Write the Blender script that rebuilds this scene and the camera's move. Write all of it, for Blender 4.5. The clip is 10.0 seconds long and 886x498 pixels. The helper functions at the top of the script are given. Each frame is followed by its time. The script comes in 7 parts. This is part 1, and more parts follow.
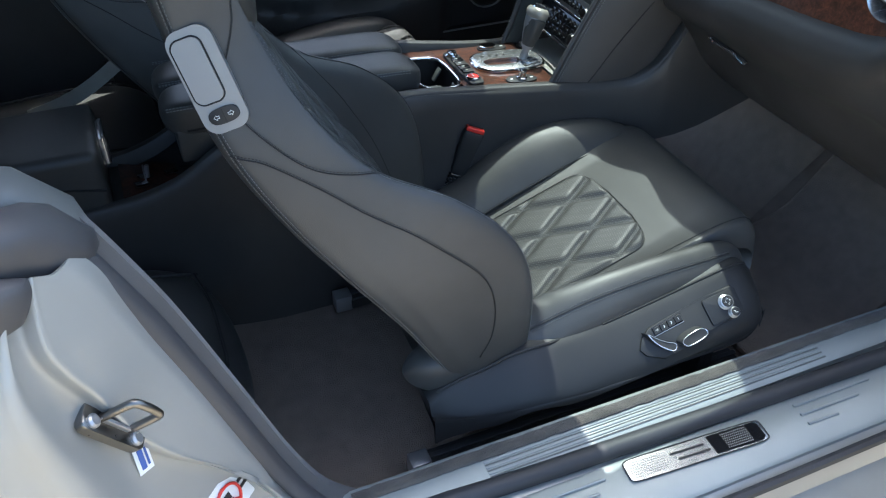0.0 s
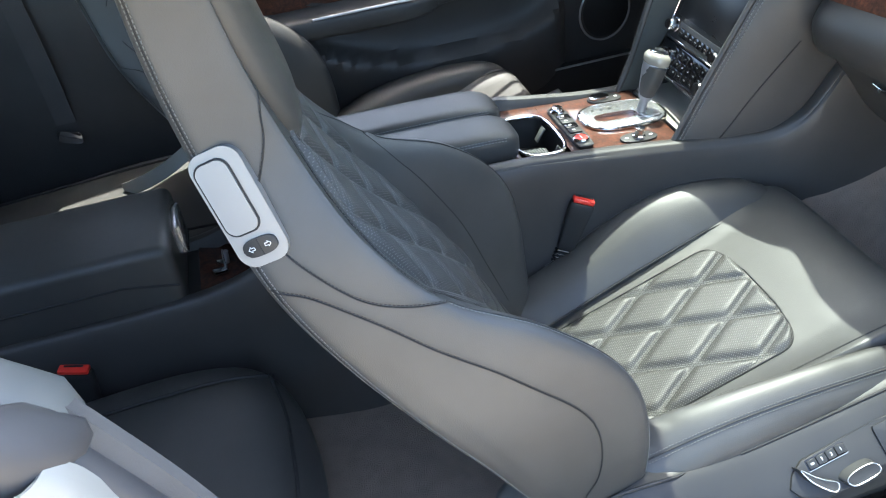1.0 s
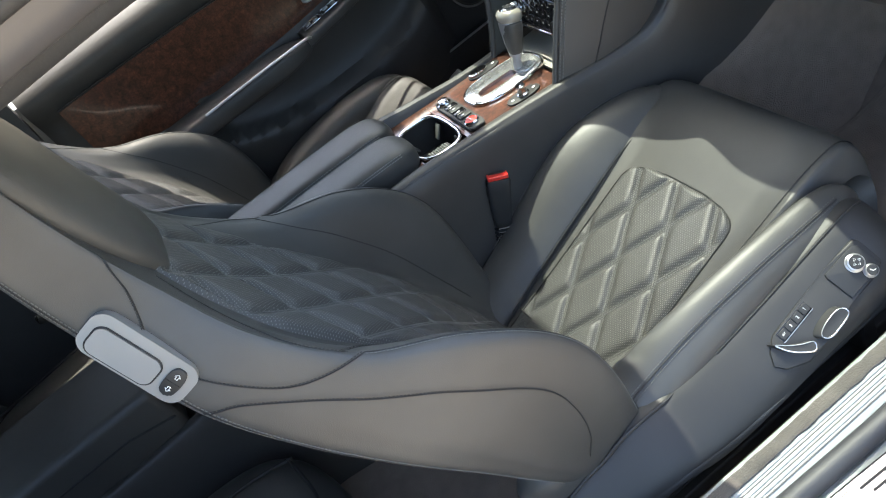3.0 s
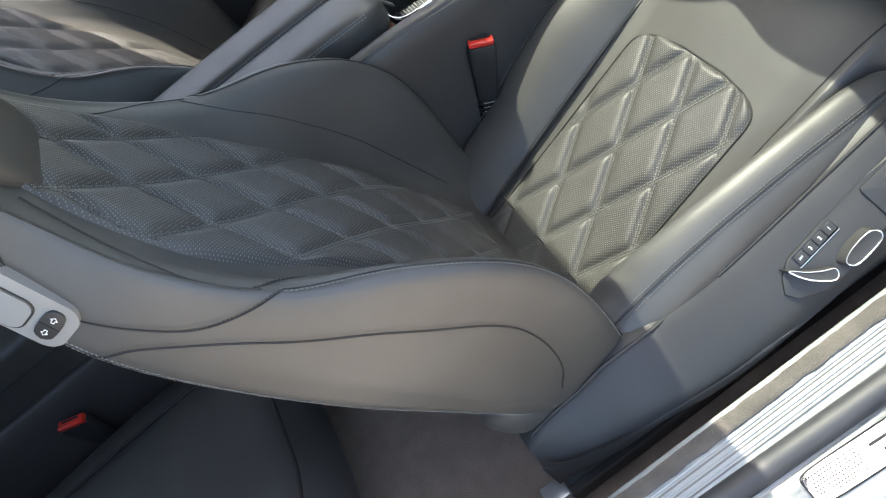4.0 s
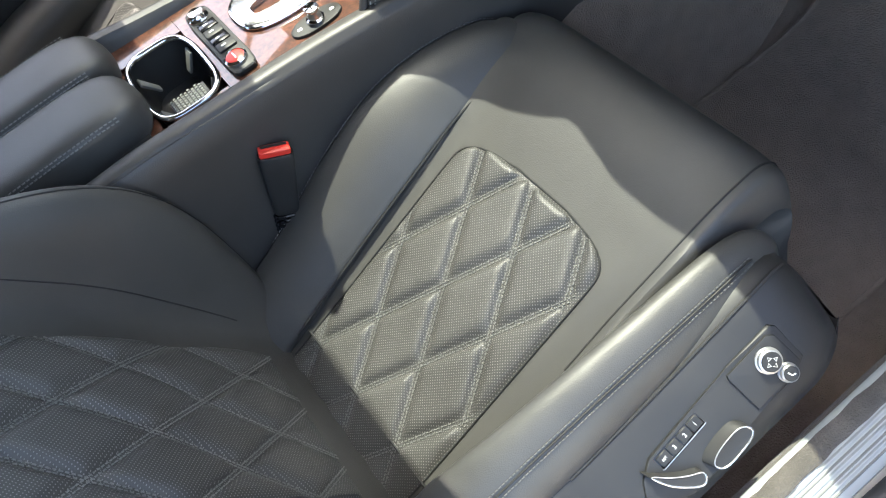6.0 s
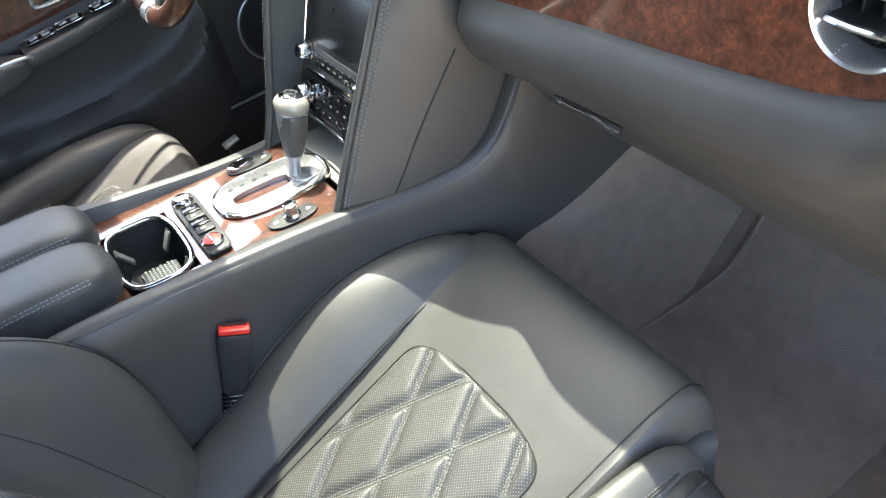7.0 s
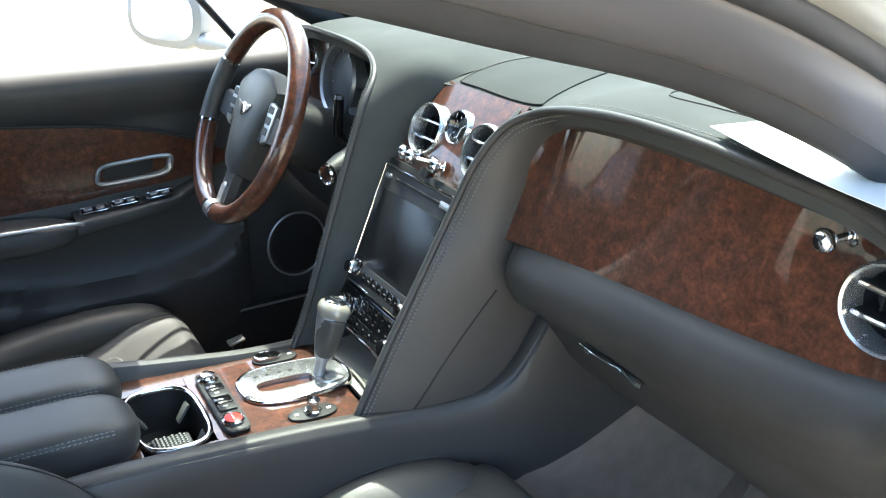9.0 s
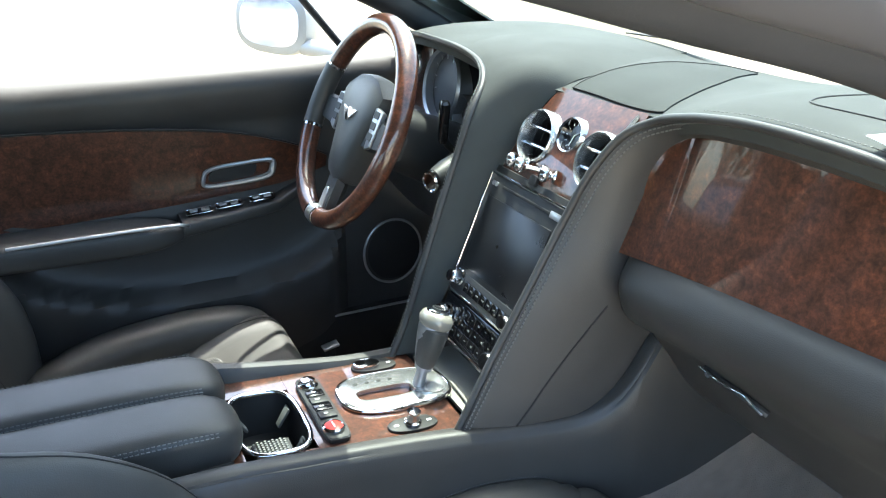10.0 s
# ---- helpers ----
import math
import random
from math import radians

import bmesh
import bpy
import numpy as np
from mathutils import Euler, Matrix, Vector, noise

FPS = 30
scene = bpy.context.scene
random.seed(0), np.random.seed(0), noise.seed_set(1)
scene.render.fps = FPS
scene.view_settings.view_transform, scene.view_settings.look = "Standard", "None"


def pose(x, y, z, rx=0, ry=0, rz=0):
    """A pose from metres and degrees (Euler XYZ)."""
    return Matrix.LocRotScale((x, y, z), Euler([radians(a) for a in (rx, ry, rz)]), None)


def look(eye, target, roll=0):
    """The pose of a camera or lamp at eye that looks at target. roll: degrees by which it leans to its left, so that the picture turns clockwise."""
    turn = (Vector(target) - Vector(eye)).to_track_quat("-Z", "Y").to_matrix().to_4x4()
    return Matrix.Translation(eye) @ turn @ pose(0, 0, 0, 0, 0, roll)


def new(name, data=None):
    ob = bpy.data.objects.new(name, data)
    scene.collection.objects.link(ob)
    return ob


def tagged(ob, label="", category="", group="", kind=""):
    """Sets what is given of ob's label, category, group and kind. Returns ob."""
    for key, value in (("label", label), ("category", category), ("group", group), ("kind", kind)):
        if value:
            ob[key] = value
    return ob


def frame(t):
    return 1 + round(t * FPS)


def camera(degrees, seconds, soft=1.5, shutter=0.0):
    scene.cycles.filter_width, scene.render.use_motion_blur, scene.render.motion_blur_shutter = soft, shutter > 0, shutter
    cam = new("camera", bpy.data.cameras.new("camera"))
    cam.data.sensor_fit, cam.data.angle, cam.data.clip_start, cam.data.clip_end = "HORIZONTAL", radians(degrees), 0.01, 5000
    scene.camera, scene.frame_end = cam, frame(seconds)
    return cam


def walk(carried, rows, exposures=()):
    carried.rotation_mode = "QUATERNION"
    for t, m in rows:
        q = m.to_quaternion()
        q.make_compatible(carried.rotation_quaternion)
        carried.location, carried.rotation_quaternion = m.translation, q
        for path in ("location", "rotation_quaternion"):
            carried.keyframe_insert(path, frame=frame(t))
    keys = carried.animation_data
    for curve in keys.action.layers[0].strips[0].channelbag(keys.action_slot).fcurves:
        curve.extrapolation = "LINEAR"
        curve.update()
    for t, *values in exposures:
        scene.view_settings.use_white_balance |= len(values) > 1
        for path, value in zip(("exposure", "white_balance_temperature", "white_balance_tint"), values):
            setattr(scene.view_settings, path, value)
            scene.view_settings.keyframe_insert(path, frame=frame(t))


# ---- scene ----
cam = camera(59.1, 10.0, soft=1.1)
PATH = [
    (0, (-0.359, -1.411, 1.405), (0.255, 0.015, 0.145), 0.8),
    (0.5, (-0.278, -1.28, 1.389), (0.278, 0.186, 0.148), -2.3),
    (1, (-0.217, -1.208, 1.399), (0.082, 0.341, 0.169), -7.8),
    (1.5, (-0.065, -1.254, 1.441), (0.146, 0.269, 0.163), -20.4),
    (2, (-0.043, -1.284, 1.466), (0.166, 0.311, 0.278), -27.7),
    (2.5, (-0.069, -1.285, 1.439), (0.139, 0.296, 0.232), -33.1),
    (2.7, (-0.066, -1.28, 1.429), (0.147, 0.295, 0.215), -34.7),
    (3.8, (0.066, -1.178, 1.329), (0.09, 0.26, -0.061), -37.1),
    (4, (0.085, -1.127, 1.313), (-0.04, 0.243, -0.138), -42.2),
    (4.5, (0.103, -0.972, 1.295), (-0.077, 0.263, -0.267), -44.8),
    (5, (0.175, -0.885, 1.261), (-0.127, 0.198, -0.394), -51.6),
    (5.5, (0.223, -0.865, 1.25), (0.234, 0.252, -0.41), -40.2),
    (5.7, (0.228, -0.86, 1.247), (0.329, 0.242, -0.419), -36.5),
    (6.8, (0.211, -0.913, 1.267), (0.779, 0.375, -0.154), -17.1),
    (7, (0.194, -0.916, 1.27), (0.84, 0.428, -0.062), -13.8),
    (7.5, (0.145, -0.951, 1.277), (0.925, 0.46, 0.093), -7.4),
    (8, (0.093, -0.974, 1.28), (1.032, 0.503, 0.312), -2.5),
    (8.5, (0.048, -0.963, 1.286), (1.043, 0.564, 0.462), 0.3),
    (9, (0.044, -0.935, 1.282), (1.045, 0.607, 0.493), 1.5),
    (9.5, (0.048, -0.913, 1.28), (0.992, 0.681, 0.526), 0.8),
    (10, (0.029, -0.89, 1.268), (0.853, 0.762, 0.499), 0.7),
]
EXPOSURES = [(0, 2.16, 5850, 4), (0.5, 2.92, 5900, 4), (1, 3.40, 6250, 5.5), (1.5, 3.26, 6350, 6.5), (2.5, 2.84, 6550, 5.5), (4, 3.12, 7000, 8.5), (5, 3.13, 7050, 9.5), (5.5, 3.09, 6900, 9), (7.0, 3.80, 6850, 8), (8.0, 3.98, 6700, 6), (8.5, 3.52, 6400, 4), (9.0, 3.27, 6350, 3), (10, 3.30, 6250, 2)]
walk(cam, [(t, look(eye, target, roll)) for t, eye, target, roll in PATH], EXPOSURES)

# ---- world, sun, exposure ----
SUN = Vector((0.25, 0.35, 1.0)).normalized()
world = bpy.data.worlds.new("sky")
scene.world = world
world.use_nodes = True
wn = world.node_tree.nodes
sky = wn.new("ShaderNodeTexSky")
sky.sky_type = "NISHITA"
sky.sun_disc = False
sky.sun_elevation = math.asin(SUN.z)
sky.sun_rotation = math.atan2(SUN.x, SUN.y)
sky.air_density, sky.dust_density, sky.ozone_density = 0.95, 3.2, 0.9
world.node_tree.links.new(sky.outputs[0], wn["Background"].inputs[0])
wn["Background"].inputs[1].default_value = 0.15
sun_lamp = bpy.data.lights.new("sun", "SUN")
sun_lamp.energy, sun_lamp.angle, sun_lamp.color = 2.5, radians(0.53), (1.0, 0.96, 0.88)
sun = new("sun", sun_lamp)
sun.matrix_world = look((0, 0, 8), Vector((0, 0, 8)) - SUN)


# ---- materials ----
def nodes_of(name):
    m = bpy.data.materials.new(name)
    m.use_nodes = True
    t = m.node_tree
    return m, t.nodes, t.links, t.nodes["Principled BSDF"]


def ramp_between(n, l, fac, a, b, lo=0.3, hi=0.7):
    r = n.new("ShaderNodeValToRGB")
    r.color_ramp.elements[0].position, r.color_ramp.elements[1].position = lo, hi
    r.color_ramp.elements[0].color, r.color_ramp.elements[1].color = (*a, 1), (*b, 1)
    l.new(fac, r.inputs[0])
    return r.outputs[0]


def noise_of(n, l, scale, detail=4.0, rough=0.55):
    c = n.new("ShaderNodeTexCoord")
    x = n.new("ShaderNodeTexNoise")
    x.inputs["Scale"].default_value, x.inputs["Detail"].default_value, x.inputs["Roughness"].default_value = scale, detail, rough
    l.new(c.outputs["Object"], x.inputs["Vector"])
    return x


def surface(name, colour, rough=0.5, metal=0.0, vary=0.2, big=6.0, fine=400.0, relief=0.1, depth=0.0005, coat=0.0, rough_vary=0.08, sheen=0.0, spec=0.5):
    """A plain surface whose colour and gloss drift over large patches and whose fine relief is grain."""
    m, n, l, p = nodes_of(name)
    large = noise_of(n, l, big, 5)
    a = tuple(c * (1 - vary) for c in colour)
    b = tuple(min(1, c * (1 + vary)) for c in colour)
    l.new(ramp_between(n, l, large.outputs["Fac"], a, b), p.inputs["Base Color"])
    mr = n.new("ShaderNodeMapRange")
    mr.inputs["To Min"].default_value, mr.inputs["To Max"].default_value = max(0.02, rough - rough_vary), min(1, rough + rough_vary)
    mid = noise_of(n, l, big * 4, 6)
    l.new(mid.outputs["Fac"], mr.inputs["Value"])
    l.new(mr.outputs[0], p.inputs["Roughness"])
    p.inputs["Metallic"].default_value = metal
    p.inputs["Coat Weight"].default_value = coat
    p.inputs["Coat Roughness"].default_value = 0.06
    p.inputs["Specular IOR Level"].default_value = spec
    p.inputs["Sheen Weight"].default_value = sheen
    if relief:
        g = noise_of(n, l, fine, 3)
        bump = n.new("ShaderNodeBump")
        bump.inputs["Strength"].default_value, bump.inputs["Distance"].default_value = relief, depth
        l.new(g.outputs["Fac"], bump.inputs["Height"])
        l.new(bump.outputs[0], p.inputs["Normal"])
    return m


def leather(name, colour, rough=0.4, holes=False):
    """Grained hide: pebbled cells, soft creases, and rows of small punched holes where asked for."""
    m, n, l, p = nodes_of(name)
    c = n.new("ShaderNodeTexCoord")
    large = noise_of(n, l, 5, 5)
    base = ramp_between(n, l, large.outputs["Fac"], tuple(v * 0.8 for v in colour), tuple(v * 1.25 for v in colour))
    cell = n.new("ShaderNodeTexVoronoi")
    cell.inputs["Scale"].default_value = 700
    l.new(c.outputs["Object"], cell.inputs["Vector"])
    bump = n.new("ShaderNodeBump")
    bump.inputs["Strength"].default_value, bump.inputs["Distance"].default_value = 0.30, 0.0004
    l.new(cell.outputs["Distance"], bump.inputs["Height"])
    crease = noise_of(n, l, 60, 4)
    soft = n.new("ShaderNodeBump")
    soft.inputs["Strength"].default_value, soft.inputs["Distance"].default_value = 0.07, 0.002
    l.new(crease.outputs["Fac"], soft.inputs["Height"])
    l.new(soft.outputs[0], bump.inputs["Normal"])
    last = bump
    if holes:
        uv = n.new("ShaderNodeTexVoronoi")
        uv.inputs["Scale"].default_value, uv.inputs["Randomness"].default_value = 330, 0.0
        turn = n.new("ShaderNodeMapping")
        turn.inputs["Rotation"].default_value = (0, 0, radians(45))
        l.new(c.outputs["UV"], turn.inputs["Vector"])
        uv.voronoi_dimensions = "2D"
        l.new(turn.outputs[0], uv.inputs["Vector"])
        cut = n.new("ShaderNodeMapRange")
        cut.inputs["From Min"].default_value, cut.inputs["From Max"].default_value = 0.15, 0.21
        l.new(uv.outputs["Distance"], cut.inputs["Value"])
        mix = n.new("ShaderNodeMix")
        mix.data_type = "RGBA"
        # pale: the glint on the hole edges is put into the colour
        mix.inputs["A"].default_value = (0.165, 0.163, 0.152, 1)
        l.new(cut.outputs[0], mix.inputs["Factor"])
        l.new(base, mix.inputs["B"])
        base = mix.outputs["Result"]
        hole = n.new("ShaderNodeBump")
        hole.inputs["Strength"].default_value, hole.inputs["Distance"].default_value = 0.7, 0.0008
        l.new(cut.outputs[0], hole.inputs["Height"])
        l.new(bump.outputs[0], hole.inputs["Normal"])
        last = hole
    l.new(base, p.inputs["Base Color"])
    l.new(last.outputs[0], p.inputs["Normal"])
    mr = n.new("ShaderNodeMapRange")
    mr.inputs["To Min"].default_value, mr.inputs["To Max"].default_value = rough - 0.06, rough + 0.1
    l.new(noise_of(n, l, 18, 6).outputs["Fac"], mr.inputs["Value"])
    l.new(mr.outputs[0], p.inputs["Roughness"])
    p.inputs["Specular IOR Level"].default_value = 0.45
    return m


def burl(name):
    """Lacquered burr walnut: swirling figure, dark knots, fine pores, under a clear coat."""
    m, n, l, p = nodes_of(name)
    c = n.new("ShaderNodeTexCoord")
    warp = noise_of(n, l, 22, 3)
    add = n.new("ShaderNodeVectorMath")
    add.operation = "MULTIPLY_ADD"
    add.inputs[1].default_value = (0.022, 0.022, 0.022)
    l.new(warp.outputs["Color"], add.inputs[0])
    l.new(c.outputs["Object"], add.inputs[2])
    fig = n.new("ShaderNodeTexNoise")
    fig.inputs["Scale"].default_value, fig.inputs["Detail"].default_value, fig.inputs["Roughness"].default_value = 58, 10, 0.70
    fig.inputs["Distortion"].default_value = 0.35
    l.new(add.outputs[0], fig.inputs["Vector"])
    r = n.new("ShaderNodeValToRGB")
    e = r.color_ramp.elements
    e[0].position, e[0].color = 0.28, (0.026, 0.0112, 0.0075, 1)
    e[1].position, e[1].color = 0.80, (0.225, 0.078, 0.034, 1)
    k = e.new(0.45)
    k.color = (0.066, 0.026, 0.0150, 1)
    k = e.new(0.58)
    k.color = (0.102, 0.037, 0.0205, 1)
    l.new(fig.outputs["Fac"], r.inputs[0])
    fleck = noise_of(n, l, 210, 5, 0.7)
    tone = ramp_between(n, l, fleck.outputs["Fac"], (0.60, 0.57, 0.55), (1.18, 1.14, 1.10), 0.34, 0.64)
    mul = n.new("ShaderNodeMix")
    mul.data_type, mul.blend_type = "RGBA", "MULTIPLY"
    mul.inputs["Factor"].default_value = 1.0
    l.new(r.outputs[0], mul.inputs["A"])
    l.new(tone, mul.inputs["B"])
    l.new(mul.outputs["Result"], p.inputs["Base Color"])
    p.inputs["Roughness"].default_value = 0.35
    p.inputs["Coat Weight"].default_value, p.inputs["Coat Roughness"].default_value = 1.0, 0.03
    p.inputs["Specular IOR Level"].default_value = 0.25
    return m


def thin_glass(name, tint):
    """A thin pane: tinted see-through glass with a slight mirror-like gloss."""
    m, n, l, p = nodes_of(name)
    see, gloss, mix = n.new("ShaderNodeBsdfTransparent"), n.new("ShaderNodeBsdfGlossy"), n.new("ShaderNodeMixShader")
    see.inputs["Color"].default_value = (*tint, 1)
    gloss.inputs["Roughness"].default_value = 0.0
    mix.inputs[0].default_value = 0.04
    l.new(see.outputs[0], mix.inputs[1])
    l.new(gloss.outputs[0], mix.inputs[2])
    l.new(mix.outputs[0], n["Material Output"].inputs["Surface"])
    n.remove(p)
    return m


HIDE = leather("black_hide", (0.045, 0.044, 0.041), 0.45)
HIDE_DASH = leather("dash_hide", (0.040, 0.038, 0.036), 0.46)
HIDE_HOLES = leather("perforated_hide", (0.041, 0.040, 0.038), 0.50, holes=True)
HIDE_TOP = leather("dash_top_hide", (0.036, 0.039, 0.037), 0.85)
STEEL = surface("dull_steel", (0.19, 0.18, 0.165), 0.30, 1.0, 0.15, 30, 600, 0.1, 0.0003)
THREAD = surface("grey_thread", (0.135, 0.135, 0.126), 0.8, relief=0)
THREAD_DIM = surface("dim_grey_thread", (0.085, 0.085, 0.080), 0.8, relief=0)
THREAD_PALE = surface("pale_grey_thread", (0.15, 0.15, 0.14), 0.8, relief=0)
# near-black for seams; in folds, gaps and vents it carries the shade
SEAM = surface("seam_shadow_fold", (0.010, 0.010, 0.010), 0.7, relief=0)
WOOD = burl("burr_walnut")
CHROME = surface("chrome", (0.72, 0.72, 0.73), 0.10, 1.0, 0.05, 8, relief=0, rough_vary=0.05)
SATIN = surface("satin_metal", (0.40, 0.40, 0.405), 0.32, 0.75, 0.06, 10, 900, 0.05, 0.0002)
MATT_METAL = surface("matt_satin_metal", (0.235, 0.233, 0.228), 0.50, 0.45, 0.05, 10, 900, 0.05, 0.0002)
SILVER = surface("silver_paint", (0.30, 0.30, 0.28), 0.45, 0.30, 0.10, 3, 1500, 0.05, 0.0002, coat=0.35)
ALLOY = surface("brushed_sill_metal", (0.25, 0.27, 0.265), 0.48, 0.45, 0.10, 5, 700, 0.08, 0.0003)
PLASTIC = surface("black_plastic", (0.020, 0.020, 0.020), 0.50, 0, 0.2, 8, 900, 0.15, 0.0003, spec=0.35)
GLOSS = surface("gloss_black", (0.008, 0.008, 0.009), 0.08, 0, 0.1, 8, relief=0)
RUBBER = surface("rubber_seal", (0.022, 0.023, 0.026), 0.6, 0, 0.25, 10, 300, 0.2, 0.0006)
CARPET = surface("dark_carpet", (0.235, 0.180, 0.140), 0.95, 0, 0.13, 34, 480, 1.0, 0.005, sheen=0.10)
LINING = surface("suede_lining", (0.058, 0.055, 0.053), 0.9, 0, 0.2, 8, 500, 0.4, 0.0008, sheen=0.3)
FELT = surface("sill_felt", (0.062, 0.055, 0.046), 0.95, 0, 0.3, 25, 400, 0.9, 0.002, sheen=0.2)
BEIGE = surface("grey_tray_lining", (0.24, 0.23, 0.20), 0.7, 0, 0.12, 8, 500, 0.3, 0.0005)
RED = surface("red_release_button", (0.62, 0.03, 0.02), 0.35, 0, 0.1, 20, relief=0)
WHITE = surface("white_marking", (0.72, 0.72, 0.70), 0.6, 0, 0.05, 20, relief=0)
PAPER = surface("paper_sheet", (0.82, 0.82, 0.80), 0.8, 0, 0.03, 8, 200, 0.1, 0.0004)
YELLOW = surface("yellow_label", (0.75, 0.55, 0.03), 0.5, 0, 0.1, 8, relief=0)
BLUE = surface("blue_print", (0.04, 0.09, 0.32), 0.5, 0, 0.1, 8, relief=0)
PALE = surface("ivory_knob", (0.24, 0.225, 0.19), 0.25, 0.2, 0.06, 8, relief=0)
PAVING = surface("sunlit_concrete", (0.135, 0.107, 0.066), 0.85, 0, 0.12, 1.2, 60, 0.4, 0.004)
ASPHALT = surface("worn_concrete", (0.43, 0.358, 0.258), 0.9, 0, 0.25, 2.0, 90, 0.6, 0.005)
SILL_GREY = surface("pale_matt_moulding", (0.115, 0.118, 0.112), 0.6, 0, 0.08, 6, 400, 0.1, 0.0003)
GLASS = thin_glass("window_glass", (0.77, 0.805, 0.785))
SEAL_GREY = surface("grey_moulding", (0.050, 0.049, 0.052), 0.55, 0, 0.12, 6, 500, 0.1, 0.0004)
BRIGHT = surface("bright_satin_metal", (0.50, 0.505, 0.51), 0.24, 0.85, 0.05, 10, relief=0)
COVER = surface("dash_cover", (0.040, 0.043, 0.041), 0.9, 0, 0.12, 8, 900, 0.4, 0.0006, spec=0.25)
PILLAR = surface("pillar_moulding", (0.058, 0.056, 0.060), 0.36, 0, 0.1, 5, 600, 0.06, 0.0003)
DIAL = surface("dark_grey_dial", (0.06, 0.06, 0.062), 0.5, 0, 0.1, 8, relief=0)
SCREEN = surface("screen_glass", (0.012, 0.012, 0.013), 0.30, 0, 0.2, 8, relief=0)


# ---- building helpers ----
def thing(name, at, label, category, group="", kind=""):
    ob = new(name)
    ob.empty_display_size = 0.02
    ob.location = at
    return tagged(ob, label, category, group, kind)


def part(name, bm, material, parent=None, label="", sharp=38):
    """Links a bmesh, given in world metres, as one mesh under its thing."""
    lim = radians(sharp)
    bmesh.ops.recalc_face_normals(bm, faces=bm.faces)
    for f in bm.faces:
        f.smooth = True
    for e in bm.edges:
        if len(e.link_faces) == 2 and e.calc_face_angle(0) > lim:
            e.smooth = False
    me = bpy.data.meshes.new(name)
    bm.to_mesh(me)
    bm.free()
    me.materials.append(material)
    ob = new(name, me)
    if parent is not None:
        ob.parent = parent
        where, up = Vector(), parent
        while up is not None:
            where += up.location
            up = up.parent
        me.transform(Matrix.Translation(-where))
    return tagged(ob, label)


def structure(name, bm, material, label, category=""):
    return tagged(part(name, bm, material), label, category or name, kind="structure")


def smooth(pts, n=8, closed=False):
    """A rounded line through a few points."""
    p = [Vector(q) for q in pts]
    k, out = len(p), []
    for i in range(k if closed else k - 1):
        g = (lambda j: p[j % k]) if closed else (lambda j: p[max(0, min(k - 1, j))])
        a, b, c, d = g(i - 1), g(i), g(i + 1), g(i + 2)
        for s in range(n):
            t = s / n
            out.append(0.5 * ((2 * b) + (c - a) * t + (2 * a - 5 * b + 4 * c - d) * t * t + (3 * b - a - 3 * c + d) * t**3))
    if not closed:
        out.append(p[-1])
    return out


def grid(bm, rows, wrap=False, cap=False):
    vs = [[bm.verts.new(q) for q in r] for r in rows]
    for a, b in zip(vs, vs[1:]):
        k = len(a)
        for i in range(k if wrap else k - 1):
            j = (i + 1) % k
            bm.faces.new((a[i], a[j], b[j], b[i]))
    if cap and wrap:
        bm.faces.new(vs[0][::-1])
        bm.faces.new(vs[-1])
    return vs


def lofted(rows, wrap=True, cap=True):
    bm = bmesh.new()
    grid(bm, rows, wrap, cap)
    return bm


def sheet(rows, thick):
    """An open surface given real thickness away from its normals."""
    bm = bmesh.new()
    vs = grid(bm, rows)
    bm.normal_update()
    nrm = {v: v.normal.copy() for v in bm.verts}
    back = [[bm.verts.new(v.co - nrm[v] * thick) for v in r] for r in vs]
    for a, b in zip(back, back[1:]):
        for i in range(len(a) - 1):
            bm.faces.new((a[i], b[i], b[i + 1], a[i + 1]))
    rim = [(vs[0], back[0]), (vs[-1], back[-1]), ([r[0] for r in vs], [r[0] for r in back]), ([r[-1] for r in vs], [r[-1] for r in back])]
    for a, b in rim:
        for i in range(len(a) - 1):
            bm.faces.new((a[i], a[i + 1], b[i + 1], b[i]))
    return bm


def rod(pts, r, seg=8, closed=False, squash=None):
    """A round bar or cord along a line; r may be a list."""
    p = [Vector(q) for q in pts]
    k = len(p)
    rows, up = [], None
    for i in range(k):
        a = p[i - 1] if (closed or i > 0) else p[i]
        b = p[(i + 1) % k] if (closed or i < k - 1) else p[i]
        t = (b - a).normalized()
        if up is None:
            up = t.orthogonal().normalized()
        up = (up - t * up.dot(t)).normalized()
        side = t.cross(up)
        rr = r[i] if isinstance(r, (list, tuple)) else r
        rows.append([p[i] + (up * math.cos(w) + side * math.sin(w)) * rr for w in (2 * math.pi * j / seg for j in range(seg))])
    bm = bmesh.new()
    if closed:
        vs = [[bm.verts.new(q) for q in row] for row in rows]
        # the last ring joins the first where they lie nearest
        off = min(range(seg), key=lambda o: (rows[-1][o] - rows[0][0]).length)
        for i in range(k):
            a, b = vs[i], vs[(i + 1) % k]
            for j in range(seg):
                s = off if i == k - 1 else 0
                bm.faces.new((a[(j + s) % seg], a[(j + 1 + s) % seg], b[(j + 1) % seg], b[j]))
    else:
        grid(bm, rows, True, True)
    return bm


def turned(profile, at, axis=(0, 0, 1), seg=40, cap=True):
    """A turned body: (radius, height) pairs round an axis."""
    z = Vector(axis).normalized()
    x = z.orthogonal().normalized()
    y = z.cross(x)
    o = Vector(at)
    rows = [[o + z * h + (x * math.cos(w) + y * math.sin(w)) * r for w in (2 * math.pi * j / seg for j in range(seg))] for r, h in profile]
    return lofted(rows, True, cap)


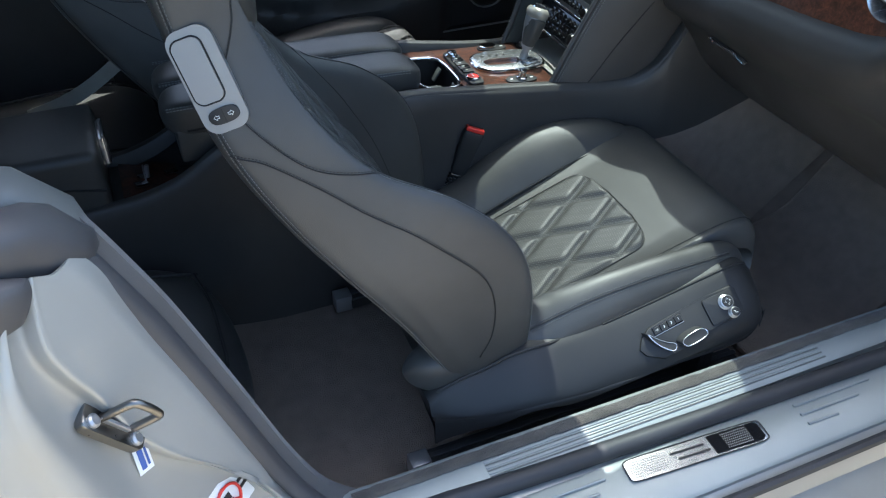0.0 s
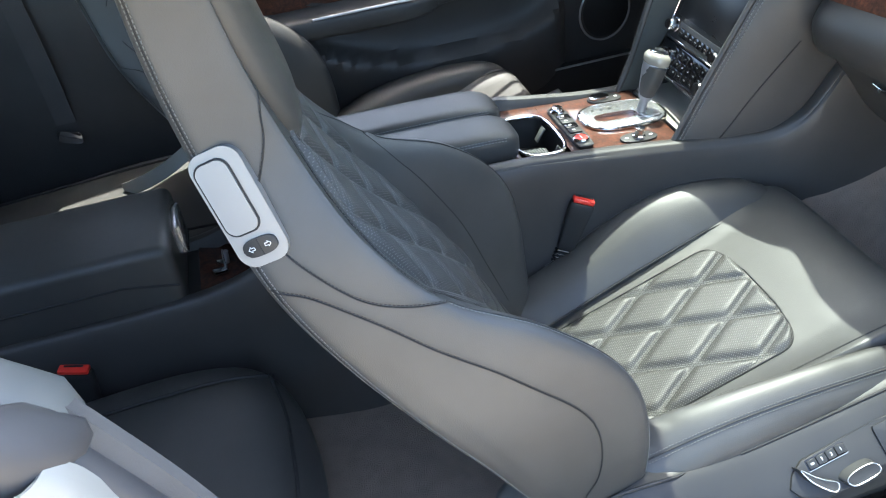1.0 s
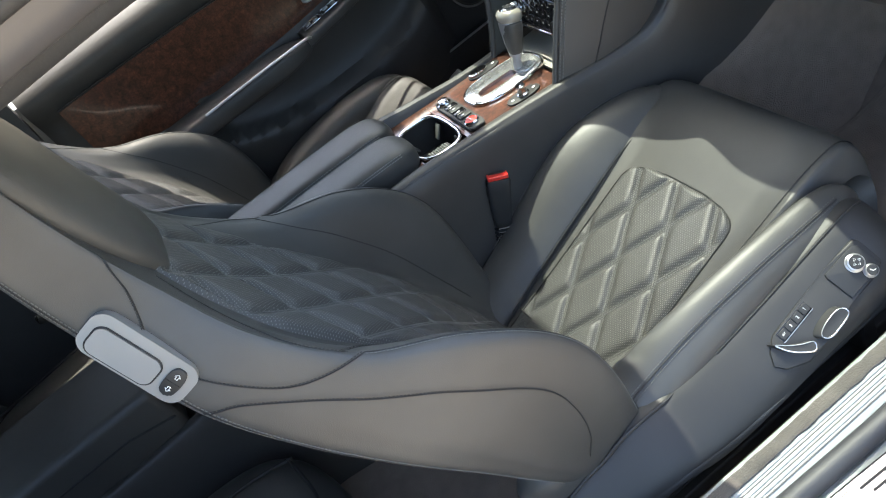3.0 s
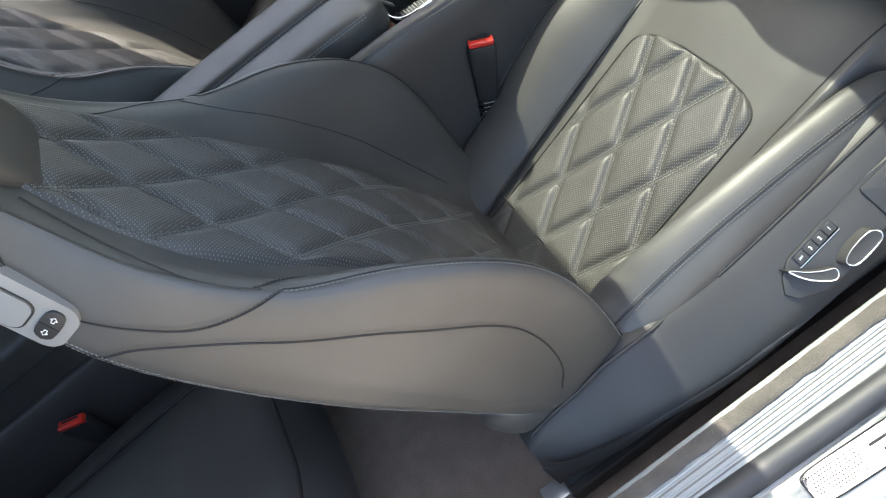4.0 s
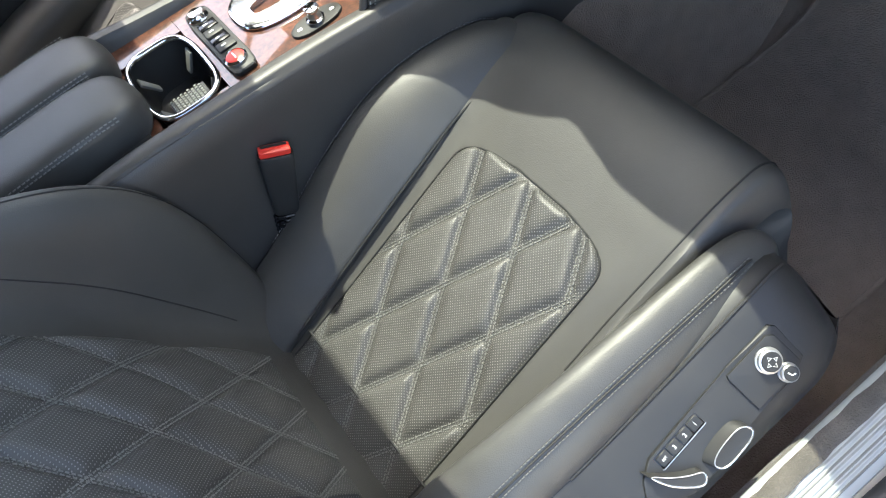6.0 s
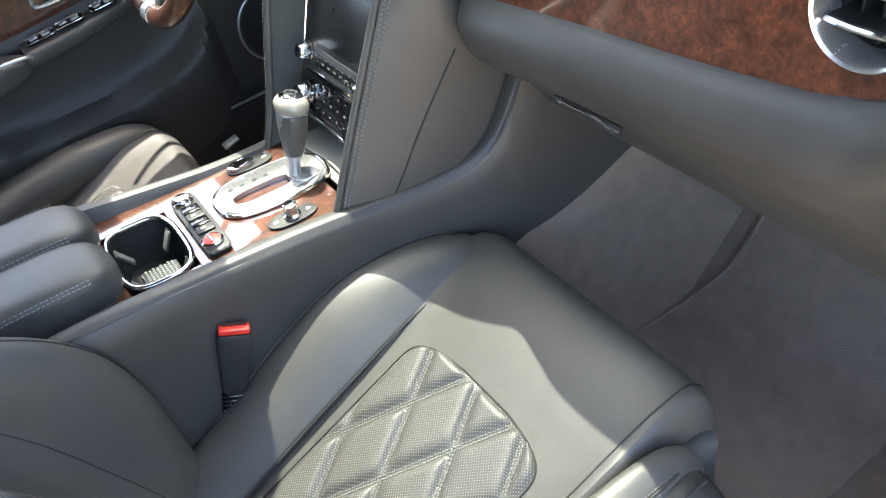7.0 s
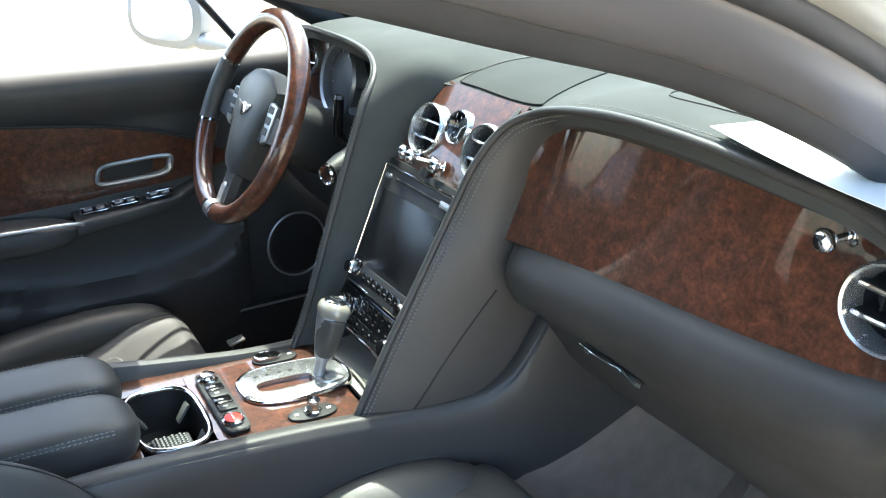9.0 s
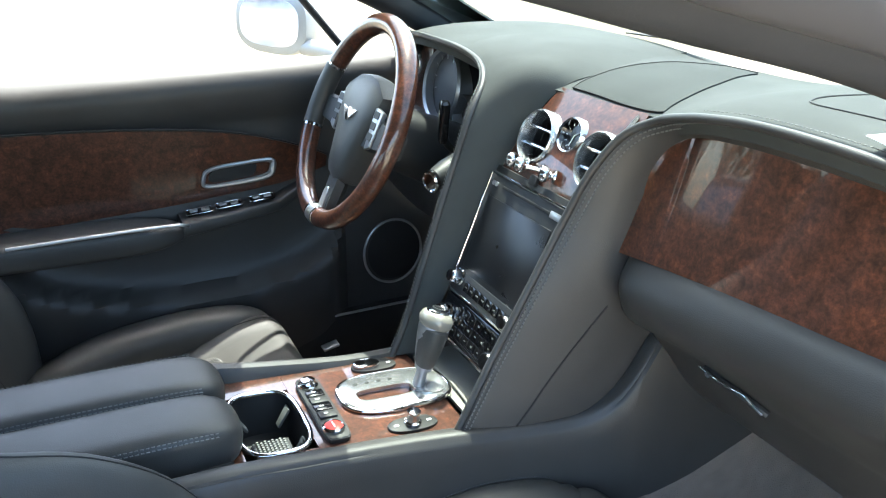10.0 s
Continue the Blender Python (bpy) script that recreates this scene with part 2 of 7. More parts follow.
def block(x0, x1, y0, y1, z0, z1, bevel=0.004, seg=2, m=None):
    bm = bmesh.new()
    bmesh.ops.create_cube(bm, size=1)
    for v in bm.verts:
        v.co = Vector(((x0 + x1) / 2 + v.co.x * (x1 - x0), (y0 + y1) / 2 + v.co.y * (y1 - y0), (z0 + z1) / 2 + v.co.z * (z1 - z0)))
    if bevel:
        bmesh.ops.bevel(bm, geom=bm.edges[:], offset=bevel, segments=seg, affect="EDGES", profile=0.5)
    if m is not None:
        bm.transform(m)
    return bm


def slab(outline, normal, thick, bevel=0.003, seg=2):
    """A flat plate cut to an outline, with rounded rims."""
    n = Vector(normal).normalized()
    bm = bmesh.new()
    a = [bm.verts.new(Vector(q)) for q in outline]
    b = [bm.verts.new(Vector(q) - n * thick) for q in outline]
    top = bm.faces.new(a)
    bot = bm.faces.new(b[::-1])
    k = len(a)
    for i in range(k):
        bm.faces.new((a[i], b[i], b[(i + 1) % k], a[(i + 1) % k]))
    if bevel:
        rim = [e for e in top.edges] + [e for e in bot.edges]
        bmesh.ops.bevel(bm, geom=rim, offset=bevel, segments=seg, affect="EDGES", profile=0.5)
    return bm


def bored(bm, at, axis, r):
    """Cuts a round hole through a panel."""
    o, a = Vector(at), Vector(axis).normalized()
    gone = [v for v in bm.verts if ((v.co - o) - a * (v.co - o).dot(a)).length < r]
    bmesh.ops.delete(bm, geom=gone, context="VERTS")
    return bm


def oval(at, u, v, a, b, n=32, power=2.0):
    """A rounded outline in the plane of u and v."""
    u, v, o = Vector(u).normalized(), Vector(v).normalized(), Vector(at)
    out = []
    for i in range(n):
        w = 2 * math.pi * i / n
        c, s = math.cos(w), math.sin(w)
        out.append(o + u * a * math.copysign(abs(c) ** (2 / power), c) + v * b * math.copysign(abs(s) ** (2 / power), s))
    return out


def rounded(at, u, v, a, b, r, n=8):
    """A rectangle with round corners in the plane of u and v."""
    u, v, o = Vector(u).normalized(), Vector(v).normalized(), Vector(at)
    out = []
    for k, (p, q) in enumerate(((1, 1), (-1, 1), (-1, -1), (1, -1))):
        for i in range(n + 1):
            w = math.pi / 2 * (k + i / n)
            out.append(o + u * (p * (a - r) + r * math.cos(w)) + v * (q * (b - r) + r * math.sin(w)))
    return out


def stitched(bm, pts, lift=None, pitch=0.0055, length=0.0036, wide=0.0009):
    """Adds a row of single stitches along a line to bm."""
    p = [Vector(q) for q in pts]
    d = [0.0]
    for a, b in zip(p, p[1:]):
        d.append(d[-1] + (b - a).length)
    i, s = 0, pitch / 2
    while s < d[-1]:
        while d[i + 1] < s:
            i += 1
        t = (p[i + 1] - p[i]).normalized()
        c = p[i].lerp(p[i + 1], (s - d[i]) / max(1e-9, d[i + 1] - d[i]))
        up = Vector(lift).normalized() if lift is not None else t.orthogonal().normalized()
        side = t.cross(up)
        if side.length < 1e-6:
            side = t.orthogonal()
        side.normalize()
        up = side.cross(t)
        q = [bm.verts.new(c + t * (length / 2 * e) + side * (wide * f)) for e, f in ((-1, -1), (1, -1), (1, 1), (-1, 1))]
        r = [bm.verts.new(c + t * (length / 2 * e * 0.7) + side * (wide * f * 0.6) + up * 0.0009) for e, f in ((-1, -1), (1, -1), (1, 1), (-1, 1))]
        bm.faces.new(r)
        for k in range(4):
            bm.faces.new((q[k], q[(k + 1) % 4], r[(k + 1) % 4], r[k]))
        s += pitch


def at_curve(keys, x):
    """Rounded interpolation of (place, value, ...) rows."""
    if x <= keys[0][0]:
        return keys[0][1:]
    for i in range(len(keys) - 1):
        if x <= keys[i + 1][0]:
            a, b = keys[max(0, i - 1)], keys[i]
            c, d = keys[i + 1], keys[min(len(keys) - 1, i + 2)]
            t = (x - b[0]) / (c[0] - b[0])
            out = []
            for j in range(1, len(b)):
                mb = (c[j] - a[j]) / (c[0] - a[0]) * (c[0] - b[0])
                mc = (d[j] - b[j]) / (d[0] - b[0]) * (c[0] - b[0])
                out.append((2 * t**3 - 3 * t**2 + 1) * b[j] + (t**3 - 2 * t**2 + t) * mb + (-2 * t**3 + 3 * t**2) * c[j] + (t**3 - t**2) * mc)
            return tuple(out)
    return keys[-1][1:]


def lettering(text, size, m, material, parent, name="lettering"):
    """Raised print: text in the plane of m's x and y."""
    cu = bpy.data.curves.new("print", "FONT")
    cu.body, cu.size, cu.extrude, cu.align_x, cu.align_y = text, size, 0.0002, "CENTER", "CENTER"
    tmp = new("print", cu)
    me = bpy.data.meshes.new_from_object(tmp.evaluated_get(bpy.context.evaluated_depsgraph_get()))
    bm = bmesh.new()
    bm.from_mesh(me)
    bpy.data.objects.remove(tmp)
    bm.transform(m)
    return part(name, bm, material, parent)


# ---- front seats ----
SEAT_Y = -0.398
# height: place along the car, half width, bolster depth, shell depth
BACK = [
    (0.38, 0.098, 0.225, 0.034, 0.070),
    (0.46, 0.062, 0.246, 0.074, 0.076),
    (0.55, 0.022, 0.254, 0.110, 0.084),
    (0.64, -0.015, 0.250, 0.119, 0.099),
    (0.73, -0.068, 0.236, 0.090, 0.108),
    (0.82, -0.128, 0.205, 0.032, 0.113),
    (0.92, -0.182, 0.166, 0.006, 0.115),
    (1.02, -0.222, 0.118, 0.000, 0.100),
    (1.12, -0.250, 0.098, 0.000, 0.086),
    (1.24, -0.268, 0.086, 0.000, 0.072),
]
HALF = [(0.0, 0.0), (0.0, 0.34), (0.0, 0.62), (0.30, 0.73), (0.80, 0.82), (1.0, 0.91), (0.86, 0.985)]


def back_frame(z):
    x, w, b, t = at_curve(BACK, z)
    xa, xb = at_curve(BACK, z - 0.02)[0], at_curve(BACK, z + 0.02)[0]
    d = Vector((xb - xa, 0, 0.04)).normalized()
    return Vector((x, SEAT_Y, z)), Vector((d.z, 0, -d.x)), w, b, t


def back_half(z, side):
    """Half of the back's section, from its middle line round the bolster to the middle of the shell."""
    o, f, w, b, t = back_frame(z)
    ctrl = [(b * p, w * q) for p, q in HALF]
    ctrl += [(-0.25 * t, 1.0 * w), (-0.62 * t, 0.985 * w), (-0.90 * t, 0.93 * w), (-1.0 * t, 0.70 * w), (-1.04 * t, 0.0)]
    ctrl[6] = (max(ctrl[6][0], -0.05 * t), 0.985 * w)
    return smooth([o + f * p + Vector((0, side * q, 0)) for p, q in ctrl], 5)


def back_at(z, k, side, lift=0.0):
    h = back_half(z, side)
    i = min(int(k * 5), len(h) - 2)
    q = h[i].lerp(h[i + 1], k * 5 - i)
    o = back_frame(z)[0]
    return q + Vector((0, side * lift, 0))


def cushion_z(x):
    return at_curve([(0.05, 0.368), (0.12, 0.390), (0.22, 0.425), (0.30, 0.454), (0.38, 0.483), (0.46, 0.512), (0.53, 0.538), (0.58, 0.551)], x)[0]


def insert_half(z):
    """Half the width of the quilted panel in the back."""
    return at_curve([(0.42, 0.120), (0.50, 0.119), (0.64, 0.113), (0.72, 0.118), (0.80, 0.126), (0.87, 0.128), (0.93, 0.112), (0.97, 0.098), (1.02, 0.075), (1.06, 0.062)], z)[0]


def quilt(a, b):
    """Padding between crossing seams; a and b count diamonds."""
    h = 1.0
    for u in ((a + b) / 2, (a - b) / 2):
        d = max(0.0, abs(u - round(u)) * 0.080 - 0.0046)
        t = min(1.0, d / 0.014)
        h *= math.sqrt(1 - (1 - t) ** 2)
    return h


def with_uv(bm, rows, uvs):
    lay = bm.loops.layers.uv.new("UVMap")
    flat = [p for r in uvs for p in r]
    bm.verts.index_update()
    for f in bm.faces:
        for lp in f.loops:
            i = lp.vert.index % len(flat)
            lp[lay].uv = flat[i]


def pad(keys, power=2.6, n=28, m=20, section=None, blunt=5.0):
    """A stuffed roll along the car: rows of x, y, z, half width, half height."""
    rows = []
    x0, x1 = keys[0][0], keys[-1][0]
    for i in range(m + 1):
        s = 0.5 - 0.5 * math.cos(math.pi * i / m)
        x = x0 + (x1 - x0) * s
        y, z, a, b = at_curve(keys, x)
        e = max(0.03, (1 - abs(2 * s - 1) ** blunt) ** 0.5)
        if section:
            rows.append(smooth([Vector((x, y + a * e * p, z + b * e * q)) for p, q in section], 4, True))
        else:
            rows.append(oval((x, y, z), (0, 1, 0), (0, 0, 1), a * e, b * e, n, power))
    return lofted(rows)


def seat(flip, shift, drop, short, label, fine):
    """A quilted sports seat. flip: 1 or -1, the side of the car; shift: its place on its rails."""
    m = Matrix.Translation((shift, 0, -drop)) @ Matrix.Diagonal((1, flip, 1, 1))
    root = thing("car_seat", m @ Vector((0.25, SEAT_Y, 0.2)), label, "car seat", "front seats")

    def put(name, bm, mat, parent=root, text="", sharp=38):
        bm.transform(m)
        return part(name, bm, mat, parent, text, sharp)

    # back
    zs = [0.38 + 0.86 * i / 60 for i in range(61)]
    rows = []
    for z in zs:
        a, b = back_half(z, -1), back_half(z, 1)
        rows.append(a + b[::-1][1:-1])
    crown = back_frame(1.24)[0] + Vector((-0.03, 0, 0.02))
    rows.append([q.lerp(crown, 0.25) + Vector((0, 0, 0.016)) for q in rows[-1]])
    rows.append([q.lerp(crown, 0.4) + Vector((0, 0, 0.012)) for q in rows[-1]])
    back = put("backrest", lofted(rows), HIDE, root, "black leather backrest with deep side bolsters")
    # quilted middle of the back
    rows, uvs = [], []
    n, k = (150, 84) if fine else (70, 40)
    z0, z1 = 0.42, 1.06
    arc, last, lens = 0.0, None, []
    for i in range(n + 1):
        z = z0 + (z1 - z0) * i / n
        o = back_frame(z)[0]
        arc += (o - last).length if last is not None else 0
        last = o
        lens.append(arc)
    mid = lens[min(range(n + 1), key=lambda i: abs(z0 + (z1 - z0) * i / n - 0.707))]

    def inset(z, s):
        o, f, w, b, t = back_frame(z)
        hw = insert_half(z)
        return o + Vector((0, 0.015 + s * hw, 0)), f, hw

    for i in range(n + 1):
        z = z0 + (z1 - z0) * i / n
        row, uv = [], []
        for j in range(k + 1):
            s = -1 + 2 * j / k
            q, f, hw = inset(z, s)
            y = q.y
            h = 0.0078 * quilt((lens[i] - mid) / 0.080, (y + 0.359) / 0.0465) * min(1, max(0.2, (z - 0.43) / 0.05))
            edge = min(1, (1 - abs(s)) * 22) * min(1, i / 4, (n - i) / 4)
            h *= min(1, (1 - abs(s)) * hw / 0.013) ** 0.7
            row.append(q + f * (0.0015 + edge * (0.002 + h)) - f * (0.004 * (1 - edge)))
            uv.append((y, lens[i]))
        rows.append(row)
        uvs.append(uv)
    bm = bmesh.new()
    grid(bm, rows)
    with_uv(bm, rows, uvs)
    panel = put("back_insert", bm, HIDE_HOLES, back, "perforated black leather with diamond quilting")

    def back_stitches(bm):
        for fam in (1, -1):
            for c in range(-16, 17):
                for gap in (-0.0023, 0.0023):
                    line = []
                    for i in range(2, n - 1):
                        a = (lens[i] - mid) / 0.080
                        # (a + fam * b) / 2 = c
                        y = -0.359 + fam * (2 * c - a) * 0.0465 + gap
                        z = z0 + (z1 - z0) * i / n
                        o, f, w, _, _ = back_frame(z)
                        if abs(y - SEAT_Y - 0.015) < insert_half(z) - 0.004:
                            line.append(Vector((o.x, y, o.z)) + f * 0.0040)
                        elif line:
                            break
                    if len(line) > 3:
                        stitched(bm, line, (0.7, 0, 0.7), 0.0052, 0.0034, 0.0008)

    if fine:
        bm = bmesh.new()
        back_stitches(bm)
        put("stitching", bm, THREAD, back)
    # head pad
    rows = []
    for i in range(19):
        s = i / 18
        z = 0.985 + 0.27 * s
        o, f, w, b, t = back_frame(min(z, 1.23))
        o.z = z
        e = max(0.12, (1 - abs(2 * s - 1) ** 3.2) ** 0.5)
        rows.append(oval(o + f * (-0.004 + 0.004 * e), f, (0, 1, 0), 0.032 * e, (0.072 + 0.018 * s) * (0.55 + 0.45 * e), 28, 2.8))
    put("head_pad", lofted(rows), HIDE, back, "black leather head restraint pad")
    line = [Vector(r[18]) + Vector((0.001, -0.002, 0)) for r in rows[3:17]]
    bm = bmesh.new()
    stitched(bm, line, (0.4, -1, 0.2))
    put("head_stitching", bm, THREAD, back)
    # seams on the sides
    for side in (-1, 1):
        low = [(0.925, 9.0), (0.905, 8.1), (0.865, 7.4), (0.82, 6.9), (0.76, 6.62), (0.69, 6.5), (0.63, 6.42), (0.585, 6.44), (0.545, 6.52), (0.515, 6.66), (0.495, 6.9)]
        high = [(0.95, 7.9), (0.92, 7.6), (0.88, 7.15), (0.85, 6.55), (0.832, 6.05), (0.82, 5.4)]
        crest = [(0.82, 5.4), (0.775, 5.2), (0.72, 5.2), (0.66, 5.25), (0.60, 5.3), (0.54, 5.4), (0.48, 5.5), (0.44, 5.6)]
        shoulder = [(1.085, 5.2), (1.065, 6.2), (1.04, 6.7), (1.02, 7.2), (1.00, 7.7)]
        edge = [(0.47, 8.9), (0.6, 8.9), (0.75, 8.9), (0.89, 8.9), (1.0, 8.9), (1.12, 8.9), (1.22, 8.9)]
        panel_edge = [(0.84, 5.3), (0.815, 4.3), (0.78, 3.55), (0.72, 3.1), (0.64, 2.85), (0.55, 2.8), (0.46, 2.8)]
        front_edge = [(0.835, 5.4), (0.86, 5.45), (0.885, 5.25), (0.918, 4.3), (0.945, 3.6), (0.97, 3.1), (1.012, 2.2)]
        for keys in (low, high, shoulder, panel_edge, front_edge):
            z_k = smooth([Vector((a, b, 0)) for a, b in keys], 6)
            line = [back_at(q.x, q.y, side, 0.0005) for q in z_k]
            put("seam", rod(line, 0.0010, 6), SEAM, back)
            if fine and side < 0:
                bm = bmesh.new()
                stitched(bm, [q + Vector((0, side * 0.0012, 0.004)) for q in line], (0, side, 0.2), 0.0045, 0.0032, 0.0006)
                put("seam_stitching", bm, PLASTIC, back)
        for keys in (crest, edge):
            z_k = smooth([Vector((a, b, 0)) for a, b in keys], 8)
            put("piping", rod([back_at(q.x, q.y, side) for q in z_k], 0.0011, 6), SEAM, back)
            if fine and side < 0:
                for d in (-0.12, 0.12):
                    bm = bmesh.new()
                    stitched(bm, [back_at(q.x, q.y + d, side, 0.0005) for q in z_k], (0.2, side, 0.4), 0.0048, 0.0032, 0.0006)
                    put("seam_stitching", bm, THREAD, back)
    # tilt lever in its bright plate, on the outer shoulder
    tl, tr, br, bl = (back_at(z, k, -1) for z, k in ((1.052, 9.1), (1.046, 7.75), (0.952, 7.7), (0.945, 9.1)))
    c = (tl + tr + br + bl) / 4
    u = ((bl + br) - (tl + tr)).normalized()
    v = (tr + br) - (tl + bl)
    v = (v - u * v.dot(u)).normalized()
    nrm = u.cross(v)
    if nrm.y > 0:
        nrm = -nrm
    c = c + nrm * 0.006
    plate = put("lever_plate", slab(rounded(c, u, v, 0.064, 0.0285, 0.018, 14), nrm, 0.022, 0.0028, 4), MATT_METAL, back, "satin metal shoulder plate", 50)
    lev_c = c - u * 0.014 - v * 0.0055
    put("tilt_lever", slab(rounded(lev_c + nrm * 0.0022, u, v, 0.0390, 0.0180, 0.011, 14), nrm, 0.012, 0.0010, 1), MATT_METAL, plate, "satin metal pull lever", 20)
    put("lever_gap", rod(rounded(lev_c + nrm * 0.0003, u, v, 0.0402, 0.0192, 0.012, 14), 0.0011, 6, True), SEAM, plate)
    sw = put("slide_switch", slab(oval(c + u * 0.0435 + nrm * 0.0026, v, u, 0.0195, 0.0098, 40, 2.8), nrm, 0.008, 0.0016, 2), PLASTIC, plate, "black rocker switch with two white arrows")
    for s in (-1, 1):
        o = c + u * 0.0435 + v * (0.0092 * s) + nrm * 0.0031
        shape = [(0.0038 * s, 0), (0.0004 * s, 0.0031), (0.0004 * s, 0.0014), (-0.0032 * s, 0.0014), (-0.0032 * s, -0.0014), (0.0004 * s, -0.0014), (0.0004 * s, -0.0031)]
        put("arrow", rod([o + v * p + u * q for p, q in shape], 0.00048, 5, True), WHITE, sw)
    put("switch_split", block(-0.0004, 0.0004, -0.0095, 0.0095, -0.0002, 0.0008, 0, 1, Matrix.Translation(c + u * 0.0435 + nrm * 0.0026) @ Matrix((v, u, nrm)).transposed().to_4x4()), SEAM, sw)

    # cushion
    prof = [(x, cushion_z(x)) for x in (0.05, 0.09, 0.13, 0.18, 0.23, 0.28, 0.33, 0.38, 0.42, 0.46, 0.50, 0.54, 0.57)] + [(0.604, 0.552), (0.624, 0.542), (0.637, 0.518), (0.640, 0.47), (0.628, 0.41), (0.604, 0.37)]
    prof = [(q.x - short * min(1, max(0, (q.x - 0.40) / 0.12)), q.z - 0.3 * short * min(1, max(0, (q.x - 0.40) / 0.12))) for q in smooth([Vector((x, 0, z)) for x, z in prof], 3)]
    rows = []
    for x, z in prof:
        front = min(1, max(0, (x - 0.46) / 0.1))
        row = []
        for j in range(101):
            s = -1 + 2 * j / 100
            y = -0.392 + s * 0.203
            side = (0.040 * (1 - min(1, max(0, (x - 0.40) / 0.22))) if s < 0 else 0.034 * (1 - front)) * (max(0, abs(s) - 0.62) / 0.38) ** 1.6 * min(1, (x - 0.02) / 0.2) - 0.010 * front * abs(s) ** 12
            if s < -0.90:
                # the rolled outer edge, open towards the side roll at the front
                side -= 0.042 * ((-s - 0.90) / 0.10) ** 2.2 * min(1, max(0, (x - 0.30) / 0.10))
            row.append(Vector((x - 0.008 * front * abs(s) ** 8, y, z + side)))
        rows.append(row)
    edge_seam = [r[7] + Vector((0, 0, 0.0004)) for (x, z), r in zip(prof, rows) if x > 0.33 and z > 0.40]
    top = put("seat_cushion", sheet(rows, -0.05), HIDE, root, "black leather cushion with a rounded front edge")
    # quilted middle
    n, k = (140, 90) if fine else (60, 40)
    xa, xb = 0.055, 0.454

    def width_at(x):
        e = max(0.0, (x - 0.397) / (xb - 0.397))
        return 0.1285 * (1 - e**4.2) ** (1 / 2.6) if e > 0 else 0.1285

    rows, uvs = [], []
    for i in range(n + 1):
        x = xa + (xb - xa) * (1 - (1 - i / n) ** 1.25)
        hw, row, uv = max(0.045, width_at(min(x, xb - 0.0003))), [], []
        for j in range(k + 1):
            s = -1 + 2 * j / k
            y = -0.392 + s * hw
            h = 0.0078 * quilt((x - 0.301) / 0.083, (y + 0.374) / 0.0455) * min(1, max(0.4, (x - 0.05) / 0.03))
            edge = min(1, (1 - abs(s)) * 24, (xb - x) / 0.006)
            h *= min(1, (1 - abs(s)) * hw / 0.013, (xb - x) / 0.012) ** 0.7
            row.append(Vector((x, y, cushion_z(x) + 0.0004 + edge * (0.0012 + h * (0.55 if x < 0.135 else min(1, 0.55 + (x - 0.135) / 0.02))))))
            uv.append((y, x))
        rows.append(row)
        uvs.append(uv)
    bm = bmesh.new()
    grid(bm, rows)
    with_uv(bm, rows, uvs)
    put("cushion_insert", bm, HIDE_HOLES, top, "perforated black leather with diamond quilting")
    rim = [rows[i][0] for i in range(12, n, 3)] + [rows[n][j] for j in range(0, k + 1, 6)] + [rows[i][k] for i in range(n - 1, 12, -3)]
    put("insert_piping", rod([q + Vector((0, 0, 0.0010)) for q in rim], 0.0013, 6), SEAM, top)
    put("cross_seam", rod([Vector((0.135, -0.392 + 0.135 * s / 10, cushion_z(0.135) + 0.0030)) for s in range(-10, 11)], 0.0016, 6), SEAM, top)
    if fine:
        bm = bmesh.new()
        for fam in (1, -1):
            for c in range(-10, 11):
                for gap in (-0.0023, 0.0023):
                    line = []
                    for i in range(60):
                        x = 0.09 + (xb - 0.095) * i / 59
                        y = -0.374 + fam * (2 * c - (x - 0.301) / 0.083) * 0.0455 + gap
                        if x < xb - 0.006 and abs(y + 0.392) < width_at(x) - 0.004:
                            line.append(Vector((x, y, cushion_z(x) + 0.0022)))
                        elif line:
                            break
                    if len(line) > 2:
                        stitched(bm, line, (-0.35, 0, 1), 0.0052, 0.0034, 0.0008)
        put("stitching", bm, THREAD, top)
    # side rolls
    # inner roll: a wedge from the crease beside the cushion up to a crest by the tunnel
    crest_keys = [(0.070, -0.256, 0.388, -0.172, 0.428), (0.20, -0.246, 0.432, -0.162, 0.478), (0.29, -0.242, 0.466, -0.155, 0.522), (0.38, -0.238, 0.497, -0.152, 0.556), (0.45, -0.234, 0.519, -0.153, 0.565), (0.525, -0.234, 0.533, -0.164, 0.563), (0.565, -0.236, 0.533, -0.176, 0.555), (0.590, -0.240, 0.520, -0.186, 0.535)]

    def roll_section(x):
        ya, za, yb, zb = at_curve(crest_keys, x)
        a, b = Vector((x, ya, za)), Vector((x, yb, zb))
        up = Vector((0, -0.35, 0.94))
        pts = [Vector((x, yb + 0.012, zb - 0.11)), Vector((x, yb + 0.017, zb - 0.05)), Vector((x, yb + 0.013, zb - 0.016)), Vector((x, yb + 0.004, zb - 0.002))]
        pts += [b.lerp(a, s) + up * (0.011 * math.sin(math.pi * min(1, s * 0.95 + 0.05))) for s in (0.15, 0.35, 0.55, 0.75, 0.92)]
        pts += [a + Vector((0, -0.002, -0.006)), Vector((x, ya + 0.004, za - 0.03)), Vector((x, ya + 0.01, za - 0.07))]
        return pts

    xs = [0.070 + 0.505 * i / 30 for i in range(31)]
    rows = [smooth(roll_section(x), 4, True) for x in xs]
    for dx, k in ((0.006, 0.97), (0.012, 0.90), (0.016, 0.78), (0.018, 0.55), (0.0185, 0.1)):
        q0 = rows[30]
        mid_q = sum((q for q in q0), Vector()) / len(q0)
        rows.append([mid_q.lerp(q, k) + Vector((dx, 0, 0)) for q in q0])
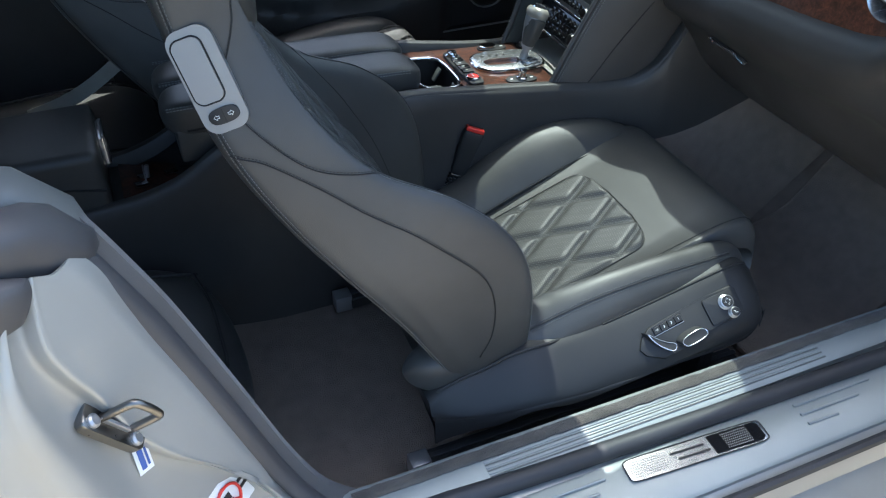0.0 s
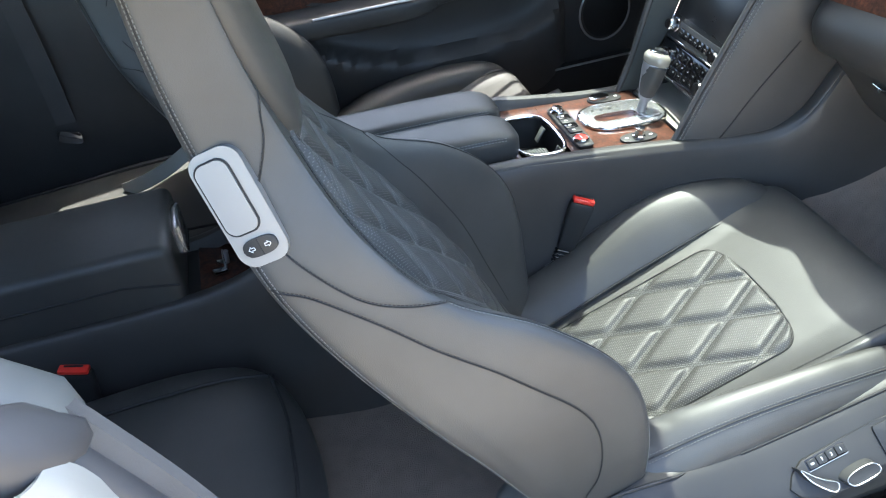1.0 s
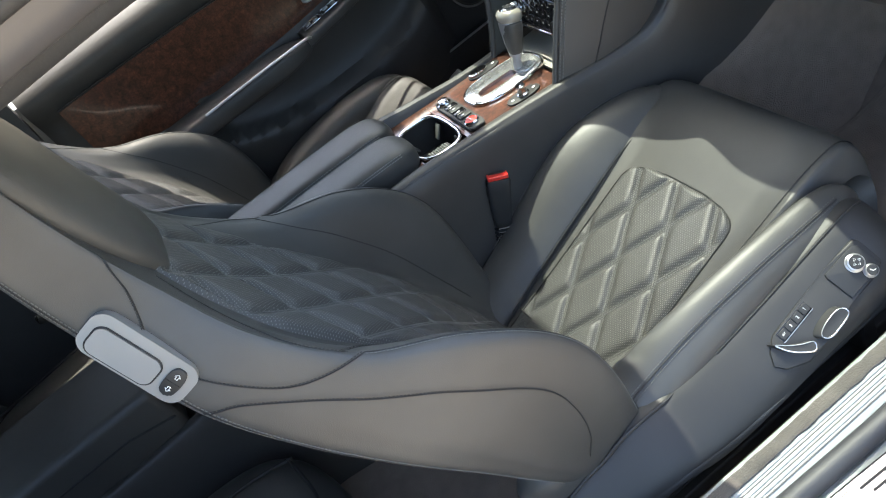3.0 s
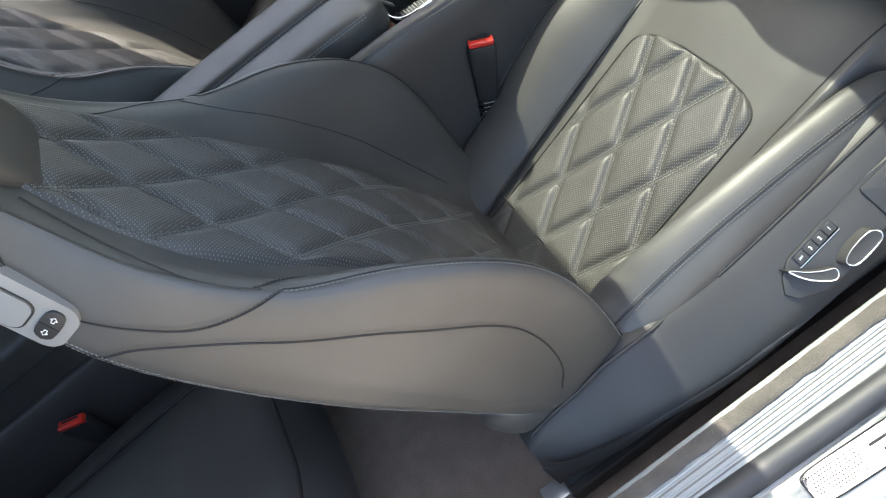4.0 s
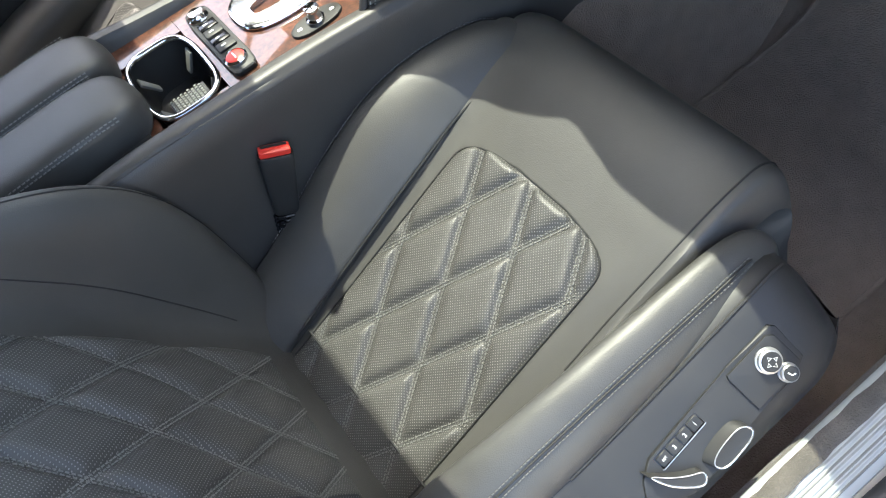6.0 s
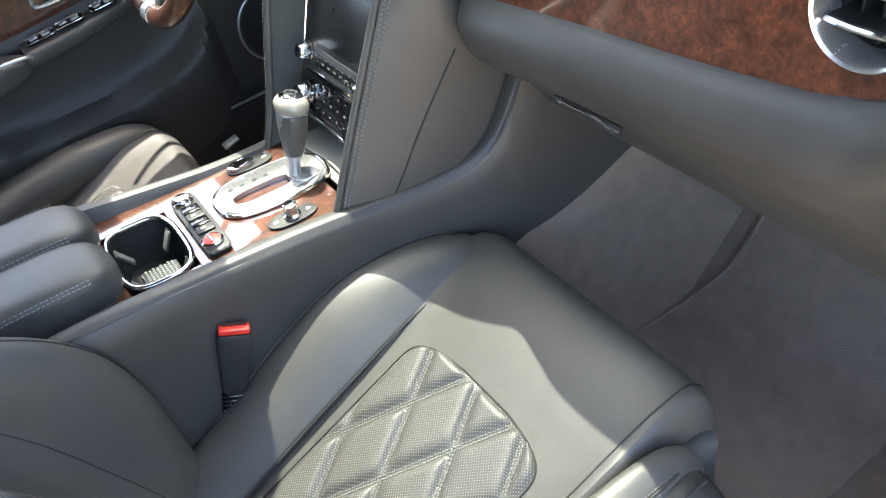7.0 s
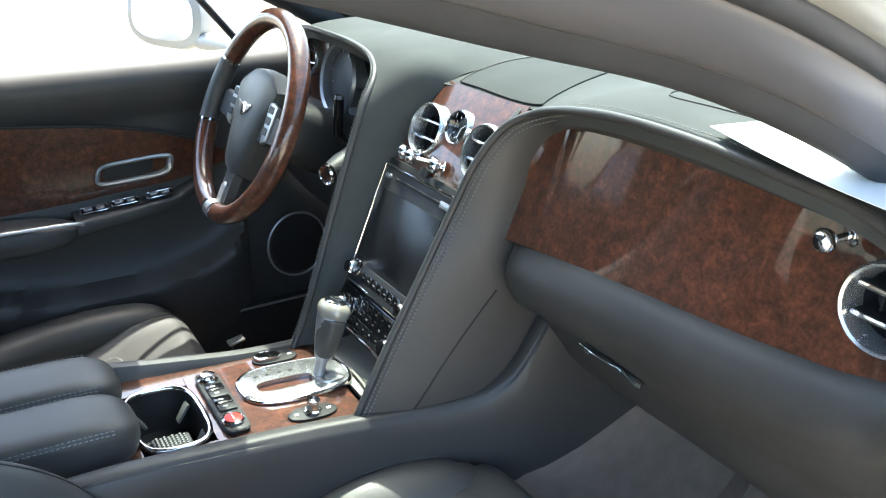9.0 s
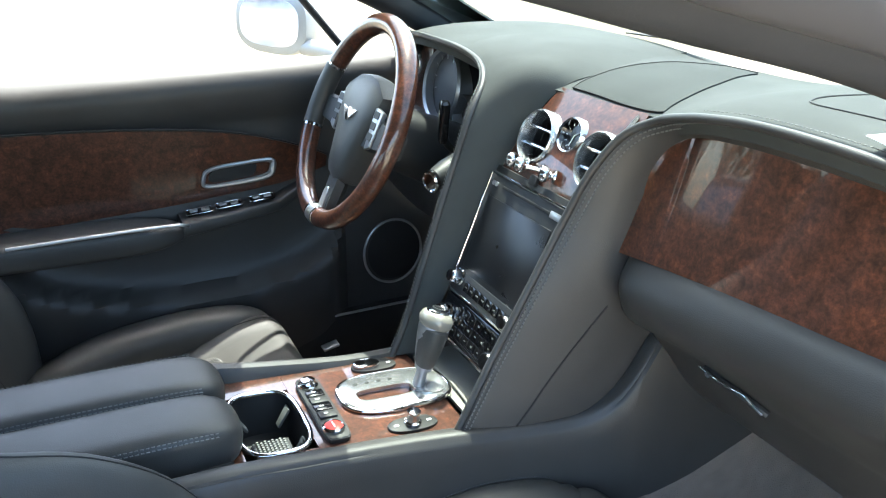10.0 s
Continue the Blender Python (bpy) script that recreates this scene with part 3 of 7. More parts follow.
    ib = put("inner_bolster", lofted(rows), HIDE, top, "smooth black leather side roll")
    put("bolster_seam", rod([roll_section(x)[9] + Vector((0, -0.001, 0.004)) for x in xs[3:]], 0.0015, 6), SEAM, ib)
    bm = bmesh.new()
    stitched(bm, [roll_section(x)[3] + Vector((0, 0.002, 0.0012)) for x in xs[6:]], (0, 0.4, 1))
    put("bolster_stitching", bm, THREAD, ib)
    outer = [(0.045, -0.600, 0.408, 0.050, 0.043), (0.12, -0.606, 0.444, 0.047, 0.047), (0.24, -0.617, 0.486, 0.038, 0.044), (0.36, -0.621, 0.503, 0.033, 0.042), (0.46, -0.621, 0.507, 0.031, 0.040), (0.53, -0.619, 0.504, 0.030, 0.041), (0.574, -0.616, 0.500, 0.027, 0.038)]
    if not fine:
        outer = [(x, y + 0.014, z + 0.012, a + 0.016, b + 0.006) for x, y, z, a, b in outer]
    slope = [(0.85, -1.0), (1.0, -0.3), (1.02, 0.45), (0.92, 0.90), (0.55, 1.02), (0.05, 0.90), (-0.45, 0.60), (-0.78, 0.28), (-0.97, -0.15), (-0.95, -1.0)]
    roll = pad(outer, 0, 28, 60, slope, 9.0) if fine else pad(outer, 2.3, 32, 40, None, 5.0)
    for v in roll.verts:
        near = max(0.0, 1 - abs(v.co.x - 0.135) / 0.075)
        v.co.z += near * 0.0028 * math.sin(150 * v.co.x + 60 * v.co.y + 2 * noise.noise(v.co * 30)) + 0.0012 * noise.noise(v.co * 22)
    ob = put("outer_bolster", roll, HIDE, top, "black leather side roll, creased towards its rear end")
    for p, q in ((-0.20, 0.795), (-0.38, 0.675)):
        bm = bmesh.new()
        stitched(bm, smooth([(x, y + a * p, z + b * q + 0.0002) for x, y, z, a, b in outer[1:-1]], 8), (0, -0.5, 1), 0.0048, 0.0032, 0.00065)
        put("bolster_stitching", bm, THREAD_DIM, ob)
    put("bolster_piping", rod(smooth([(x, y - 0.29 * a, z + b * 0.735) for x, y, z, a, b in outer[:-1]], 6), 0.0013, 6), SEAM, ob)

    put("cushion_seam", rod(edge_seam, 0.0013, 6), SEAM, top)
    put("cover_rim", rod(smooth([(-0.035, -0.640, 0.428), (0.01, -0.644, 0.447), (0.05, -0.646, 0.456), (0.085, -0.648, 0.470), (0.12, -0.651, 0.476), (0.17, -0.650, 0.474), (0.200, -0.642, 0.473), (0.212, -0.630, 0.478)], 6), 0.0026, 8), PLASTIC, root)
    # side cover with its controls
    top_keys = [(-0.05, 0.412, 0.392), (-0.03, 0.428, 0.390), (0.01, 0.444, 0.390), (0.05, 0.452, 0.392), (0.085, 0.466, 0.395), (0.115, 0.474, 0.399), (0.17, 0.474, 0.405), (0.32, 0.496, 0.412), (0.46, 0.520, 0.414), (0.53, 0.526, 0.418), (0.56, 0.510, 0.430), (0.572, 0.48, 0.440)]
    rows = []
    for i in range(49):
        x = -0.050 + 0.622 * i / 48
        zt, zb = at_curve(top_keys, x)
        e = 1 - 0.3 * max(0, (x - 0.50) / 0.072) ** 2 
        e *= at_curve([(-0.06, 0.30), (-0.03, 0.45), (0.02, 0.62), (0.10, 0.82), (0.22, 1.0), (0.6, 1.0)], x)[0]
        sec = [(-0.590, zt - 0.010), (-0.640, zt + 0.002), (-0.640 - 0.045 * e, zt - 0.020), (-0.640 - 0.080 * e, zt - 0.048), (-0.640 - 0.092 * e, zt - 0.072), (-0.640 - 0.089 * e, zb + 0.012), (-0.640 - 0.074 * e, zb), (-0.590, zb)]
        rows.append(smooth([Vector((x, a, b)) for a, b in sec], 4))
    cover = put("side_cover", lofted(rows), PLASTIC, root, "matt black side cover with seat controls")
    put("recliner_cover", pad([(-0.075, -0.592, 0.440, 0.030, 0.036), (-0.03, -0.600, 0.446, 0.038, 0.042), (0.03, -0.604, 0.455, 0.038, 0.040), (0.075, -0.604, 0.462, 0.034, 0.034), (0.105, -0.602, 0.466, 0.022, 0.020)], 3.0, 32, 28, None, 3.0), HIDE, root, "black leather recliner cover")
    joint = []
    for i in range(30):
        x = 0.26 + 0.29 * i / 29
        y, z, a, b = at_curve(outer, x)
        joint.append(Vector((x, y - 0.965 * a, at_curve(top_keys, x)[0] + 0.0055 - 0.022 * max(0, (-(y - 0.985 * a) - 0.640) / 0.045))))
    # shade in the gap below the roll, drawn as a near-black cord
    put("cover_gap_shade", rod(joint, 0.0022, 8), SEAM, cover)
    c_u, c_n = Vector((0.985, 0.03, 0.165)).normalized(), Vector((-0.10, -0.60, 0.80))
    c_n = (c_n - c_u * c_n.dot(c_u)).normalized()
    c_v = c_n.cross(c_u)
    c_o = Vector((0.365, -0.694, 0.4765))

    def spot(a, b, out=0.0):
        """A point of the control face: a along the car, b up the slope."""
        return c_o + c_u * a + c_v * b + c_n * out

    def turn_at(a, b, out, w=0.0):
        return Matrix.Translation(spot(a, b, out)) @ Matrix((c_u, c_v, c_n)).transposed().to_4x4() @ Matrix.Rotation(radians(w), 4, "Z")

    plate = put("control_plate", slab([spot(a, b, 0.0045) for a, b in ((-0.066, -0.016), (-0.058, -0.030), (-0.030, -0.046), (0.010, -0.044), (0.060, -0.036), (0.120, -0.036), (0.139, -0.028), (0.141, 0.012), (0.136, 0.019), (0.080, 0.019), (0.030, 0.016), (-0.035, 0.012), (-0.055, 0.0))], c_n, 0.012, 0.003), PLASTIC, cover, "black plastic control plate")
    put("adjuster_panel", slab([spot(a, b, 0.0075) for a, b in ((0.072, -0.031), (0.127, -0.031), (0.133, -0.026), (0.133, 0.008), (0.127, 0.014), (0.074, 0.014), (0.072, 0.010))], c_n, 0.006, 0.0012), PLASTIC, cover)
    for a, b, r in ((0.111, -0.004, 0.0118), (0.116, -0.0255, 0.0088)):
        kn = put("lumbar_knob", turned([(r * 1.12, 0), (r * 1.12, 0.002), (r, 0.003), (r, 0.007), (r * 0.8, 0.0088), (r * 0.2, 0.009)], spot(a, b, 0.0072), c_n, 32), SATIN, cover, "round knob with a bright rim")
        put("knob_face", turned([(r * 0.84, 0), (r * 0.78, 0.0012), (r * 0.1, 0.0014)], spot(a, b, 0.0156), c_n, 28), PLASTIC, kn)
        if r > 0.01:
            for w in range(4):
                d = c_u * math.cos(math.pi * w / 2) + c_v * math.sin(math.pi * w / 2)
                e = c_n.cross(d)
                p = spot(a, b, 0.0174) + d * 0.0042
                put("knob_arrow", rod([p + d * 0.0022, p - d * 0.0008 + e * 0.0019, p - d * 0.0008 - e * 0.0019], 0.0004, 4, True), WHITE, kn)
        else:
            p = spot(a, b, 0.0172)
            put("knob_mark", rod([p + c_u * q + c_v * w for q, w in ((-0.002, 0.0035), (-0.0006, -0.001), (0.003, -0.002))], 0.0007, 5), WHITE, kn)
    for i, word in enumerate(("SET", "3", "2", "1")):
        a, b = -0.0238 + 0.0146 * i, 0.0025 + 0.0008 * i
        bt = put("memory_button", block(-0.0067, 0.0067, -0.0060, 0.0060, 0, 0.004, 0.0008, 1, turn_at(a, b, 0.0030, 2)), PLASTIC, cover)
        if flip > 0:
            lettering(word, 0.0038 if i == 0 else 0.0066, turn_at(a, b, 0.0073, 3), WHITE, bt, "button_print")
    put("button_bar", slab([spot(a, b, 0.0050) for a, b in ((-0.0322, -0.0054), (0.0280, -0.0028), (0.0280, 0.0122), (-0.0322, 0.0100))], c_n, 0.006, 0.0014, 2), GLOSS, cover, "gloss black button surround")
    put("button_rim", rod([spot(a, b, 0.0052) for a, b in ((-0.0322, -0.0048), (-0.0315, -0.0058), (0.0273, -0.0033), (0.0280, -0.0023))], 0.0006, 6), SATIN, cover, "thin bright lower rim")

    def paddle(name, face, base_shift, low, text):
        """A hooked lever: its base on the plate, its face turned down and out, a bright line round the face."""
        face = smooth([Vector((a, b, 0)) for a, b in face], 5, True)
        mid_f = sum(face, Vector()) / len(face)
        rings = []
        for k, h, move in ((1.06, 0.002, 1.0), (1.04, 0.009, 0.5), (1.0, 0.0135, 0.0), (0.93, 0.0150, 0.0), (0.45, 0.0140, 0.0)):
            rings.append([spot(q.x + base_shift[0] * move, q.y + base_shift[1] * move, h) for q in (mid_f.lerp(f, k) for f in face)])
        ob_l = put(name, lofted(rings), PLASTIC, cover, text)
        line = [spot(q.x, q.y, 0.0146) for q in (mid_f.lerp(f, 0.97) for f in face)]
        put("lever_edge", rod(line, 0.0006, 8, True), SATIN, ob_l, "thin chrome edge")
        put("lever_edge", rod([line[i] + c_n * 0.0002 for i in range(len(line)) if low[0] <= i / len(line) <= low[1]], 0.0011, 8), BRIGHT, ob_l, "chrome lower edge")

    paddle("recline_lever", ((-0.0455, 0.003), (-0.041, -0.012), (-0.033, -0.0245), (-0.0185, -0.0385), (-0.0105, -0.0375), (-0.0080, -0.0300), (-0.020, -0.0220), (-0.033, -0.0110)), (-0.003, 0.005), (0.0, 0.6), "black curved recline lever")
    paddle("slide_lever", ((0.0035, -0.0350), (0.0105, -0.0430), (0.032, -0.0430), (0.0495, -0.0400), (0.0535, -0.0330), (0.045, -0.0255), (0.025, -0.0255), (0.0095, -0.0290)), (-0.004, 0.008), (0.02, 0.55), "black slide lever")
    # rail and base under the cushion
    put("base_frame", block(0.02, 0.58, -0.600, -0.205, 0.235, 0.375, 0.02, 3), PLASTIC, root)
    for y in (-0.650, -0.20):
        rail = put("slide_rail", block(-0.055, 0.60, y - 0.018, y + 0.018, 0.248, 0.276, 0.003, 1), PLASTIC, root)
        put("rail_groove", block(-0.06, 0.60, y - 0.005, y + 0.005, 0.2765, 0.281, 0.001, 1), RUBBER, rail)
        put("rail_cap", block(-0.088, -0.052, y - 0.016, y + 0.016, 0.245, 0.285, 0.003, 2), SATIN, rail, "bright metal rail end")
    put("floor_bracket", block(0.47, 0.50, -0.69, -0.62, 0.28, 0.36, 0.004, 1), PLASTIC, root)
    return root


seat(1, 0.0, 0.0, 0.0, "black leather passenger seat with diamond quilting beside open doorway", True)
seat(-1, -0.21, 0.035, 0.045, "black leather driver seat beside closed door", False)


# ---- belt buckle by the tunnel ----
def buckle(at, lean, label, width=0.048):
    root = thing("belt_buckle", at, label, "seat belt buckle", "belt buckles")
    o = Vector(at)
    up = Vector((lean[0], lean[1], 1)).normalized()
    u = Vector((1, -0.3, 0)).normalized()
    u = (u - up * u.dot(up)).normalized()
    v = up.cross(u)
    rows = [oval(o + up * h, u, v, a, b, 28, 5) for h, a, b in ((-0.098, 0.012, 0.007), (-0.094, 0.016, 0.009), (-0.08, 0.0175, 0.0095), (-0.02, width / 2 - 0.001, 0.0105), (0, width / 2, 0.0110), (0.004, width / 2 - 0.002, 0.0098))]
    body = part("buckle_body", lofted(rows), PLASTIC, root, "black plastic housing")
    b = block(-width / 2 + 0.003, width / 2 - 0.003, -0.0085, 0.0085, 0, 0.009, 0.0025, 2, Matrix.Translation(o + up * 0.0035) @ Matrix((u, v, up)).transposed().to_4x4())
    part("release_button", b, RED, root, "red press button")
    part("tongue_slot", block(-0.016, 0.016, -0.0018, 0.0018, 0, 0.001, 0, 1, Matrix.Translation(o + up * 0.0128 + v * 0.003) @ Matrix((u, v, up)).transposed().to_4x4()), SEAM, root)
    for h in (-0.100, -0.108, -0.116, -0.124, -0.132):
        part("sleeve_rib", rod(oval(o + up * h, u, v, 0.0165, 0.0085, 24, 4), 0.0026, 8, True), GLOSS, root)
    part("anchor_strap", lofted([oval(o + up * h, u, v, 0.013, 0.006, 20, 5) for h in (-0.096, -0.16, -0.22)]), PLASTIC, root)
    return root


buckle((0.247, -0.154, 0.581), (0.36, -0.03), "black front belt buckle with a red button beside the tunnel", 0.045)


# ---- floor and body shell ----
def carpet_rows():
    rows = []
    for i in range(61):
        x = -1.35 + 2.65 * i / 60
        row = []
        for j in range(41):
            y = -0.735 + 1.47 * j / 40
            z = 0.215 + 0.012 * math.sin(7 * x + 3 * y) * math.sin(5 * y)
            if x > 0.92:
                z += (x - 0.92) * 0.95
            if x < -0.42:
                z += min(0.1, (-0.42 - x) * 0.6)
            row.append(Vector((x, y, z + 0.004 * noise.noise(Vector((x * 9, y * 9, 0))))))
        rows.append(row)
    return rows


structure("floor", sheet(carpet_rows(), -0.06), CARPET, "dark grey carpeted car floor", "floor")
# loose mat in the passenger footwell, with its bound edge
rows = []
for i in range(33):
    x = 0.66 + 0.50 * i / 32
    inner = at_curve([(0.66, -0.262), (0.84, -0.285), (0.92, -0.291), (0.965, -0.315), (1.0, -0.327), (1.04, -0.327), (1.16, -0.31)], x)[0]
    rows.append([Vector((x, -0.66 + (inner + 0.66) * j / 16, 0.232 + (max(0, x - 0.92)) * 0.95 + 0.003 * noise.noise(Vector((x * 8, j * 0.4, 2))))) for j in range(17)])
mat_root = thing("floor_mat", (0.9, -0.45, 0.22), "dark grey carpet mat in the passenger footwell", "floor mat")
edge = [r[0] for r in rows] + rows[-1][1:-1] + [r[-1] for r in rows[::-1]] + rows[0][1:-1][::-1]
part("mat_carpet", sheet(rows, -0.012), CARPET, mat_root)
part("mat_binding", rod(edge, 0.0042, 6, True), CARPET, mat_root)

# sill: carpet edge, inner tread plate, rubber seal, outer plate and skirt
structure("sill_body", lofted([[Vector((x, y, z)) for y, z in ((-0.750, 0.20), (-0.750, 0.392), (-0.758, 0.405), (-0.945, 0.388), (-0.965, 0.370), (-0.975, 0.335), (-1.03, 0.300), (-1.04, 0.22), (-0.9, 0.16))] for x in (-0.34, 0.0, 0.4, 0.8, 1.3)]), SILVER, "silver painted door sill", "door sill")
sill_in = thing("inner_sill_plate", (0.25, -0.79, 0.405), "ribbed bright metal tread plate along the inner sill", "sill plate")
part("plate", lofted([[Vector((x, y, z)) for y, z in ((-0.758, 0.400), (-0.757, 0.4185), (-0.762, 0.4215), (-0.812, 0.4185), (-0.822, 0.413), (-0.822, 0.400))] for x in (-0.25, 0.1, 0.5, 0.82)]), ALLOY, sill_in)
for i in range(3):
    part("tread_rib", rod([(x, -0.788 - 0.010 * i, 0.4203 - 0.0007 * i) for x in (-0.02, 0.3, 0.62)], 0.0022, 8), ALLOY, sill_in)
    part("tread_groove", rod([(x, -0.793 - 0.010 * i, 0.4198 - 0.0007 * i) for x in (-0.02, 0.3, 0.62)], 0.0014, 6), SILL_GREY, sill_in)
structure("carpet_edging", lofted([smooth([Vector((x, y, z + 0.0015 * noise.noise(Vector((x * 60, y * 90, 0))))) for y, z in ((-0.748, 0.390), (-0.753, 0.408), (-0.762, 0.4205), (-0.773, 0.4255), (-0.784 - 0.0025 * noise.noise(Vector((x * 45, 0, 3))), 0.4235), (-0.780, 0.405))], 3) for x in (-0.22 + 1.08 * i / 120 for i in range(121))]), FELT, "grey felt edge between carpet and sill", "trim")
structure("sill_seal", rod(smooth([(-0.235, -0.806, 0.400), (0.0, -0.828, 0.411), (0.3, -0.838, 0.413), (0.6, -0.846, 0.413), (0.9, -0.850, 0.413)], 8), 0.0155, 12), RUBBER, "black rubber door seal along the sill", "seal")
sill_out = thing("outer_sill_plate", (0.3, -0.89, 0.40), "satin metal tread plate with an inlaid badge on the outer sill", "sill plate")
part("plate", lofted([[Vector((x, y, z)) for y, z in ((-0.853, 0.392), (-0.853, 0.4045), (-0.858, 0.4065), (-0.940, 0.4005), (-0.946, 0.396), (-0.946, 0.386))] for x in (-0.1, 0.2, 0.5, 0.95)]), ALLOY, sill_out)
inlay = part("badge_plate", slab(oval((0.300, -0.884, 0.4078), (1, -0.055, 0), (0.055, 1, 0.06), 0.124, 0.0195, 48, 9), (0, -0.06, 1), 0.004, 0.0012), BRIGHT, sill_out, "polished badge plate with dotted ends")
part("badge_rim", rod(oval((0.300, -0.884, 0.4080), (1, -0.055, 0), (0.055, 1, 0.06), 0.124, 0.0195, 48, 9), 0.0011, 6, True), PLASTIC, inlay)
for x, w, dy in ((0.292, 0.056, -0.005), (0.285, 0.060, 0.006)):
    part("badge_lettering_bar", block(-w / 2, w / 2, -0.0016, 0.0016, 0, 0.0008, 0, 1, pose(x, -0.884 - 0.055 * (x - 0.3) + dy, 0.4082 + 0.06 * dy, 3.4, 0, -3.1)), PLASTIC, inlay)
tip = part("badge_end", slab([Vector((x, -0.884 - 0.055 * (x - 0.3) + d, 0.4086 + 0.06 * d)) for x, d in ((0.326, -0.0165), (0.412, -0.0165), (0.418, -0.011), (0.418, 0.011), (0.412, 0.0165), (0.326, 0.0165))], (0, -0.06, 1), 0.0012, 0), GLOSS, inlay, "dark mirror-like end of the badge plate")
for x0, n, mat, up, at in ((0.205, 17, PLASTIC, 0.4081, inlay), (0.372, 13, SATIN, 0.4090, tip)):
    bm = bmesh.new()
    for i in range(n):
        for j in range(7):
            x, dy = x0 + (i + 0.5 * (j % 2)) * 0.0036 - 0.022, (j - 3) * 0.0040
            bmesh.ops.create_circle(bm, cap_ends=True, segments=6, radius=0.0011, matrix=pose(x, -0.884 - 0.055 * (x - 0.3) + dy, up + 0.06 * dy, 3.4, 0, 0))
    tagged(part("badge_dots", bm, mat, at), kind="stuff")
for i, (a, b) in enumerate(((0.50, 0.66), (0.50, 0.62), (0.50, 0.56))):
    part("tread_rib", rod([(a, -0.872 - 0.018 * i, 0.4068 - 0.0013 * i), (b, -0.874 - 0.018 * i, 0.4068 - 0.0013 * i)], 0.0026, 8), ALLOY, sill_out)
for i, (a, b) in enumerate(((0.02, 0.14), (0.05, 0.12))):
    part("tread_rib", rod([(a, -0.872 - 0.018 * i, 0.4068 - 0.0013 * i), (b, -0.874 - 0.018 * i, 0.4068 - 0.0013 * i)], 0.0026, 8), ALLOY, sill_out)
structure("skirt_seal", rod([(-0.3, -0.962, 0.382), (0.4, -0.966, 0.384), (1.2, -0.962, 0.384)], 0.009, 8), RUBBER, "thin dark seal under the sill plate", "seal")

# rear quarter with the latch
SEAL_LINE = [(-0.470, -0.738, 0.955), (-0.446, -0.740, 0.905), (-0.405, -0.742, 0.805), (-0.356, -0.744, 0.655), (-0.305, -0.752, 0.500), (-0.262, -0.775, 0.430), (-0.20, -0.806, 0.404)]
line = smooth(SEAL_LINE, 8)
rows = []
for q in line:
    rows.append(smooth([q + Vector(d) for d in ((0.010, 0.012, 0), (0.011, 0.003, 0), (0.006, -0.008, 0.0), (-0.004, -0.013, 0.0), (-0.011, -0.012, 0), (-0.013, -0.004, 0))], 3))
structure("quarter_seal", sheet(rows, 0.006), SEAL_GREY, "dark grey rubber seal along the rear door post", "seal")
# the post face, the swept step in it, the hollow beyond and the outer roll, from top to bottom
POST = [(-0.472, -0.786, 0.939), (-0.457, -0.779, 0.912), (-0.440, -0.778, 0.857), (-0.425, -0.778, 0.806), (-0.407, -0.777, 0.752), (-0.388, -0.777, 0.692), (-0.367, -0.776, 0.624), (-0.343, -0.775, 0.550), (-0.314, -0.769, 0.473), (-0.275, -0.790, 0.425)]
STEP = [(-0.487, -0.799, 0.951), (-0.491, -0.811, 0.927), (-0.492, -0.826, 0.888), (-0.483, -0.828, 0.852), (-0.465, -0.824, 0.803), (-0.447, -0.824, 0.743), (-0.420, -0.815, 0.683), (-0.373, -0.791, 0.602), (-0.331, -0.776, 0.521), (-0.285, -0.798, 0.440)]
HOLLOW = [(-0.512, -0.816, 0.938), (-0.516, -0.826, 0.911), (-0.517, -0.839, 0.875), (-0.511, -0.845, 0.839), (-0.499, -0.848, 0.788), (-0.484, -0.851, 0.733), (-0.468, -0.853, 0.673), (-0.444, -0.854, 0.592), (-0.416, -0.850, 0.525), (-0.36, -0.862, 0.450)]
ROLL = [(-0.529, -0.812, 0.936), (-0.540, -0.830, 0.896), (-0.547, -0.849, 0.861), (-0.547, -0.863, 0.822), (-0.542, -0.871, 0.778), (-0.533, -0.880, 0.725), (-0.519, -0.887, 0.660), (-0.499, -0.890, 0.582), (-0.472, -0.892, 0.505), (-0.43, -0.900, 0.440)]
P_N = Vector((0.72, -0.65, 0.22)).normalized()
rows = []
for a, b, c, d in zip(smooth(POST, 6), smooth(STEP, 6), smooth(HOLLOW, 6), smooth(ROLL, 6)):
    e = (c - b).normalized()
    k = [a + Vector((0.016, 0.030, 0)), a + Vector((0.010, 0.012, 0)), a + Vector((0.002, 0.002, 0)), a.lerp(b, 0.15), a.lerp(b, 0.5), a.lerp(b, 0.85), b, b + e * 0.003 - P_N * 0.006, b + e * 0.007 - P_N * 0.016, b.lerp(c, 0.6) - P_N * 0.013, c - P_N * 0.004, c.lerp(d, 0.4) + P_N * 0.010, c.lerp(d, 0.75) + P_N * 0.011, d, d + Vector((-0.05, -0.014, -0.012)), d + Vector((-0.2, -0.03, -0.03)), d + Vector((-0.6, -0.04, -0.03))]
    rows.append(smooth(k, 3))
quarter = structure("rear_quarter", sheet(rows, 0.004), SILVER, "silver painted rear quarter with a dished door post", "body panel")
bpy.context.view_layer.update()


def on_quarter(p, lift=0.0):
    ok, q, n, _ = quarter.closest_point_on_mesh(Vector(p))
    n = n if n.y < 0 else -n
    return q + n * lift, n


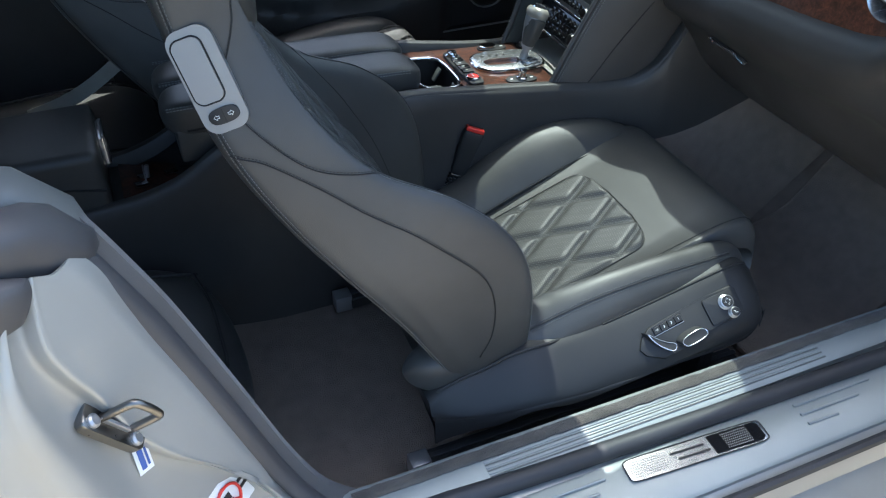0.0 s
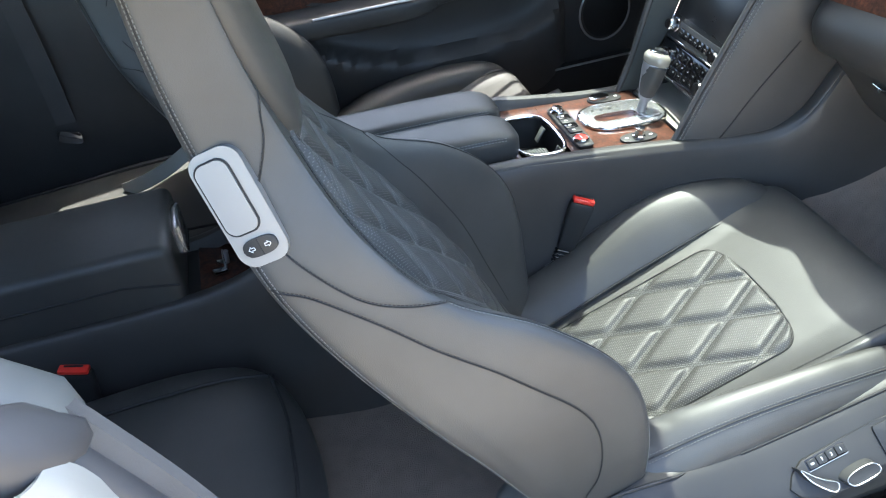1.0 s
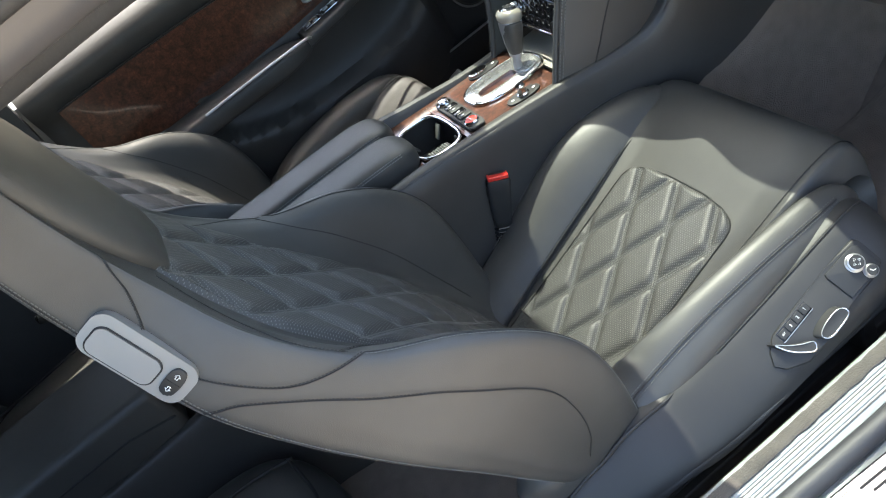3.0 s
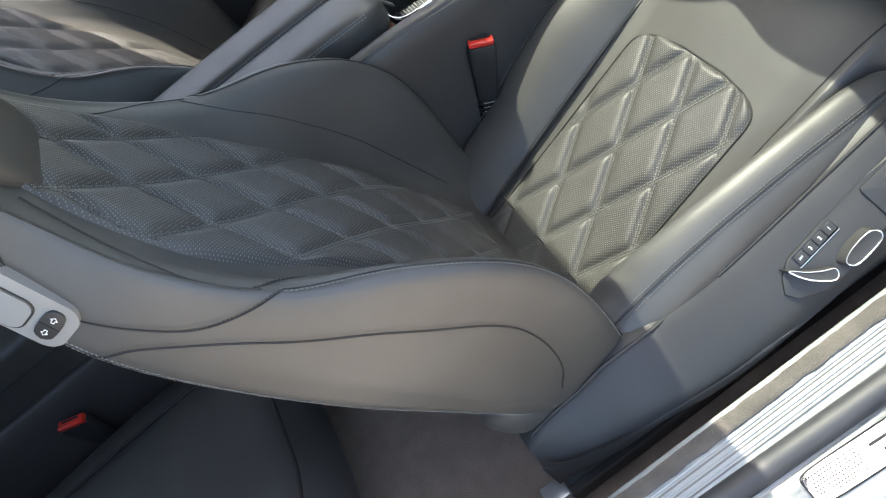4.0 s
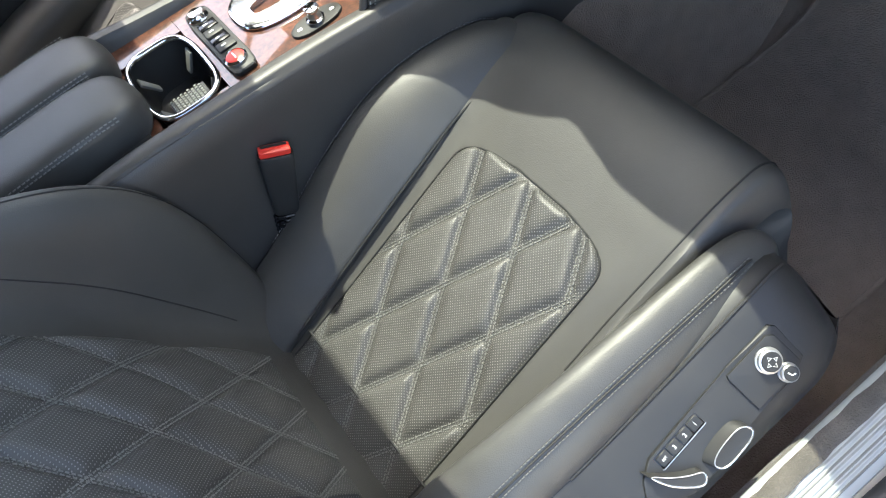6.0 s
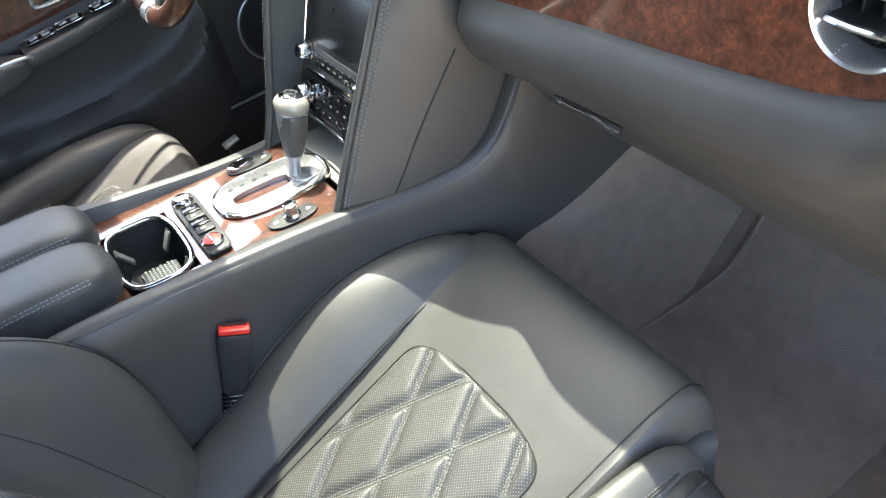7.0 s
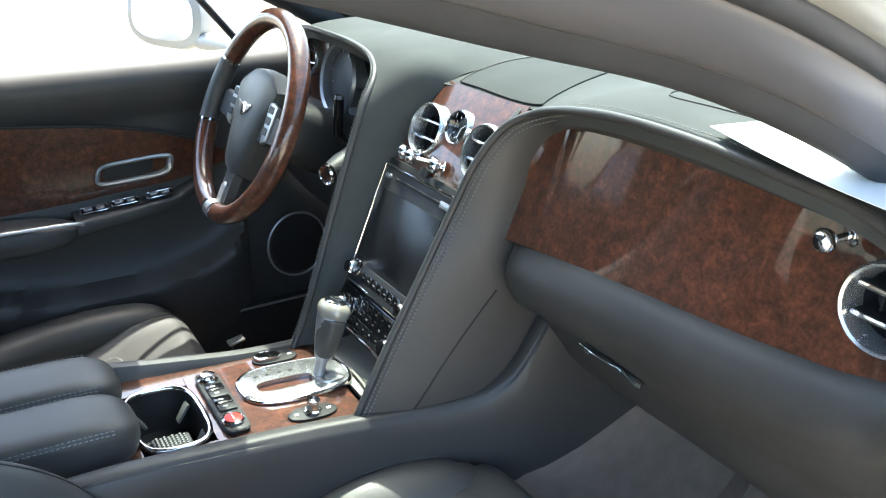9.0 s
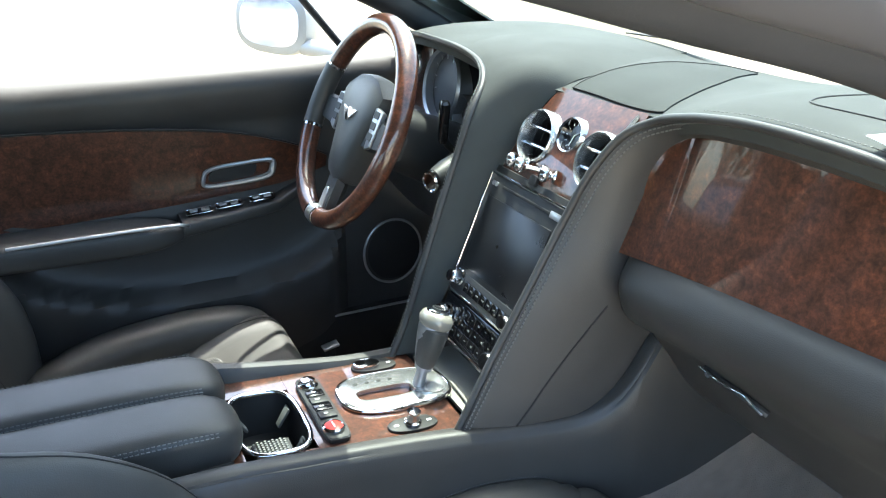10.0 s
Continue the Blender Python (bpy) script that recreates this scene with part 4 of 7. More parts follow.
latch = thing("door_latch", (-0.46, -0.80, 0.74), "bright steel striker loop bolted to the door post", "door striker")
o, _ = on_quarter((-0.468, -0.825, 0.765), 0.003)
w = Vector((0.80, -0.28, 0.50)).normalized()
v = Vector((-0.42, -0.1, 0.9))
v = (v - w * v.dot(w)).normalized()
u = v.cross(w)
part("striker_plate", slab(oval(o + w * 0.004, u, v, 0.017, 0.040, 32, 7), w, 0.012, 0.002), STEEL, latch)
part("striker_loop", rod(smooth([o + v * 0.018, o + v * 0.018 + w * 0.040, o + v * 0.012 + w * 0.048, o - v * 0.012 + w * 0.048, o - v * 0.018 + w * 0.040, o - v * 0.018], 5), 0.0046, 10), STEEL, latch)
part("striker_post", slab([o + w * 0.010 + u * p + v * q for p, q in ((-0.004, 0.022), (0.000, 0.022), (0.000, -0.026), (-0.004, -0.026))], w, 0.007, 0.001), SATIN, latch)
for s in (-1, 1):
    part("bolt", turned([(0.0075, 0), (0.0075, 0.003), (0.005, 0.005), (0.001, 0.005)], o + w * 0.004 + v * 0.028 * s - u * 0.007, w, 24), SATIN, latch)


def sticker(name, at, u, v, a, b, base, label, bars):
    u, v = Vector(u).normalized(), Vector(v).normalized()
    n = u.cross(v)
    n = n if n.y < 0 else -n
    root = thing(name, at, label, "sticker")
    o = Vector(at)
    part("sheet", slab([o + u * p + v * q for p, q in ((-a, -b), (a, -b), (a, b), (-a, b))], n, 0.0012, 0), base, root)
    for p, q, wide, high, mat in bars:
        c = o + n * 0.0012 + u * p + v * q
        part("printed_bar", slab([c + u * s * wide + v * t * high for s, t in ((-1, -1), (1, -1), (1, 1), (-1, 1))], n, 0.0008, 0), mat, root)
    return root, o + n * 0.0016, u, v, n


def across(n, up):
    v = Vector(up)
    v = (v - n * v.dot(n)).normalized()
    return v.cross(n), v


at, n = on_quarter((-0.453, -0.818, 0.701), 0.005)
u, v = across(n, (-0.05, 0.2, 1))
sticker("paint_label", at, u, v, 0.009, 0.020, WHITE, "small white paint code label with blue print on the door post", ((-0.002, 0, 0.003, 0.014, BLUE), (0.0045, 0, 0.0012, 0.012, BLUE)))
at, n = on_quarter((-0.372, -0.795, 0.545), 0.0025)
u, v = across(n, (-0.1, 0, 1))
root, o, u, v, n = sticker("warning_label", at, u, v, 0.0462, 0.0317, WHITE, "white and yellow airbag warning label with red ring", ((-0.0383, 0, 0.0079, 0.0317, YELLOW), (0.0290, 0.0053, 0.0106, 0.0026, PLASTIC), (0.0290, -0.0053, 0.0106, 0.0026, PLASTIC), (-0.0053, 0.0040, 0.0066, 0.0053, PLASTIC), (-0.0053, -0.0079, 0.0079, 0.0040, PLASTIC)))
part("red_ring", rod([o + u * (-0.0053 + 0.0211 * math.cos(a)) + v * 0.0211 * math.sin(a) + n * 0.0005 for a in (2 * math.pi * i / 36 for i in range(36))], 0.0021, 6, True), RED, root)
part("red_slash", rod([o + u * -0.0198 + v * 0.0145 + n * 0.0008, o + u * 0.0092 + v * -0.0145 + n * 0.0008], 0.0021, 6), RED, root)

# window sill and rubber corner behind the doorway
structure("quarter_window_sill", lofted([oval(q, (0, 1, 0), (0.35, 0, 1), a, b, 24, 3) for q, a, b in ((Vector((-0.442, -0.700, 0.918)), 0.012, 0.010), (Vector((-0.455, -0.702, 0.930)), 0.028, 0.026), (Vector((-0.50, -0.708, 0.970)), 0.034, 0.034), (Vector((-0.60, -0.72, 1.005)), 0.036, 0.036), (Vector((-1.1, -0.72, 1.01)), 0.036, 0.036))]), SILL_GREY, "pale silver sill of the rear side window", "window sill")
structure("rubber_corner", lofted([oval(q, (0.25, 1, 0), (0.55, 0, 1), a, b, 24, 3.0) for q, a, b in ((Vector((-0.438, -0.728, 0.912)), 0.010, 0.006), (Vector((-0.446, -0.732, 0.919)), 0.022, 0.018), (Vector((-0.462, -0.742, 0.929)), 0.030, 0.026), (Vector((-0.485, -0.755, 0.950)), 0.036, 0.038), (Vector((-0.510, -0.768, 0.956)), 0.040, 0.048), (Vector((-0.56, -0.785, 0.958)), 0.044, 0.052), (Vector((-0.80, -0.80, 0.958)), 0.044, 0.052))]), SEAL_GREY, "moulded grey rubber corner at the top of the door post", "seal")
structure("rubber_lobe", lofted([oval(q, (0.25, 1, 0), (0.3, 0, 1), a, b, 20, 2.4) for q, a, b in ((Vector((-0.490, -0.800, 0.932)), 0.006, 0.008), (Vector((-0.498, -0.806, 0.932)), 0.016, 0.022), (Vector((-0.52, -0.815, 0.935)), 0.022, 0.030), (Vector((-0.58, -0.83, 0.940)), 0.024, 0.032))]), SEAL_GREY, "shiny folded lip of the rubber corner", "seal")
structure("post_trim", sheet([[Vector((q.x + 0.004, q.y + 0.012, q.z)), Vector((q.x + 0.018, q.y + 0.026, q.z)), Vector((q.x + 0.019, q.y + 0.040, q.z - 0.004)), Vector((q.x + 0.008, q.y + 0.050, q.z - 0.01)), Vector((q.x - 0.3, q.y + 0.055, q.z - 0.02)), Vector((-1.35, q.y + 0.055, q.z - 0.02))] for q in line], 0.003), LINING, "dark trim behind the door post", "trim")

# roof: outer skin, lining, side rails and front pillars
def rail(x):
    """Lower edge of the roof rail and front pillar: distance from the middle, and height."""
    near = [rail_keys(x + d) for d in (-0.06, -0.03, 0.0, 0.03, 0.06)]
    return sum(q[0] for q in near) / 5, sum(q[1] for q in near) / 5


def rail_keys(x):
    return at_curve([(-1.3, 0.58, 1.215), (-0.7, 0.612, 1.258), (-0.22, 0.620, 1.268), (0.0, 0.620, 1.276), (0.16, 0.620, 1.254), (0.25, 0.620, 1.230), (0.35, 0.621, 1.208), (0.43, 0.623, 1.188), (0.57, 0.630, 1.135), (0.70, 0.640, 1.073), (0.85, 0.66, 0.99), (1.15, 0.71, 0.84)], x)


for side in (-1, 1):
    xs = [-1.3 + 2.4 * i / 96 for i in range(97)]

    def strip(pts, n=3):
        return [smooth([Vector((x, side * (rail(x)[0] + a), rail(x)[1] + b)) for a, b in pts], n) for x in xs]

    structure("pillar_lining", sheet(strip(((-0.045, 0.050), (-0.040, 0.020), (-0.022, 0.004), (-0.004, 0.0), (0.006, 0.006), (0.015, 0.017))), 0.003), RUBBER, "dark lining of the roof rail and front pillar", "trim")
    structure("pillar_trim", sheet(strip(((0.0155, 0.0155), (0.020, 0.018), (0.030, 0.030), (0.036, 0.046), (0.034, 0.054))), 0.003), PILLAR, "grey moulded trim along the roof rail", "trim")
    structure("roof_seal", rod([Vector((x, side * (rail(x)[0] + 0.040), rail(x)[1] + 0.058)) for x in xs], 0.0115, 10), RUBBER, "dark rubber seal along the roof rail", "seal")
    structure("roof_rail", sheet(strip(((0.044, 0.064), (0.056, 0.066), (0.066, 0.076), (0.062, 0.090), (0.040, 0.104), (0.0, 0.112), (-0.045, 0.112))), 0.004), SILVER, "silver painted roof rail and front pillar", "body panel")
HEADER_X = 0.378


def roof_z(x, y):
    e, z = rail(x)
    return z + 0.108 + 0.060 * (1 - (y / e) ** 2)


for name, mat, drop, text, xf in (("roof_skin", SILVER, 0.0, "silver painted car roof", HEADER_X), ("headliner", LINING, 0.03, "grey suede roof lining", HEADER_X - 0.012)):
    rows = [[Vector((x, e * (rail(x)[0] - 0.04), roof_z(x, e * (rail(x)[0] - 0.04)) - drop)) for e in (-1 + 2 * j / 20 for j in range(21))] for x in (-1.3 + (xf + 1.3) * i / 24 for i in range(25))]
    structure(name, sheet(rows, 0.008), mat, text, "roof" if drop == 0 else "ceiling")
structure("rear_bulkhead", block(-1.42, -1.36, -0.75, 0.75, 0.2, 0.99, 0.01), LINING, "dark panel behind the rear seats", "wall")

# ---- driver's side of the body ----
door = thing("driver_door", (0.3, 0.75, 0.6), "black leather driver door panel with walnut inlay, closed", "car door")
POCKET = [(-0.42, 0.700), (-0.20, 0.690), (-0.12, 0.652), (-0.066, 0.600), (0.083, 0.552), (0.22, 0.537), (0.311, 0.537), (0.42, 0.549), (0.479, 0.567), (0.52, 0.588), (0.55, 0.620), (0.57, 0.66)]
DOOR_DIP = [(0.28, -0.030), (0.42, -0.048), (0.505, -0.052), (0.522, -0.046), (0.534, -0.022), (0.545, -0.004), (0.60, 0.006), (0.69, 0.000), (0.76, 0.010), (0.88, 0.012), (0.912, -0.004), (0.95, -0.012), (0.985, 0.008), (0.995, 0.03)]
rows = []
for i in range(85):
    x = -0.42 + 1.40 * i / 84
    row = []
    ledge = at_curve(POCKET, x)[0] - 0.535
    swell = 1 - min(1, max(0, (x - 0.525) / 0.05)) ** 2
    for j in range(49):
        # a bulged lower pocket, a hollow middle, a rolled top
        z = 0.30 + 0.692 * j / 48
        k = min(1, max(0, (z - ledge - 0.545) / 0.15))
        level = z - ledge * (1 - k * k * (3 - 2 * k))
        dip = at_curve(DOOR_DIP, level)[0]
        if level < 0.56:
            dip *= swell
        row.append(Vector((x, 0.722 + dip + 0.02 * max(0, x - 0.5), z + 0.022 * max(0, x) * (z > 0.93))))
    rows.append(row)
part("door_panel", sheet(rows, -0.02), HIDE_DASH, door)
wood_rows = []
for i in range(41):
    x = -0.36 + 0.90 * i / 40
    top = at_curve([(-0.4, 0.902), (-0.06, 0.898), (0.17, 0.886), (0.36, 0.860), (0.50, 0.815), (0.56, 0.785)], x)[0]
    bot = at_curve([(-0.4, 0.712), (-0.06, 0.712), (0.20, 0.722), (0.30, 0.730), (0.45, 0.745), (0.56, 0.775)], x)[0]
    wood_rows.append([Vector((x, 0.7235 - 0.0125 * j / 12, bot + (top - bot) * j / 12)) for j in range(13)])
part("walnut_inlay", sheet(wood_rows, -0.006), WOOD, door, "dark lacquered burr walnut panel")
part("inlay_seam", rod([r[-1] + Vector((0, -0.003, 0.004)) for r in wood_rows], 0.0025, 6), SEAM, door)
part("handle_cup", slab(oval((0.347, 0.7215, 0.778), (1, 0, 0.06), (0.25, 0, 1), 0.072, 0.020, 40, 4.5), (0, -1, 0), 0.006, 0.002), GLOSS, door)
part("handle_frame", rod(oval((0.347, 0.7165, 0.778), (1, 0, 0.06), (0.25, 0, 1), 0.073, 0.021, 48, 4.5), [0.0045 + 0.003 * max(0, math.cos(2 * math.pi * i / 48 + 0.3)) for i in range(48)], 8, True), SATIN, door, "satin metal handle frame")
part("door_pull", slab(oval((0.335, 0.7145, 0.780), (1, 0, 0.06), (0.25, 0, 1), 0.050, 0.015, 36, 4), (0, -1, 0), 0.006, 0.003), PLASTIC, door, "dark release lever")
part("armrest", pad([(-0.36, 0.690, 0.683, 0.05, 0.028), (-0.1, 0.688, 0.684, 0.052, 0.030), (0.12, 0.680, 0.684, 0.052, 0.032), (0.225, 0.672, 0.684, 0.048, 0.032)], 4.0), HIDE_DASH, door, "padded black leather armrest")
part("switch_ledge", lofted([oval(q, (0, 1, 0), (0, 0, 1), a, b, 24, 4) for q, a, b in ((Vector((0.215, 0.690, 0.690)), 0.040, 0.018), (Vector((0.32, 0.694, 0.697)), 0.034, 0.016), (Vector((0.42, 0.702, 0.708)), 0.026, 0.014), (Vector((0.47, 0.712, 0.730)), 0.020, 0.012), (Vector((0.50, 0.722, 0.765)), 0.012, 0.010))]), HIDE_DASH, door)
for x, dz in ((0.255, 0.0), (0.315, 0.006), (0.385, 0.012)):
    swp = part("window_switch", block(-0.026, 0.026, -0.010, 0.010, 0, 0.005, 0.002, 2, pose(x, 0.688, 0.7125 + dz, 12, -4, 0)), GLOSS, door, "black rocker set with bright rim")
    part("switch_rim", rod(oval((x, 0.688, 0.7165 + dz), (1, 0, 0.08), (0, 1, 0.2), 0.027, 0.011, 28, 8), 0.0014, 6, True), CHROME, swp)
    for s in (-0.012, 0.012):
        part("rocker", block(-0.008, 0.008, -0.006, 0.006, 0, 0.004, 0.0015, 1, pose(x + s, 0.688, 0.7165 + dz, 12, -4, 0)), SATIN, swp)
# the sun's streak along this edge is modelled as a satin strip
part("sunlit_armrest_edge", rod(smooth([(-0.10, 0.642, 0.708), (0.10, 0.636, 0.712), (0.20, 0.632, 0.712), (0.225, 0.640, 0.704)], 6), 0.0035, 8), SATIN, door, "bright strip standing in for sun on the armrest edge")
part("speaker_rim", rod([Vector((0.698 + 0.074 * math.cos(a), 0.7225, 0.536 + 0.081 * math.sin(a))) for a in (2 * math.pi * i / 48 for i in range(48))], 0.0030, 8, True), SATIN, door, "thin bright loudspeaker ring")
part("speaker_grille", turned([(0.073, -0.02), (0.073, 0.0), (0.05, 0.002), (0.004, 0.003)], (0.698, 0.7255, 0.536), (0, -1, 0), 48), PLASTIC, door, "dark perforated loudspeaker cover")
structure("driver_sill", lofted([[Vector((x, y, z)) for y, z in ((0.74, 0.2), (0.735, 0.400), (0.715, 0.413), (0.690, 0.410), (0.685, 0.395), (0.685, 0.20))] for x in (-0.5, 0.2, 1.1)]), PLASTIC, "dark sill along the driver door", "door sill")
structure("driver_sill_strip", rod([(0.30, 0.688, 0.411), (0.6, 0.688, 0.412), (0.95, 0.688, 0.413)], 0.0032, 8), SATIN, "thin bright strip on the driver sill", "trim")
# Rows above 1.02 are added to keep sun off the rear cushion.
structure("driver_quarter", sheet([[Vector((x, 0.735 - 0.03 * math.sin(math.pi * (z - 0.3) / 0.72), z)) for x in (-1.36, -1.1, -0.8, -0.6, -0.43)] for z in (0.25, 0.4, 0.55, 0.7, 0.85, 0.95, 1.02, 1.09, 1.17)], -0.02), HIDE_DASH, "dark leather rear side panel, raised to block sun", "trim")
structure("driver_body_side", lofted([[Vector((x, y, z)) for y, z in ((0.752, 0.18), (0.752, 0.955), (0.79, 0.968), (0.87, 0.945), (0.95, 0.86), (0.98, 0.6), (0.96, 0.3), (0.9, 0.2))] for x in (-1.42, -0.6, 0.2, 0.8, 1.25)]), SILVER, "silver painted driver side of the car body", "body panel")
# Spread over the rear side window opening to block sun on the seat.
structure("driver_rear_pillar", sheet([[Vector((x, 0.733 - 0.135 * k - 0.02 * k * k, 0.985 + 0.30 * k)) for x in (-1.38, -1.1, -0.85, -0.68, -0.60 - 0.10 * k)] for k in (0, 0.25, 0.5, 0.75, 1.0)], -0.02), LINING, "dark lined rear pillar on the driver side, widened to block sun", "trim")


# ---- dashboard ----
def start_line(y):
    """Rear edge of the dashboard top across the car: place along the car and height."""
    return at_curve([(-0.78, 0.595, 1.040), (-0.64, 0.632, 1.072), (-0.53, 0.640, 1.083), (-0.43, 0.645, 1.087), (-0.34, 0.650, 1.085), (-0.26, 0.655, 1.076), (-0.20, 0.672, 1.059), (-0.14, 0.702, 1.046), (-0.08, 0.705, 1.041), (0.0, 0.702, 1.041), (0.08, 0.698, 1.041), (0.13, 0.675, 1.045), (0.18, 0.655, 1.056), (0.26, 0.648, 1.070), (0.35, 0.650, 1.076), (0.50, 0.660, 1.074), (0.62, 0.685, 1.055), (0.78, 0.72, 1.02)], y)


def smooth_flat(pts):
    return [(q.x, q.y) for q in smooth([Vector((a, b, 0)) for a, b in pts], 6)]


dash = thing("dashboard", (0.75, 0, 0.9), "black leather dashboard with stitched edges and burr walnut fascia", "dashboard")
rows = []
for j in range(97):
    y = -0.76 + 1.50 * j / 96
    x0, z0 = start_line(y)
    mid = math.exp(-((y + 0.01) / 0.16) ** 2)
    row = []
    for i in range(19):
        s = i / 18
        x = x0 + (1.13 - x0) * s
        rise = at_curve([(0, 0.0), (0.08, 0.010), (0.3, 0.016), (0.7, 0.006), (1.0, -0.03)], s)[0]
        fill = mid * 0.016 * min(1, s * 2.2)
        row.append(Vector((x, y, z0 + rise + fill + (1.075 - z0) * s * 0.6 * (1 - mid))))
    rows.append(row)
part("dash_top", sheet(rows, 0.02), HIDE_TOP, dash, "grey-black leather dash top")
# middle panel between the two ridges
rows = []
for j in range(33):
    row = []
    for i in range(17):
        s = i / 16
        x = 0.712 + 0.25 * s
        yy = (-0.138 + 0.085 * s) + (0.196 - 0.035 * s - 0.10 * s**4) * j / 32
        x0, z0 = start_line(yy)
        t = (x - x0) / (1.13 - x0)
        mid = math.exp(-((yy + 0.01) / 0.16) ** 2)
        rise = at_curve([(0, 0.0), (0.08, 0.010), (0.3, 0.016), (0.7, 0.006), (1.0, -0.03)], t)[0]
        row.append(Vector((x, yy, z0 + rise + mid * 0.016 * min(1, t * 2.2) + (1.075 - z0) * t * 0.6 * (1 - mid) + 0.0022)))
    rows.append(row)
part("centre_cover", sheet(rows, 0.004), COVER, dash, "dark perforated cover in the middle of the dash top")
lid = []
for x, y in smooth_flat([(0.90, -0.335), (0.80, -0.315), (0.755, -0.318), (0.735, -0.340), (0.730, -0.40), (0.730, -0.50), (0.728, -0.60)]):
    x0, z0 = start_line(y)
    t = (x - x0) / (1.13 - x0)
    mid = math.exp(-((y + 0.01) / 0.16) ** 2)
    rise = at_curve([(0, 0.0), (0.08, 0.010), (0.3, 0.016), (0.7, 0.006), (1.0, -0.03)], t)[0]
    lid.append(Vector((x, y, z0 + rise + mid * 0.016 * min(1, t * 2.2) + (1.075 - z0) * t * 0.6 * (1 - mid) + 0.0004)))
part("airbag_outline", rod(lid, 0.0012, 6), SEAM, dash)
border = [r[0] for r in rows] + rows[-1][1:] + [r[-1] for r in rows[::-1]]
part("cover_seam", rod([q + Vector((0, 0, 0.0006)) for q in border], 0.0009, 6), SEAM, dash)

slot = []
for k in range(25):
    y = 0.30 - 0.46 * k / 24
    slot.append(Vector((1.035 - 0.25 * y * y, y, 1.084 - 0.02 * (y + 0.01) ** 2)))
part("defroster_slot", sheet([[q + Vector((0.016, 0, -0.001)), q, q + Vector((-0.016, 0, 0.001))] for q in slot], -0.002), SEAM, dash, "dark defroster slot below the windscreen")
# ridge from the console up the stack and along the passenger side
CREST = [(0.435, -0.118, 0.632), (0.490, -0.112, 0.730), (0.540, -0.111, 0.820), (0.588, -0.111, 0.908), (0.616, -0.126, 0.980), (0.642, -0.150, 1.031), (0.664, -0.184, 1.055), (0.658, -0.232, 1.069), (0.650, -0.275, 1.078), (0.650, -0.34, 1.085), (0.645, -0.43, 1.087), (0.640, -0.53, 1.083), (0.632, -0.64, 1.072), (0.597, -0.76, 1.043)]
INSET = [(0.720, -0.160, 0.640), (0.735, -0.166, 0.730), (0.715, -0.164, 0.815), (0.678, -0.158, 0.890), (0.678, -0.160, 0.965), (0.682, -0.175, 1.005), (0.685, -0.200, 1.030), (0.682, -0.235, 1.044), (0.680, -0.285, 1.050), (0.678, -0.35, 1.053), (0.676, -0.43, 1.053), (0.673, -0.53, 1.050), (0.668, -0.64, 1.040), (0.638, -0.76, 1.010)]
crest, inset_line = smooth(CREST, 8), smooth(INSET, 8)
rows = []
for a, b in zip(crest, inset_line):
    d = b - a
    out = Vector((-0.25, -0.6, 0.1))
    rows.append([a + d * s + out.normalized() * (0.012 * math.sin(math.pi * s)) * min(1, d.length * 8) for s in (0, 0.03, 0.09, 0.2, 0.35, 0.5, 0.65, 0.8, 0.9, 1.0)])
ridge = part("passenger_ridge", sheet(rows, 0.006), HIDE_DASH, dash, "stitched black leather ridge sweeping from console to fascia")
part("ridge_roll", rod(crest, 0.0055, 10), HIDE_DASH, dash)
bpy.context.view_layer.update()
seam_line = []
for q in smooth([(0.641, -0.16, 0.801), (0.588, -0.16, 0.736), (0.531, -0.155, 0.659), (0.516, -0.15, 0.638)], 6):
    ok, near, nrm, _ = ridge.closest_point_on_mesh(q - dash.location)
    seam_line.append(near + dash.location)
part("ridge_seam", rod(seam_line, 0.0016, 6), SEAM, dash)
for k, lift in ((0.010, 1), (0.017, 1)):
    bm = bmesh.new()
    stitched(bm, [a + (b - a).normalized() * k + Vector((-0.35, -0.7, 0.25)) * 0.0068 for a, b in zip(crest, inset_line)], (-0.5, -0.6, 0.5), 0.006, 0.0042, 0.0010)
    part("ridge_stitching", bm, THREAD_PALE, dash)
bm = bmesh.new()
stitched(bm, [a + Vector((0.012, 0.0, 0.0065)) for a in crest[60:]], (0, 0, 1), 0.006, 0.0042, 0.0010)
part("ridge_stitching", bm, THREAD_PALE, dash)
# matching ridge on the driver's side of the stack
LEFT = [(0.440, 0.112, 0.632), (0.470, 0.119, 0.690), (0.505, 0.124, 0.790), (0.548, 0.130, 0.910), (0.585, 0.140, 1.000), (0.622, 0.168, 1.043), (0.645, 0.225, 1.064), (0.649, 0.30, 1.075), (0.652, 0.40, 1.077), (0.662, 0.52, 1.073), (0.69, 0.64, 1.05)]
LEFT_IN = [(0.480, 0.104, 0.632), (0.510, 0.104, 0.690), (0.560, 0.104, 0.790), (0.612, 0.104, 0.905), (0.664, 0.100, 0.985), (0.708, 0.078, 1.044), (0.775, 0.078, 1.0605), (0.900, 0.107, 1.068), (1.02, 0.16, 1.067)]
la, lb = smooth(LEFT, 8), smooth(LEFT_IN, 8)
rows = []
for a, b in zip(la[:65], lb):
    rows.append([a.lerp(b, s) + (Vector((-0.5, -0.3, 0.5)) * 0.010 + Vector((0, 0, 0.016)) * min(1, max(0, a.z - 1.0) / 0.06)) * math.sin(math.pi * s) for s in (0, 0.06, 0.14, 0.25, 0.4, 0.55, 0.7, 0.85, 1.0)])
part("driver_ridge", sheet(rows, 0.006), HIDE_TOP, dash, "black leather ridge between stack and instruments")
